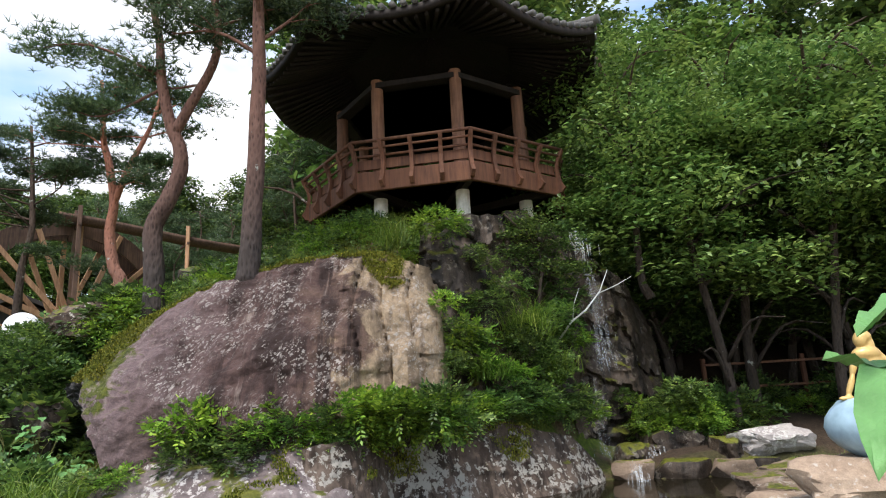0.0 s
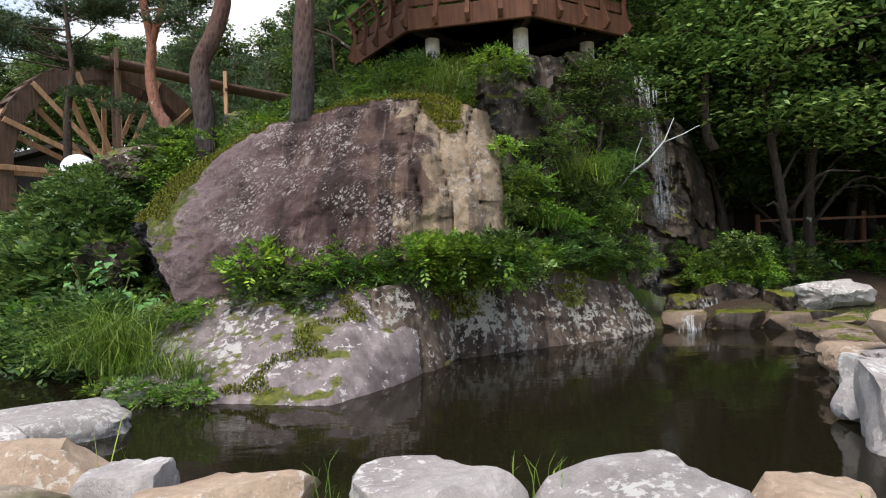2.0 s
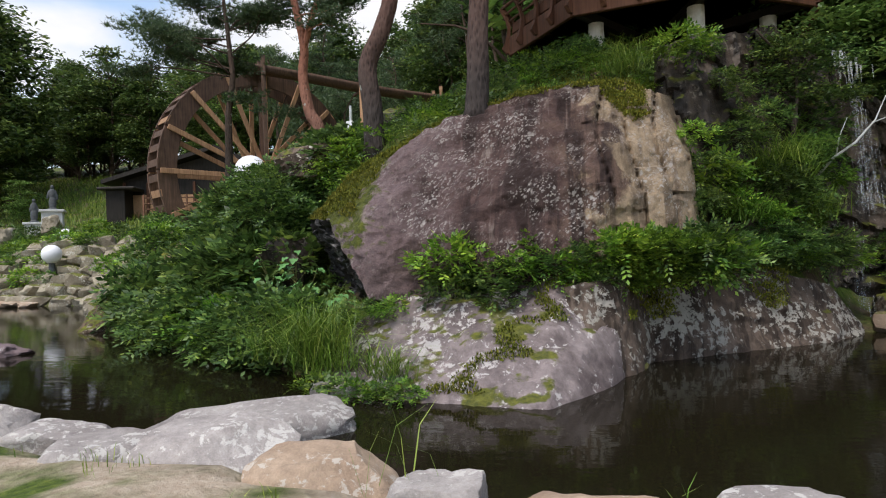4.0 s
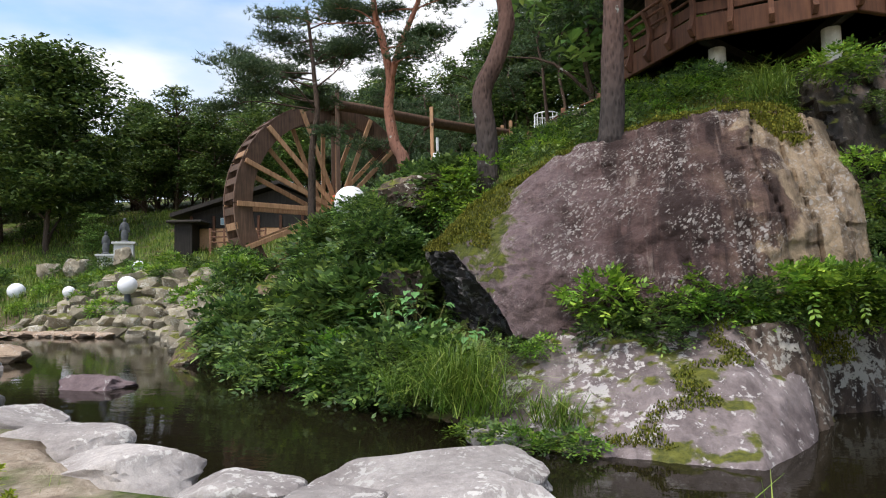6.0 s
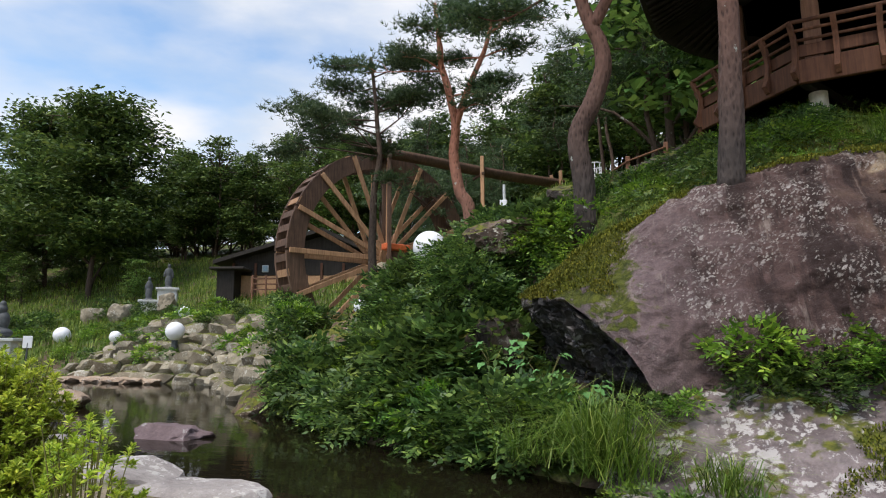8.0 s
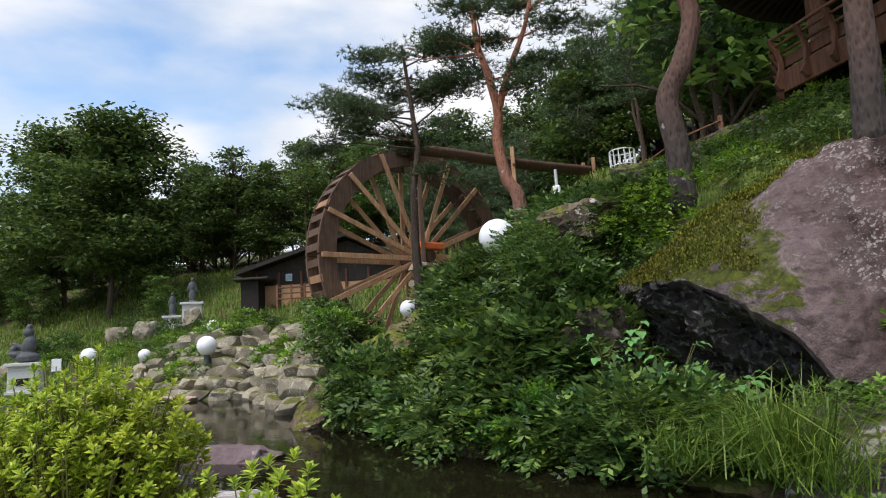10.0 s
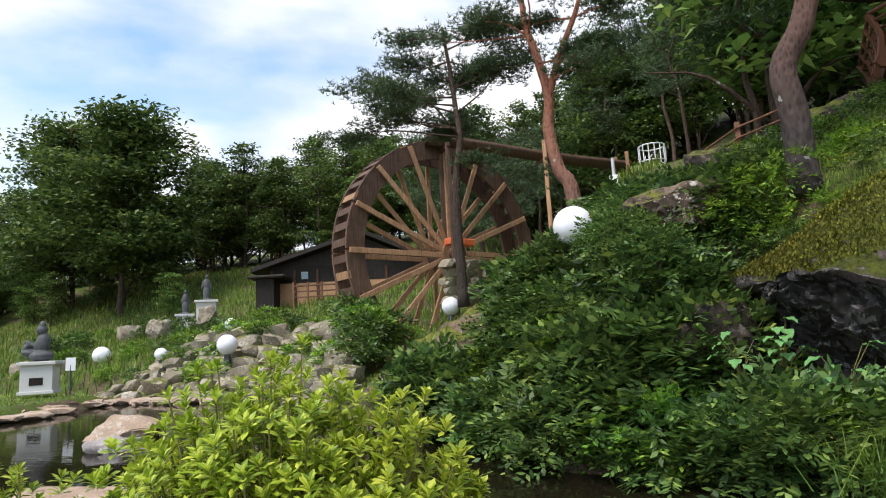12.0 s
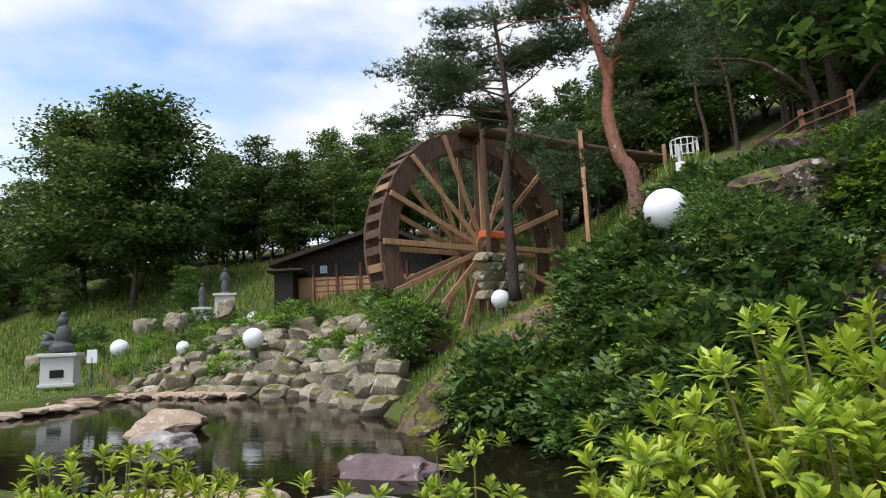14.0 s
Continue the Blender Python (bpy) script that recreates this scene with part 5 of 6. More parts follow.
stone(-7.95, 14.05, 4.02, (0.92, 0.6, 0.42), 155, MAT_LEDGE, "jutting flat grey slab above the bank", 4, (0, 3), detail=4, boxy=6, rough=0.3, facets=10)
stone(-5.2, 18.5, 6.0, (0.8, 0.6, 0.55), 156, MAT_CLIFF, "dark rounded boulder on the slope", 10)
stone(-4.2, 18.8, 6.4, (1.0, 0.7, 0.6), 157, MAT_CLIFF, "big grey boulder on the slope", -10)
stone(-6.9, 18.5, 5.75, (0.7, 0.5, 0.5), 158, MAT_CLIFF, "dark boulder on the slope", 30)
stone(-4.85, 8.1, 0.03, (0.2, 0.16, 0.14), 160, MAT_STONE, "small pale stone beside the boulder", 30)
stone(-5.15, 8.3, 0.05, (0.24, 0.2, 0.15), 161, MAT_STONE, "small pale stone beside the boulder", 70)
for i, (x, y, z) in enumerate(((-41.5, 29.5, 1.6), (-43, 36, 3.8), (-45, 30.5, 1.8), (-39.8, 35.5, 4.0), (-36.3, 36.0, 4.6))):
    stone(x, y, z, (0.9, 0.6, 0.75), 170 + i, MAT_STONE_WALL, "grey standing garden boulder", 30 * i, group="garden boulders")

stone(-7.75, 12.35, 1.75, (0.6, 0.5, 0.75), 163, MAT_CLIFF, "brown mossy rock in the hollow beside the overhang", 20)
# terraces of piled stones behind the pond
terrace = thing("stone_terrace", "piled terraces of rough pale boulders with plants between", "stone wall", at=(-27, 26, 0))
TERRACE_MESHES = [boulder_mesh("stone", (0.52, 0.4, 0.34), 200 + i, MAT_STONE_WALL, detail=2, facets=8, boxy=6.0, rough=0.22) for i in range(9)]
rnd = random.Random(9)
for tier in range(7):
    x = -35.0 + 0.5 * tier + rnd.uniform(0, 0.5)
    while x < -17.0 - 0.45 * tier:
        w = rnd.uniform(0.9, 1.7)
        shore = float(np.interp(x, FAR_X, FAR_Y))
        y = shore + 0.15 + 0.62 * tier + rnd.uniform(-0.12, 0.12)
        z = 0.15 + 0.47 * tier + rnd.uniform(-0.08, 0.08)
        ob = new("stone", rnd.choice(TERRACE_MESHES))
        ob.parent = terrace
        ob.matrix_basis = Matrix.Translation((x + 27, y - 26, z)) @ Euler((rnd.uniform(-0.15, 0.15), rnd.uniform(-0.15, 0.15), rnd.uniform(-0.3, 0.3) + math.pi * rnd.randrange(2))).to_matrix().to_4x4() @ Matrix.Diagonal((w, rnd.uniform(0.9, 1.3), rnd.uniform(0.95, 1.35), 1))
        x += w * rnd.uniform(0.82, 1.0)
# flat stones edging the far left shore
edging = thing("flat_stone_edging", "low flat orange-tan stones laid along the far shore", "stone edging", at=(-31, 20, 0))
FLAT_MESHES = [boulder_mesh("stone", (0.75, 0.5, 0.16), 230 + i, MAT_STONE_TAN, detail=2, facets=4) for i in range(4)]
for i in range(64):
    t = rnd.random()
    x, y = (-30.4 - 3.2 * max(0, t - 0.55) / 0.45, 12.5 + 13.6 * t) if i % 3 else (-33.5 + 7.0 * t, 26.2 - 1.1 * t)
    ob = new("stone", rnd.choice(FLAT_MESHES))
    ob.parent = edging
    d = rnd.uniform(0, 1.6) if i % 3 else 0
    ob.matrix_basis = pose(x + 31 - d, y - 20 + (-0.3 if i % 3 == 0 else 0), 0.10 + 0.13 * d, rnd.uniform(-4, 4), rnd.uniform(-4, 4), rnd.uniform(0, 360))

# ---- lamps, statues, garden things ----
GLOBES = [(-39.46, 30.67, 2.39, 0.50), (-27.85, 27.14, 2.45, 0.47), (-30.97, 31.36, 3.66, 0.33), (-32.94, 28.39, 2.22, 0.32), (-14.76, 21.43, 3.05, 0.29), (-9.89, 14.99, 4.01, 0.40)]
for x, y, z, r in GLOBES:
    g = thing("globe_lamp", "round frosted white garden globe lamp on a short foot", "garden lamp", "globe lamps", at=(x, y, z))
    b = bmesh.new()
    bmesh.ops.create_uvsphere(b, u_segments=32, v_segments=20, radius=r)
    part("globe", b, MAT_GLOBE, g, smooth=True)
    foot = max(0.25, z - r - float(land(np.array([x]), np.array([y]))[0]) + 0.15)
    b = bmesh.new()
    bmesh.ops.create_cone(b, cap_ends=True, segments=14, radius1=r * 0.42, radius2=r * 0.3, depth=foot, matrix=Matrix.Translation((0, 0, -r - foot / 2 + 0.05)))
    part("foot", b, MAT_BRONZE, g)


def figure_mesh(name, blobs, mat, voxel=0.035):
    """One plain sculpted shape from merged rounded masses (centre, radii)."""
    b = bmesh.new()
    for (x, y, z), (rx, ry, rz), turn in blobs:
        tmp = bmesh.new()
        bmesh.ops.create_icosphere(tmp, subdivisions=3, radius=1.0, matrix=pose(x, y, z, *turn) @ Matrix.Diagonal((rx, ry, rz, 1)))
        me = bpy.data.meshes.new("tmp")
        tmp.to_mesh(me)
        tmp.free()
        b.from_mesh(me)
        bpy.data.meshes.remove(me)
    me = bpy.data.meshes.new(name)
    b.to_mesh(me)
    b.free()
    me.materials.append(mat)
    ob = new(name, me)
    mod = ob.modifiers.new("merge", "REMESH")
    mod.mode, mod.voxel_size, mod.use_smooth_shade = "VOXEL", voxel, True
    return ob


SEATED = [((0, 0, 0.25), (0.55, 0.5, 0.28), (0, 0, 0)), ((0.05, 0, 0.8), (0.32, 0.28, 0.55), (0, 8, 0)), ((0.0, 0, 1.45), (0.24, 0.22, 0.25), (0, 0, 0)), ((0.02, 0, 1.68), (0.15, 0.16, 0.2), (0, 0, 0)),
          ((-0.35, 0.05, 0.75), (0.42, 0.16, 0.13), (0, 35, 0)), ((-0.45, 0, 0.4), (0.38, 0.36, 0.18), (0, 10, 0)), ((-0.62, 0.02, 0.62), (0.16, 0.25, 0.22), (0, 0, 0))]
STANDING = [((0, 0, 0.5), (0.24, 0.2, 0.55), (0, 0, 0)), ((0, 0, 1.1), (0.22, 0.17, 0.42), (0, 0, 0)), ((0, 0, 1.6), (0.12, 0.13, 0.16), (0, 0, 0)), ((0.24, 0, 1.05), (0.08, 0.09, 0.36), (0, -12, 0)), ((-0.24, 0, 1.1), (0.08, 0.09, 0.34), (0, 14, 0)), ((0, 0, 0.06), (0.34, 0.3, 0.09), (0, 0, 0))]


def pedestal(x, y, z0, z1, w, turn, figure, plaque=True):
    ped = thing("pedestal", "pale granite statue pedestal with a dark plaque", "pedestal", "statue pedestals", at=(x, y, z0))
    h = z1 - z0
    part("plinth", box((w * 1.12, w * 1.12, 0.14), pose(0, 0, 0.0, 0, 0, turn), 0.015), MAT_GRANITE, ped)
    shaft = part("shaft", box((w, w, h - 0.16), pose(0, 0, h / 2 - 0.02, 0, 0, turn), 0.015), MAT_GRANITE, ped)
    part("cap", box((w * 1.2, w * 1.2, 0.16), pose(0, 0, h - 0.08, 0, 0, turn), 0.02), MAT_GRANITE, ped)
    if plaque:
        part("plaque", box((w * 0.42, 0.03, h * 0.24), pose(0, 0, 0, 0, 0, turn) @ pose(0, -w / 2 - 0.012, h * 0.36), 0.005), MAT_ROOFDARK, shaft, "black plaque")
    st = figure_mesh("statue", figure, MAT_BRONZE)
    st.matrix_basis = pose(x, y, z1, 0, 0, turn)
    tagged(st, "dark grey bronze statue on a granite pedestal", "statue", "bronze statues")


pedestal(-36.0, 24.2, 0.75, 2.15, 1.3, 38, SEATED)
pedestal(-37.6, 37.3, 4.2, 5.75, 1.25, 38, STANDING, False)
pedestal(-40.9, 39.0, 4.1, 5.1, 1.1, 38, [((a * 0.8, b * 0.8, c), r, t) for (a, b, c), r, t in STANDING], False)
sign = thing("sign_post", "small white sign board on a dark post", "sign", at=(-34.6, 24.6, 0.4))
part("post", box((0.07, 0.07, 1.5), pose(0, 0, 0.75), 0.01), MAT_BRONZE, sign)
part("board", box((0.42, 0.06, 0.6), pose(0, 0, 1.55, 0, 0, 35), 0.01), MAT_GLOBE, sign)

pole = thing("meter_pole", "slim grey pole with a white meter box", "pole", at=(-9.37, 20.82, 4.3))
part("pole", round_post(Vector((0, 0, 0)), 0.05, 0, 2.6, 1.0, 10), MAT_METAL, pole)
part("meter_box", box((0.24, 0.16, 0.32), pose(0, -0.1, 1.9), 0.02), MAT_GLOBE, pole)
cage = thing("white_railing", "small round white metal railing on the hill", "railing", at=(-8.3, 43.0, 12.3))
for k in range(14):
    a = 2 * math.pi * k / 14
    part("bar", round_post(Vector((0.8 * math.cos(a), 0.8 * math.sin(a), 0)), 0.035, 0, 1.15, 1.0, 6), MAT_GLOBE, cage)
for z in (0.15, 1.15):
    pts = [(0.8 * math.cos(2 * math.pi * k / 20), 0.8 * math.sin(2 * math.pi * k / 20), z) for k in range(21)]
    tube("hoop", pts, [0.04] * 21, MAT_GLOBE, cage, 6)

fence = thing("hill_fence", "grey-brown wooden rail fence on the slope", "fence", at=(-4.2, 24.6, 7.6))
FP = [(0.0, 0.0, 0.0), (-1.35, 0.2, -0.35), (-2.7, 0.5, -1.05)]
for x, y, z in FP:
    part("post", beam((x, y, z - 0.6), (x, y, z + 1.35), 0.16, 0.16, 0.02), MAT_COLUMN, fence)
for (a, c) in zip(FP[:-1], FP[1:]):
    for h in (0.45, 0.8, 1.15):
        part("rail", beam(Vector(a) + Vector((0, -0.1, h)), Vector(c) + Vector((0, -0.1, h)), 0.09, 0.05, 0.01), MAT_COLUMN, fence)
rail = thing("wood_fence", "dark wooden rail fence among the trees", "fence", at=(8, 19.6, 1.2))
for k in range(4):
    part("post", beam((1.5 * k, -0.05 * k, -0.5), (1.5 * k, -0.05 * k, 1.4), 0.13, 0.13, 0.02), MAT_DARKWOOD, rail)
for k in range(3):
    for h in (0.5, 1.2):
        part("rail", beam((1.5 * k, -0.1 - 0.05 * k, h), (1.5 * k + 1.5, -0.15 - 0.05 * k, h), 0.16, 0.07, 0.01), MAT_COLUMN, rail)

# the gilded figure on its blue shell
shell = new("shell_basin", boulder_mesh("shell_basin", (0.72, 0.6, 0.43), 301, MAT_BLUE, rough=0.03, facets=0, boxy=2.0))
shell.matrix_basis = pose(5.2, 7.6, 1.26)
tagged(shell, "blue-grey painted shell on a boulder by the pond", "sculpture base")
mermaid = figure_mesh("statue", [((0.12, 0, 0.18), (0.3, 0.26, 0.2), (0, 0, 0)), ((0.1, 0, 0.48), (0.17, 0.14, 0.32), (0, 6, 0)), ((0.06, 0, 0.72), (0.23, 0.14, 0.13), (0, 0, 0)), ((0.0, 0, 0.95), (0.1, 0.11, 0.14), (0, 0, 0)), ((0.07, 0.03, 1.0), (0.13, 0.13, 0.12), (0, 0, 0)), ((0.13, 0.05, 0.86), (0.1, 0.12, 0.17), (0, 0, 0)), ((0.03, 0, 0.84), (0.06, 0.06, 0.1), (0, 0, 0)),
                                 ((-0.18, -0.02, 0.55), (0.055, 0.06, 0.22), (0, 18, 0)), ((-0.3, -0.04, 0.22), (0.05, 0.05, 0.24), (0, 22, 0)), ((-0.4, -0.06, 0.03), (0.13, 0.06, 0.04), (0, 0, 0)), ((0.34, -0.05, 0.5), (0.055, 0.06, 0.24), (0, -20, 0)), ((0.5, -0.1, 0.12), (0.4, 0.2, 0.16), (0, 12, 0))], MAT_GOLD, 0.022)
mermaid.matrix_basis = pose(5.02, 7.6, 1.56, 0, 0, -8) @ Matrix.Scale(0.72, 4)
tagged(mermaid, "gold painted seated figure statue on a blue shell", "statue")
stone(5.0, 7.55, 0.66, (0.95, 0.6, 0.36), 302, MAT_STONE_TAN, "orange stained boulder under the shell", 0)
stone(6.0, 7.2, 0.55, (0.5, 0.45, 0.4), 303, MAT_STONE, "pale boulder beside the shell", 0)

# ---- mill house ----
mill = thing("mill_house", "dark timber mill house with ochre plaster below", "house", at=(-36.0, 42.0, 5.0))
MX, MY = Vector((0.94, 0.34, 0)), Vector((-0.34, 0.94, 0))


def in_mill(x, y, z):
    return MX * x + MY * y + Vector((0, 0, z))


MROT = Matrix.Rotation(math.atan2(0.34, 0.94), 4, "Z")


def mill_box(name, x0, x1, y0, y1, z0, z1, mat, label="", bevel=0.02):
    m = Matrix.Translation(in_mill((x0 + x1) / 2, (y0 + y1) / 2, (z0 + z1) / 2)) @ MROT
    return part(name, box((x1 - x0, y1 - y0, z1 - z0), m, bevel), mat, mill, label)


mill_box("lower_wall", 0.3, 11.4, 0.0, 7.0, -0.6, 2.05, MAT_PLASTER, "ochre plastered lower wall")
mill_box("upper_wall", 0.25, 11.45, -0.05, 7.05, 2.06, 3.2, MAT_THATCH, "dark boarded upper wall")
v = [in_mill(x, y, z) for y in (-0.02, 7.02) for x, z in ((0.25, 3.2), (11.45, 3.2), (7.2, 5.2))]
mesh_object("gable_wall", v, [(0, 1, 2), (3, 5, 4), (0, 3, 4, 1), (1, 4, 5, 2), (2, 5, 3, 0)], MAT_THATCH, mill)
for x0, x1, z0, z1 in ((-1.0, 7.2, 2.85, 5.35), (12.6, 7.2, 2.85, 5.35)):
    b = bmesh.new()
    quad = [in_mill(x0, -1.1, z0), in_mill(x1, -1.1, z1), in_mill(x1, 8.0, z1), in_mill(x0, 8.0, z0)]
    lower = [b.verts.new(q) for q in quad]
    upper = [b.verts.new(q + Vector((0, 0, 0.3))) for q in quad]
    for f in (lower[::-1], upper, *[[lower[i], lower[(i + 1) % 4], upper[(i + 1) % 4], upper[i]] for i in range(4)]):
        b.faces.new(f)
    bmesh.ops.recalc_face_normals(b, faces=b.faces[:])
    part("roof_slope", b, MAT_THATCH, mill, "dark thatched roof slope")
for x in (0.3, 2.0, 3.7, 5.4, 7.1, 8.8, 11.3):
    mill_box("post", x - 0.1, x + 0.1, -0.16, -0.04, -0.6, 3.0, MAT_DARKWOOD)
win = mill_box("window", 2.5, 3.0, -0.14, -0.05, 2.3, 2.85, MAT_GREYBOX, "small pale window")
pane = part("pane", box((0.36, 0.02, 0.42), Matrix.Translation(in_mill(2.75, -0.155, 2.575)) @ MROT, 0.004), MAT_BLUE, win)
mill_box("porch_roof", -0.9, 1.7, -2.2, 0.0, 2.3, 2.5, MAT_THATCH, "low dark porch roof", 0.06)
mill_box("porch_wall", -0.4, 0.9, -1.8, -0.05, -0.6, 2.3, MAT_THATCH)
for z in (0.2, 0.6, 1.0):
    mill_box("fence_rail", 2.4, 6.5, -2.6, -2.5, z + 0.5, z + 0.6, MAT_COLUMN)
for x in (2.4, 3.4, 4.4, 5.4, 6.4):
    mill_box("fence_post", x, x + 0.12, -2.62, -2.48, -0.8, 1.8, MAT_COLUMN)
pier = thing("stone_pier", "mortared stone pier carrying the wheel's axle", "pier", at=HUB + WN * 0.95 + Vector((0, 0, -2.2)))
for i in range(5):
    for j in range(4):
        me = TERRACE_MESHES[(i * 3 + j) % 4]
        ob = new("stone", me)
        ob.parent = pier
        ob.matrix_basis = Matrix.Translation(WU * (0.62 * j - 0.9 + 0.2 * (i % 2)) + Vector((0, 0, 0.42 * i - 0.1))) @ pose(0, 0, 0, 0, 0, 56 + 20 * (j % 2)) @ Matrix.Diagonal((0.78, 1.1, 0.78, 1))

# ---- waterfall ----
def fall_material():
    m, n, l, p = material("falling_water")
    p.inputs["Base Color"].default_value = (0.88, 0.9, 0.92, 1)
    p.inputs["Roughness"].default_value = 0.25
    p.inputs["Alpha"].default_value = 0.22
    return m


MAT_FALL = fall_material()
fall = thing("waterfall", "thin white waterfall spilling down the wet cliff", "waterfall", at=(3.6, 15.1, 0.2))
rng = np.random.default_rng(71)


def strands(count, x0, x1, y, z0, z1, wid, lean=0.0):
    out = []
    for _ in range(count):
        t = rng.uniform(0, 1)
        x = x0 + (x1 - x0) * t
        a = z0 - rng.uniform(0, 1) ** 0.7 * (z0 - z1)
        ln = rng.uniform(0.06, 0.38)
        k = (z0 - a) / max(z0 - z1, 0.01)
        xx = x + lean * k + rng.normal(0, 0.03 + 0.10 * k)
        yy = y - 0.25 * k + rng.normal(0, 0.04)
        w = wid * rng.uniform(0.4, 1.2)
        out.append([(xx - w, yy, a), (xx + w, yy, a), (xx + w * 0.4 + 0.01, yy - 0.02, a - ln), (xx - w * 0.4 + 0.01, yy - 0.02, a - ln)])
    return np.array(out) - np.array([3.6, 15.1, 0.2])


for nm, arr in (("spout", strands(60, 3.3, 3.55, 15.0, 5.7, 5.2, 0.02, 0.15)), ("upper_fall", strands(300, 3.52, 3.70, 14.95, 5.3, 2.5, 0.006, 0.2)), ("side_fall", strands(36, 3.8, 3.92, 14.95, 4.6, 2.6, 0.004, 0.12)), ("lower_fall", strands(70, 3.45, 3.5, 14.6, 2.2, 0.5, 0.006, 0.02)), ("foam", strands(120, 3.9, 4.7, 14.45, 0.6, 0.25, 0.018, 0.1)), ("weir_spill", strands(60, 3.78, 3.9, 13.62, 0.42, 0.02, 0.012, 0.02))):
    ob = new(nm, quads_mesh(nm, arr, 4, MAT_FALL))
    ob.parent = fall
    tagged(ob, kind="stuff")

branch = thing("dead_branch", "pale bare dead branch beside the waterfall", "branch", at=(2.7, 14.0, 3.0))
tube("stem", [(0, 0.3, 0), (0.25, 0.1, 0.35), (0.6, 0, 0.6), (0.95, 0, 1.0), (1.2, 0.1, 1.5)], [0.03, 0.024, 0.02, 0.015, 0.007], MAT_GRANITE, branch, 7)
tube("twig", [(0.3, 0.1, 0.4), (0.35, 0.05, 0.75), (0.5, 0.05, 1.1)], [0.015, 0.011, 0.005], MAT_GRANITE, branch, 6)
tube("twig", [(0.9, 0, 0.95), (1.3, -0.05, 1.1), (1.7, 0, 1.3)], [0.012, 0.009, 0.004], MAT_GRANITE, branch, 6)

# ---- shrubs, grass and moss ----
def shrub_mesh(seed, size, sprays, leaf_len, leaf_wid, leaflets, mat, stalk=0.3):
    rng = np.random.default_rng(seed)
    p, d = ball_points(rng, sprays, (0, 0, size[2] * 0.55), (size[0], size[1], size[2] * 0.6), 0.45)
    bump = 1 + 0.38 * np.sin(5 * d[:, :1] + 3 * d[:, 1:2] + 4 * d[:, 2:3]) + rng.normal(0, 0.08, (sprays, 1))
    p = p * np.concatenate([bump, bump, np.ones_like(bump)], 1)
    keep = p[:, 2] > -0.1 * size[2]
    p, d = p[keep], d[keep]
    dirs = d * np.array([1, 1, 0.5]) + np.array([0, 0, 0.25]) + rng.normal(0, 0.3, d.shape)
    dirs /= np.linalg.norm(dirs, axis=1)[:, None]
    return quads_mesh("leaves", sprays_at(rng, p, dirs, stalk, leaflets, leaf_len, leaf_wid), 4, mat)


def shrub(name, seed, size, sprays, leaf_len, leaf_wid, leaflets, mat, label, group, stalk=0.3, woody=True):
    root = thing(name, label, "shrub", group)
    leaves = new("foliage", shrub_mesh(seed, size, sprays, leaf_len, leaf_wid, leaflets, mat, stalk))
    leaves.parent = root
    rnd = random.Random(seed)
    tv, tf = [], []
    for _ in range(6 if woody else 0):
        a = rnd.uniform(0, 6.28)
        e = Vector((math.cos(a) * size[0] * 0.6, math.sin(a) * size[1] * 0.6, size[2] * rnd.uniform(0.5, 0.9)))
        v, f = tube_arrays([(0, 0, -0.1), e * 0.5 + Vector((0, 0, 0.1)), e], [0.014, 0.01, 0.005], 5)
        off = len(tv)
        tv += v
        tf += [tuple(i + off for i in q) for q in f]
    if woody:
        tagged(mesh_object("stem", tv, tf, MAT_BARK_DARK, root), kind="stuff")
    return root


BANK = "shrubs of the overgrown bank"
SHRUBS = [
    shrub("shrub", 401, (0.85, 0.8, 1.0), 330, 0.115, 0.06, 4, MAT_SHRUB, "dense dark green shrub on the pond bank", BANK),
    shrub("shrub", 402, (0.75, 0.8, 0.8), 210, 0.13, 0.05, 7, MAT_SHRUB, "feathery dark green shrub on the pond bank", BANK),
    shrub("shrub", 403, (0.9, 0.9, 1.15), 300, 0.18, 0.09, 4, MAT_SHRUB, "broad leaved green shrub on the pond bank", BANK),
    shrub("shrub", 404, (0.8, 0.7, 0.8), 320, 0.11, 0.05, 4, MAT_FRESH, "light green shrub on the pond bank", BANK),
    shrub("shrub", 405, (0.6, 0.7, 0.55), 330, 0.10, 0.045, 4, MAT_FRESH, "low light green shrub on the pond bank", BANK),
]
FRESH = [
    shrub("leafy_shrub", 411, (0.5, 0.42, 0.5), 210, 0.10, 0.052, 4, MAT_FRESH, "bright yellow-green leafy shrub against the rock", "shrubs at the rock's foot", 0.2),
    shrub("leafy_shrub", 412, (0.42, 0.4, 0.42), 190, 0.085, 0.05, 4, MAT_FRESH, "bright green creeping shrub against the rock", "shrubs at the rock's foot", 0.18),
    shrub("leafy_shrub", 413, (0.45, 0.4, 0.45), 200, 0.09, 0.04, 5, MAT_SHRUB, "green fern-like shrub against the rock", "shrubs at the rock's foot", 0.22),
]


def scatter(kinds, spots, seed, lo=0.75, hi=1.25):
    rnd = random.Random(seed)
    for i, p in enumerate(spots):
        src = kinds[i] if i < len(kinds) else rnd.choice(kinds)
        s = rnd.uniform(lo, hi)
        m = Matrix.Translation(p) @ Matrix.Rotation(rnd.uniform(0, 6.28), 4, "Z") @ Matrix.Diagonal((s, s, s * rnd.uniform(0.85, 1.2), 1))
        if i < len(kinds):
            src.matrix_basis = m
        else:
            copy_thing(src, Matrix()).matrix_basis = m


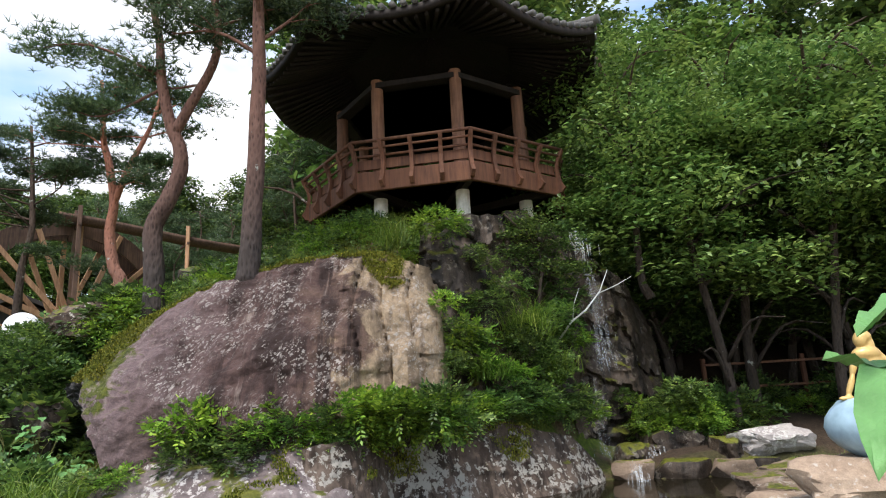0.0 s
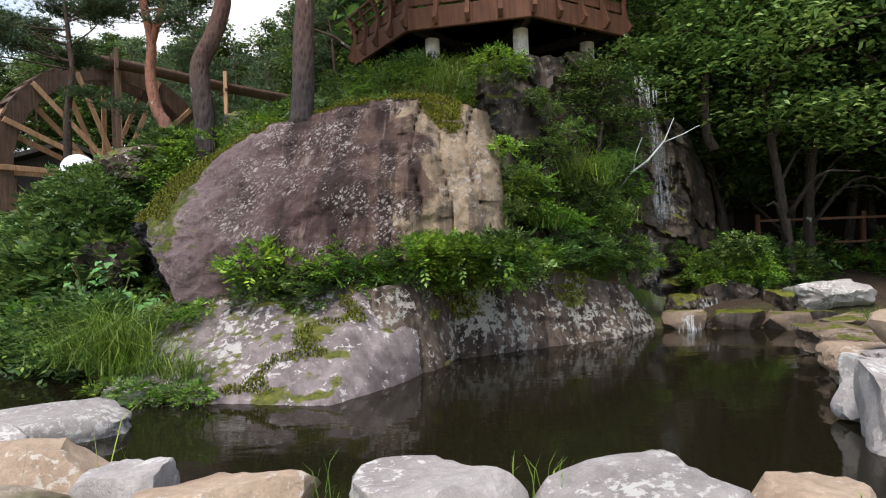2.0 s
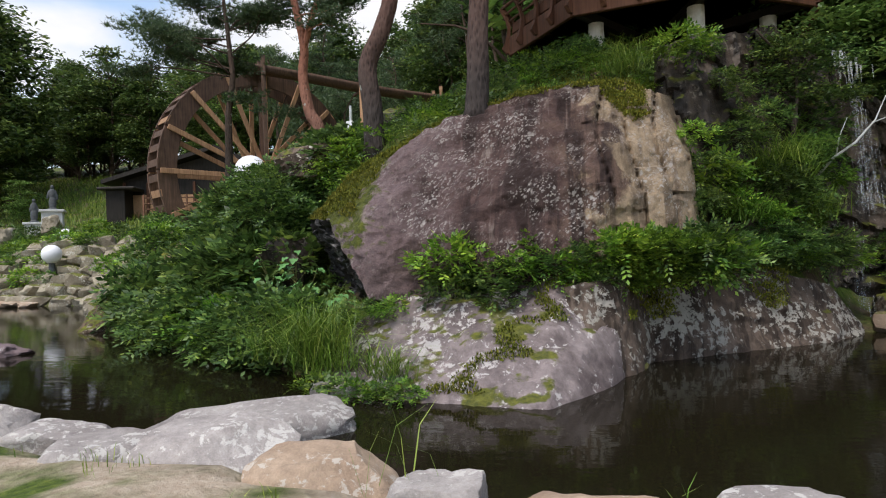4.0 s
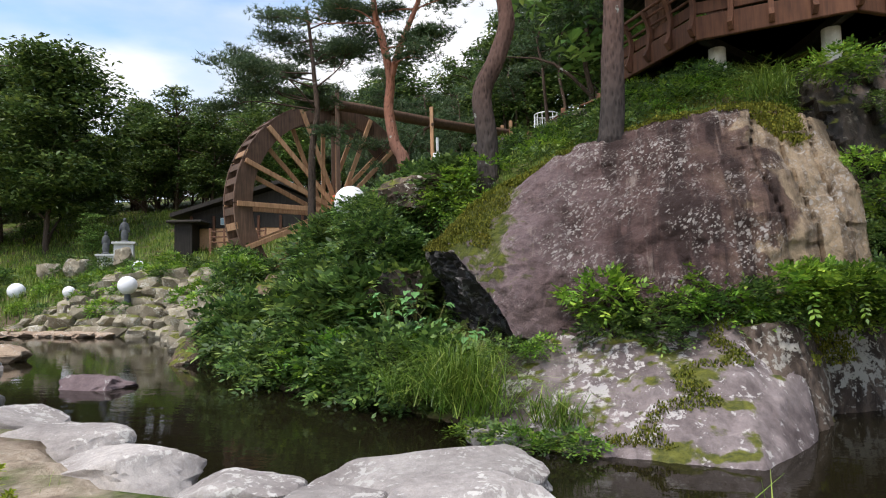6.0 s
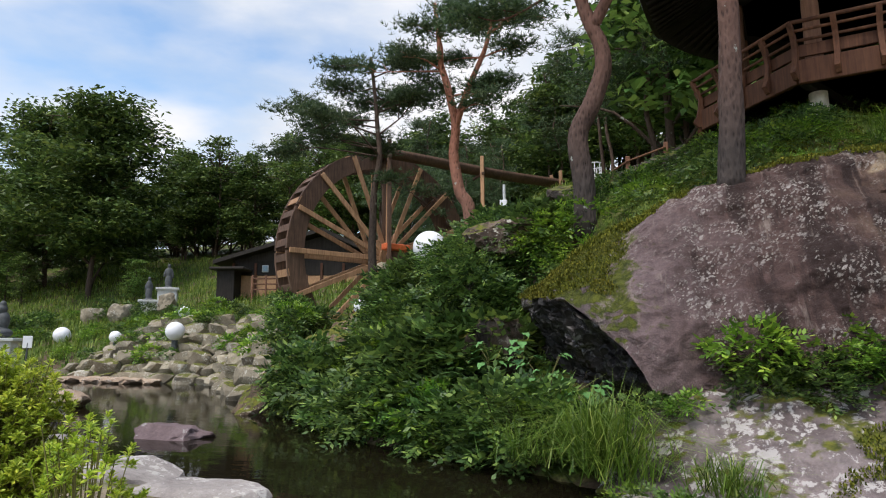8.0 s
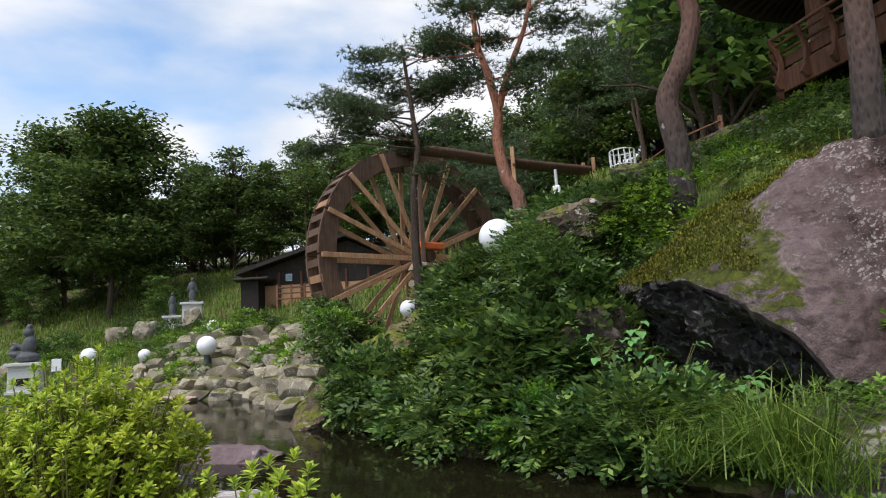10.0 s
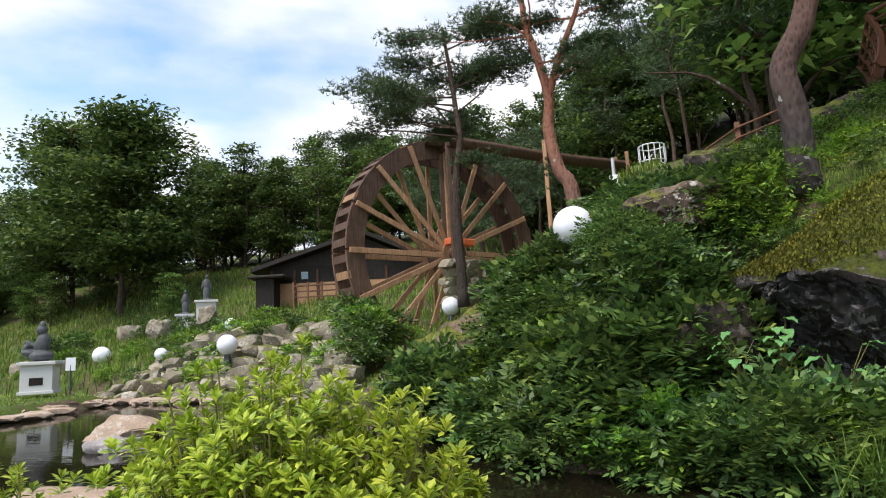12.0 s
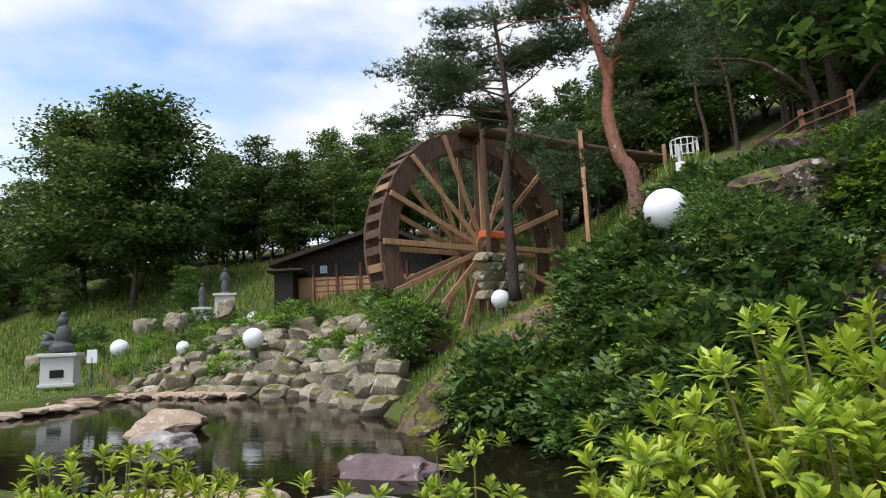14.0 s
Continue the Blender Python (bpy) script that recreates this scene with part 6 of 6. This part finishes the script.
rnd = random.Random(21)
spots = []
for i in range(120):  # the thicket between the slab, the outcrop and the water
    x = rnd.uniform(-11.6, -6.3)
    s = rnd.uniform(0.1, 3.9)
    y = float(np.interp(x, FAR_X, FAR_Y)) + s
    if x > -7.7 and s > 0.8 or x > -9.6 and s > 2.7:
        continue
    spots.append(at_land(x, y, -0.25))
for i in range(24):  # on the spur's flank
    x = rnd.uniform(-14.0, -11.2)
    spots.append(at_land(x, float(np.interp(x, FAR_X, FAR_Y)) + rnd.uniform(0.1, 1.3), -0.2))
for i in range(34):  # on the steep slope between the slab and the mossy shoulder
    x, y = rnd.uniform(-9.2, -6.6), rnd.uniform(12.5, 15.2)
    if x > -7.1 or y < 12.9:
        spots.append(at_land(x, y, -0.45))
for i in range(26):  # round the pines on the slope
    spots.append(at_land(rnd.uniform(-11.5, -7.3), rnd.uniform(15.2, 18.5), -0.35))
for i in range(60):  # garden plants behind the terraces and round the mill
    x, y = rnd.uniform(-48, -19), rnd.uniform(28.5, 40)
    if abs(x + 17.9) < 6 and y > 27 or (-38 < x < -24 and y > 34):
        continue
    spots.append(at_land(x, y, -0.1))
for i in range(28):  # under the trees beyond the weir
    spots.append(at_land(rnd.uniform(6.0, 17), rnd.uniform(16.2, 20.5), -0.3))
for i in range(10):  # above the terrace beside the wheel
    spots.append(Vector((rnd.uniform(-20.5, -17.6), rnd.uniform(24.0, 26.5), rnd.uniform(1.6, 2.6))))
scatter(SHRUBS, spots, 22, 0.55, 1.2)

for x, y, z, k in ((-8.85, 13.6, 3.0, 0.8), (-9.15, 13.9, 3.15, 0.7), (-8.45, 12.9, 2.5, 0.85)):  # below the slab, beside the globe lamp
    copy_thing(SHRUBS[0], Matrix()).matrix_basis = pose(x, y, z, 0, 0, 70 * x) @ Matrix.Scale(k, 4)

spots = []
for i in range(24):  # plants in the joints of the terraces
    x = rnd.uniform(-34, -18)
    d = rnd.uniform(0.8, 5.0)
    spots.append(Vector((x, float(np.interp(x, FAR_X, FAR_Y)) + d, 0.1 + 0.74 * d)))
TERRACE_PLANTS = [shrub("terrace_plant", 421, (0.6, 0.5, 0.5), 150, 0.15, 0.08, 3, MAT_SHRUB, "small green plant between the terrace stones", "terrace plants", 0.3, False), shrub("terrace_plant", 422, (0.6, 0.5, 0.4), 150, 0.15, 0.08, 3, MAT_FRESH, "light green plant between the terrace stones", "terrace plants", 0.3, False)]
scatter(TERRACE_PLANTS, spots, 24, 0.7, 1.2)

spots = []
for i in range(40):  # the green belt between outcrop and boulder
    t = 0.27 + 0.73 * ((i * 0.618) % 1.0)
    spots.append(Vector((-5.2 + 5.4 * t, 9.35 + 1.25 * t + rnd.uniform(-0.3, 0.3), 1.0 + 0.3 * t + rnd.uniform(-0.15, 0.35))))
for x, y in ((-7.45, 11.75), (-7.1, 11.45), (-6.75, 11.1), (-6.4, 10.75), (-6.05, 10.4), (-5.75, 10.0), (-5.5, 9.7), (-6.9, 10.9), (-6.2, 10.2)):  # in the hollow under the overhang
    spots.append(at_land(x, y, 0.25 if x < -6.3 else 0.1))
for i in range(6):
    spots.append(Vector((rnd.uniform(3.9, 6.0), rnd.uniform(15.3, 16.0), rnd.uniform(0.5, 1.4))))
scatter(FRESH, spots, 23, 0.45, 1.0)

CLIFF_FERNS = [
    shrub("cliff_fern", 415, (0.4, 0.3, 0.36), 130, 0.085, 0.034, 6, MAT_SHRUB, "dark green fern rooted in the wet cliff", "ferns on the cliff", 0.24, False),
    shrub("cliff_fern", 416, (0.36, 0.3, 0.3), 130, 0.075, 0.035, 5, MAT_FRESH, "light green fern rooted in the wet cliff", "ferns on the cliff", 0.2, False),
]
spots = []
for i in range(40):
    t, h = (i * 0.618) % 1.0, rnd.random() ** 2.2
    spots.append(Vector((0.0 + 3.2 * t, 11.35 + 2.7 * t + 1.25 * h + 0.15 * math.sin(9 * t), 1.25 + 4.3 * h * (1 - 0.15 * t))))
for i in range(16):
    spots.append(Vector((rnd.uniform(4.2, 6.2), rnd.uniform(14.9, 15.8), rnd.uniform(0.5, 1.6))))
scatter(CLIFF_FERNS, spots, 27, 0.5, 1.25)

WEEDS = [
    shrub("weed_clump", 431, (0.4, 0.4, 0.35), 120, 0.075, 0.03, 4, MAT_SHRUB, "low dark weeds on the slope", "weeds on the slope", 0.16, False),
    shrub("weed_clump", 432, (0.35, 0.4, 0.3), 110, 0.07, 0.03, 4, MAT_FRESH, "low light green weeds on the slope", "weeds on the slope", 0.16, False),
]
spots = [at_land(rnd.uniform(-9.8, 0.2), rnd.uniform(12.6, 18.5), -0.08) for i in range(90)]
spots = [p for p in spots if p.z > 3.2]
for i in range(30):  # on the steep mossy slope beside the shoulder
    p = at_land(rnd.uniform(-8.0, -5.9), rnd.uniform(12.5, 14.4), -0.06)
    if p.z > 2.4:
        spots.append(p)
scatter(WEEDS, spots, 25, 0.6, 1.5)
LOW_WEEDS = [
    shrub("low_weed", 435, (0.2, 0.2, 0.16), 60, 0.06, 0.026, 3, MAT_FRESH, "small green weed at the pale boulder's foot", "weeds by the boulder", 0.1, False),
    shrub("low_weed", 436, (0.18, 0.2, 0.14), 60, 0.05, 0.028, 3, MAT_SHRUB, "small dark weed at the pale boulder's foot", "weeds by the boulder", 0.09, False),
]
scatter(LOW_WEEDS, [Vector((-5.3 + 0.17 * i + rnd.uniform(-0.06, 0.06), 8.15 - 0.05 * i + rnd.uniform(-0.08, 0.08), 0.05)) for i in range(9)] + [Vector((rnd.uniform(-5.2, -4.4), rnd.uniform(9.35, 9.65), rnd.uniform(0.8, 0.95))) for i in range(6)], 26, 0.7, 1.3)


def blades(rng, centres, height, width, lean=0.35):
    """Bent grass blades of two joined pieces each."""
    k = len(centres)
    a = rng.uniform(0, 2 * np.pi, k)
    out = np.stack([np.cos(a), np.sin(a), np.zeros(k)], 1)
    side = np.stack([-np.sin(a), np.cos(a), np.zeros(k)], 1) * width * rng.uniform(0.6, 1.2, (k, 1))
    h = height * rng.uniform(0.5, 1.2, (k, 1))
    up = np.array([0, 0, 1.0])
    l = lean * rng.uniform(0.2, 1.5, (k, 1))
    mid = centres + up * h * 0.62 + out * h * l * 0.45
    tip = centres + up * h * (1.0 - 0.35 * l) + out * h * l * 1.3
    return np.concatenate([np.stack([centres - side, centres + side, mid + side * 0.7, mid - side * 0.7], 1), np.stack([mid - side * 0.7, mid + side * 0.7, tip + side * 0.1, tip - side * 0.1], 1)])


def grass_patch(name, centres, height, width, mat, label, seed, lean=0.35):
    rng = np.random.default_rng(seed)
    ob = new(name, quads_mesh(name, blades(rng, np.asarray(centres), height, width, lean), 4, mat))
    return tagged(ob, label, "grass", kind="stuff")


def land_points(rng, count, x0, x1, y0, y1, keep=None, lift=-0.02):
    x, y = rng.uniform(x0, x1, count), rng.uniform(y0, y1, count)
    m = pond_distance(x, y) > 0.35
    if keep is not None:
        m &= keep(x, y)
    x, y = x[m], y[m]
    return np.stack([x, y, land(x, y) + lift], 1)


rng = np.random.default_rng(500)
grass_patch("slope_grass", land_points(rng, 42000, -9.5, 1.5, 11.7, 17.5), 0.10, 0.007, MAT_GRASS, "short bright grass on the slope above the rock", 501)
grass_patch("slope_grass", land_points(rng, 1300, -9.5, 1.0, 12.4, 17.5), 0.3, 0.008, MAT_GRASS, "tall grass stems on the slope above the rock", 502)
grass_patch("meadow_grass", land_points(rng, 36000, -64, -8, 27, 56), 0.55, 0.03, MAT_GRASS, "tall meadow grass on the hillside", 503)
clump = lambda x, y: np.sin(2.3 * x + 1.0) * np.cos(2.9 * y) + 0.5 * np.sin(5 * x) > 0.55
grass_patch("bank_grass", land_points(rng, 9000, -13, 2.5, 2.2, 5.6, clump), 0.13, 0.004, MAT_GRASS, "tufts of grass on the sandy bank", 504)
grass_patch("lawn", land_points(rng, 16000, 3.2, 9, 4.0, 13.0), 0.1, 0.005, MAT_GRASS, "lush green lawn beside the pond", 505)
grass_patch("lawn", land_points(rng, 9000, -48, -31.5, 14, 27), 0.16, 0.02, MAT_GRASS, "short grass on the far bank", 506)
for i, (x, y, z, n, h) in enumerate(((-5.6, 9.0, 0.35, 430, 1.0), (-5.3, 8.8, 0.2, 150, 0.75), (-4.3, 8.2, 0.25, 160, 0.5), (1.75, 13.2, 3.0, 420, 0.85), (0.9, 12.4, 2.2, 200, 0.6), (2.5, 13.6, 2.2, 200, 0.6), (-0.9, 13.0, 5.1, 220, 0.6), (-2.98, 4.12, 0.4, 8, 0.5), (-0.2, 3.72, 0.4, 14, 0.3), (-1.35, 3.7, 0.4, 8, 0.25), (-6.6, 9.4, 0.3, 110, 0.7))):
    c = np.array([x, y, z]) + rng.normal(0, 1, (n, 3)) * np.array([0.22, 0.16, 0.06]) * min(1.0, h + 0.2)
    tuft = new("grass_tuft", quads_mesh("grass_tuft", blades(rng, c, h, 0.008 if n > 20 else 0.005, 1.15 if n > 20 else 0.45), 4, MAT_TUFT))
    tagged(tuft, "arching tuft of long green grass", "grass tuft", "grass tufts", kind="stuff")


def moss_sheet(name, count, spot, seed, label):
    """Short dense moss: many tiny blades over a surface."""
    rng = np.random.default_rng(seed)
    ob = new(name, quads_mesh(name, blades(rng, spot(rng, count), 0.045, 0.012, 0.5), 4, MAT_MOSS))
    return tagged(ob, label, "moss", kind="stuff")


def over_mesh(ob, keep, seed):
    me = ob.data
    co = np.empty(len(me.vertices) * 3, np.float32)
    me.vertices.foreach_get("co", co)
    nor = np.empty(len(me.vertices) * 3, np.float32)
    me.vertices.foreach_get("normal", nor)
    co, nor = co.reshape(-1, 3), nor.reshape(-1, 3)
    k = keep(co[:, 0], co[:, 1], co[:, 2]) & (nor[:, 2] > 0.12) & (nor[:, 1] < 0.7)
    return co[k]


def on_rock(ob, keep, spread):
    def spot(rng, count):
        base = over_mesh(ob, keep, 0)
        pick = base[rng.integers(0, len(base), count)]
        return pick + rng.normal(0, spread, (count, 3)) * np.array([1, 1, 0.35])
    return spot


wavy = lambda x, y: 0.25 * np.sin(3.1 * x + 1) + 0.2 * np.sin(5.7 * y + 2 * x)
moss_sheet("moss_cushion", 9000, on_rock(big_rock, lambda x, y, z: (x < -5.35 + wavy(x, z)) & (z > 2.45 + 0.5 * wavy(z, x)), 0.035), 701, "olive green moss on the rock's shoulder")
moss_sheet("moss_cushion", 16000, on_rock(big_rock, lambda x, y, z: (y > 11.95 + 0.4 * wavy(x, x)) & (x > -6.2) & (x < -0.7), 0.05), 702, "yellow-green moss along the rock's crest")
moss_sheet("moss_cushion", 3500, on_rock(front_boulder, lambda x, y, z: (np.abs(x + 3.0 - 0.7 * (y - 8.5) + 0.8 * wavy(3 * y, x)) < 0.16) & (z > 0.1), 0.03), 703, "olive moss in the seams of the pale boulder")
moss_sheet("moss_cushion", 6000, on_rock(ledge, lambda x, y, z: (z > 1.0 + wavy(x, y)) & (x > -1.2), 0.05), 704, "dark olive moss on the ledge")
crest = land_points(np.random.default_rng(705), 30000, -6.6, 0.6, 11.8, 15.2, lambda x, y: np.sin(1.9 * x + 0.7 * y) + np.sin(2.7 * y + 1) + 0.6 * np.sin(4.3 * x) > -0.2, 0.0)
moss_sheet("moss_cushion", len(crest), lambda r, c: crest, 706, "yellow-green moss carpet on the slope above the rock")
grass_patch("slope_grass", land_points(rng, 14000, -18, -8.5, 14.5, 26), 0.3, 0.012, MAT_GRASS, "light green grass on the slope below the wheel", 507)

# ---- azaleas beside the path ----
def rosette_leaves(rng, base, axis, count, length, width):
    """Whorls of folded lance-shaped leaves at each twig end: six corners a leaf."""
    k = len(base)
    out = []
    ref = np.array([0.3, 0.5, 0.2])
    u = np.cross(axis, ref)
    u /= np.linalg.norm(u, axis=1)[:, None]
    w = np.cross(axis, u)
    for i in range(count):
        a = 2.4 * i + rng.normal(0, 0.3, (k, 1))
        rise = 0.15 + 0.85 * i / count
        d = (u * np.cos(a) + w * np.sin(a)) * (1.15 - 0.8 * rise) + axis * rise
        d /= np.linalg.norm(d, axis=1)[:, None]
        s = np.cross(d, axis)
        s /= np.linalg.norm(s, axis=1)[:, None] + 1e-6
        n = np.cross(s, d)
        L = length * rng.uniform(0.75, 1.15, (k, 1)) * (1.1 - 0.45 * rise)
        W = width * rng.uniform(0.85, 1.15, (k, 1))
        b = base - axis * length * 0.6 * (1 - rise)
        bend = n * L * -0.12
        left = np.stack([b, b + d * L * 0.35 + s * W * 0.36 + n * W * 0.14, b + d * L * 0.7 + s * W * 0.42 + n * W * 0.14 + bend * 0.5, b + d * L + bend, b + d * L * 0.55], 1)
        right = np.stack([b, b + d * L * 0.55, b + d * L + bend, b + d * L * 0.7 - s * W * 0.42 + n * W * 0.14 + bend * 0.5, b + d * L * 0.35 - s * W * 0.36 + n * W * 0.14], 1)
        out += [left, right]
    return np.concatenate(out)


def azalea(x, y, top, rx, ry, twigs, seed, label):
    rng = np.random.default_rng(seed)
    g = at_land(x, y)
    h = top - g.z
    root = thing("azalea_bush", label, "bush", "azaleas beside the path", at=g)
    d = rng.normal(size=(twigs, 3))
    d[:, 2] = np.abs(d[:, 2]) * 0.9 + 0.1
    d /= np.linalg.norm(d, axis=1)[:, None]
    r = rng.uniform(0.62, 1.0, (twigs, 1))
    p = d * r * np.array([rx, ry, h * 0.78]) + np.array([0, 0, h * 0.12])
    p[:, 2] += rng.uniform(0, 0.18, twigs) * h * (d[:, 2] > 0.5)
    ax = d * np.array([0.5, 0.5, 0.4]) + np.array([0, 0, 0.75]) + rng.normal(0, 0.14, d.shape)
    ax /= np.linalg.norm(ax, axis=1)[:, None]
    leaves = new("foliage", quads_mesh("foliage", rosette_leaves(rng, p, ax, 13, 0.06, 0.024), 5, MAT_AZALEA))
    leaves.parent = root
    tv, tf = [], []
    for i in range(0, twigs, 2):
        e = Vector(p[i])
        s = Vector((e.x * 0.25, e.y * 0.25, 0.02))
        v, f = tube_arrays([s, s.lerp(e, 0.55) + Vector((0, 0, -0.04)), e], [0.008, 0.005, 0.003], 4)
        off = len(tv)
        tv += v
        tf += [tuple(j + off for j in q) for q in f]
    mesh_object("stem", tv, tf, MAT_TWIG, root)


azalea(-9.55, 4.4, 1.76, 0.88, 0.55, 2000, 601, "bright yellow-green azalea bush beside the path")
azalea(-8.05, 3.95, 1.42, 0.42, 0.38, 130, 602, "small bright green azalea beside the path")
azalea(-11.7, 4.6, 1.46, 0.85, 0.5, 700, 603, "low spreading bright green azalea by the pond")
azalea(-11.0, 4.7, 1.40, 0.3, 0.3, 60, 604, "young bright green azalea with upright shoots")
azalea(-10.65, 5.05, 1.5, 0.28, 0.28, 60, 605, "young bright green azalea with upright shoots")
azalea(-7.1, 3.6, 1.0, 0.3, 0.3, 60, 606, "small low green azalea beside the path")


# ---- big-leaved plant at the walk's start ----
def broad_leaf(name, base, tip, width, droop, mat, parent):
    base, tip = Vector(base), Vector(tip)
    d = tip - base
    s = d.cross(Vector((0, 0, 1))).normalized()
    n = s.cross(d).normalized()
    v, f = [], []
    for i in range(9):
        t = i / 8
        w = width * (math.sin(math.pi * min(1.0, 0.06 + 0.94 * t) ** 0.8) ** 0.8)
        c = base + d * t - Vector((0, 0, droop * t * t))
        for k in (-1, -0.5, 0, 0.5, 1):
            v.append(c + s * (w * k) + n * (0.22 * w * abs(k) + 0.012 * math.sin(14 * t + 3 * k)))
    for i in range(8):
        for k in range(4):
            f.append((i * 5 + k, i * 5 + k + 1, i * 5 + k + 6, i * 5 + k + 5))
    ob = mesh_object(name, v, f, mat, parent, smooth=True)
    return ob


MAT_BROAD = plain_material("broad_leaf", (0.12, 0.27, 0.085), 0.45, spread=0.25, scale=9.0, bump=0.3)
tall = thing("broadleaf_plant", "tall plant with large drooping green leaves", "plant", at=(1.14, 1.28, 0.5))
tube("stem", [(0.12, 0.0, -0.1), (0.1, 0.0, 0.6), (0.02, 0.02, 1.1), (0.0, 0.0, 1.6)], [0.014, 0.012, 0.01, 0.006], MAT_FRESH, tall, 7)
for a, c, w, dr in (((-0.12, 0.02, 1.36), (-0.38, -0.1, 1.32), 0.10, 0.16), ((-0.06, 0.05, 1.5), (-0.30, 0.0, 1.47), 0.06, 0.05), ((-0.1, -0.02, 1.28), (-0.05, -0.25, 1.2), 0.08, 0.1), ((0.0, 0, 1.5), (0.25, 0.0, 1.55), 0.07, 0.1), ((-0.14, 0.05, 1.3), (-0.30, 0.12, 1.40), 0.05, 0.02)):
    broad_leaf("leaf", a, c, w, dr, MAT_BROAD, tall)

# ---- big-leaved weeds under the overhang ----
def heart_plant(x, y, z, leaves, reach, seed):
    rnd = random.Random(seed)
    root = thing("heart_leaved_weed", "dark weed with broad heart-shaped leaves under the rock", "weed", "weeds under the overhang", at=(x, y, z))
    for i in range(leaves):
        a = rnd.uniform(math.pi * 0.9, math.pi * 2.1)
        h = rnd.uniform(0.1, reach)
        r = rnd.uniform(0.08, 0.3)
        c = Vector((r * math.cos(a), r * math.sin(a), h))
        e = c + Vector((math.cos(a), math.sin(a), rnd.uniform(-0.3, 0.15))) * rnd.uniform(0.13, 0.22)
        tube("stalk", [(0, 0, -0.15), (c.x * 0.4, c.y * 0.4, h * 0.6), tuple(c)], [0.007, 0.005, 0.003], MAT_TWIG, root, 5)
        broad_leaf("leaf", c, e, rnd.uniform(0.055, 0.085), 0.05, MAT_BROAD, root)


for i, (x, y, z, k, reach) in enumerate(((-7.0, 11.35, 1.2, 13, 0.75), (-6.5, 10.75, 0.9, 12, 0.7), (-5.9, 10.4, 0.75, 9, 0.5), (-7.5, 11.3, 1.2, 8, 0.6))):
    heart_plant(x, y, z, k, reach, 800 + i)
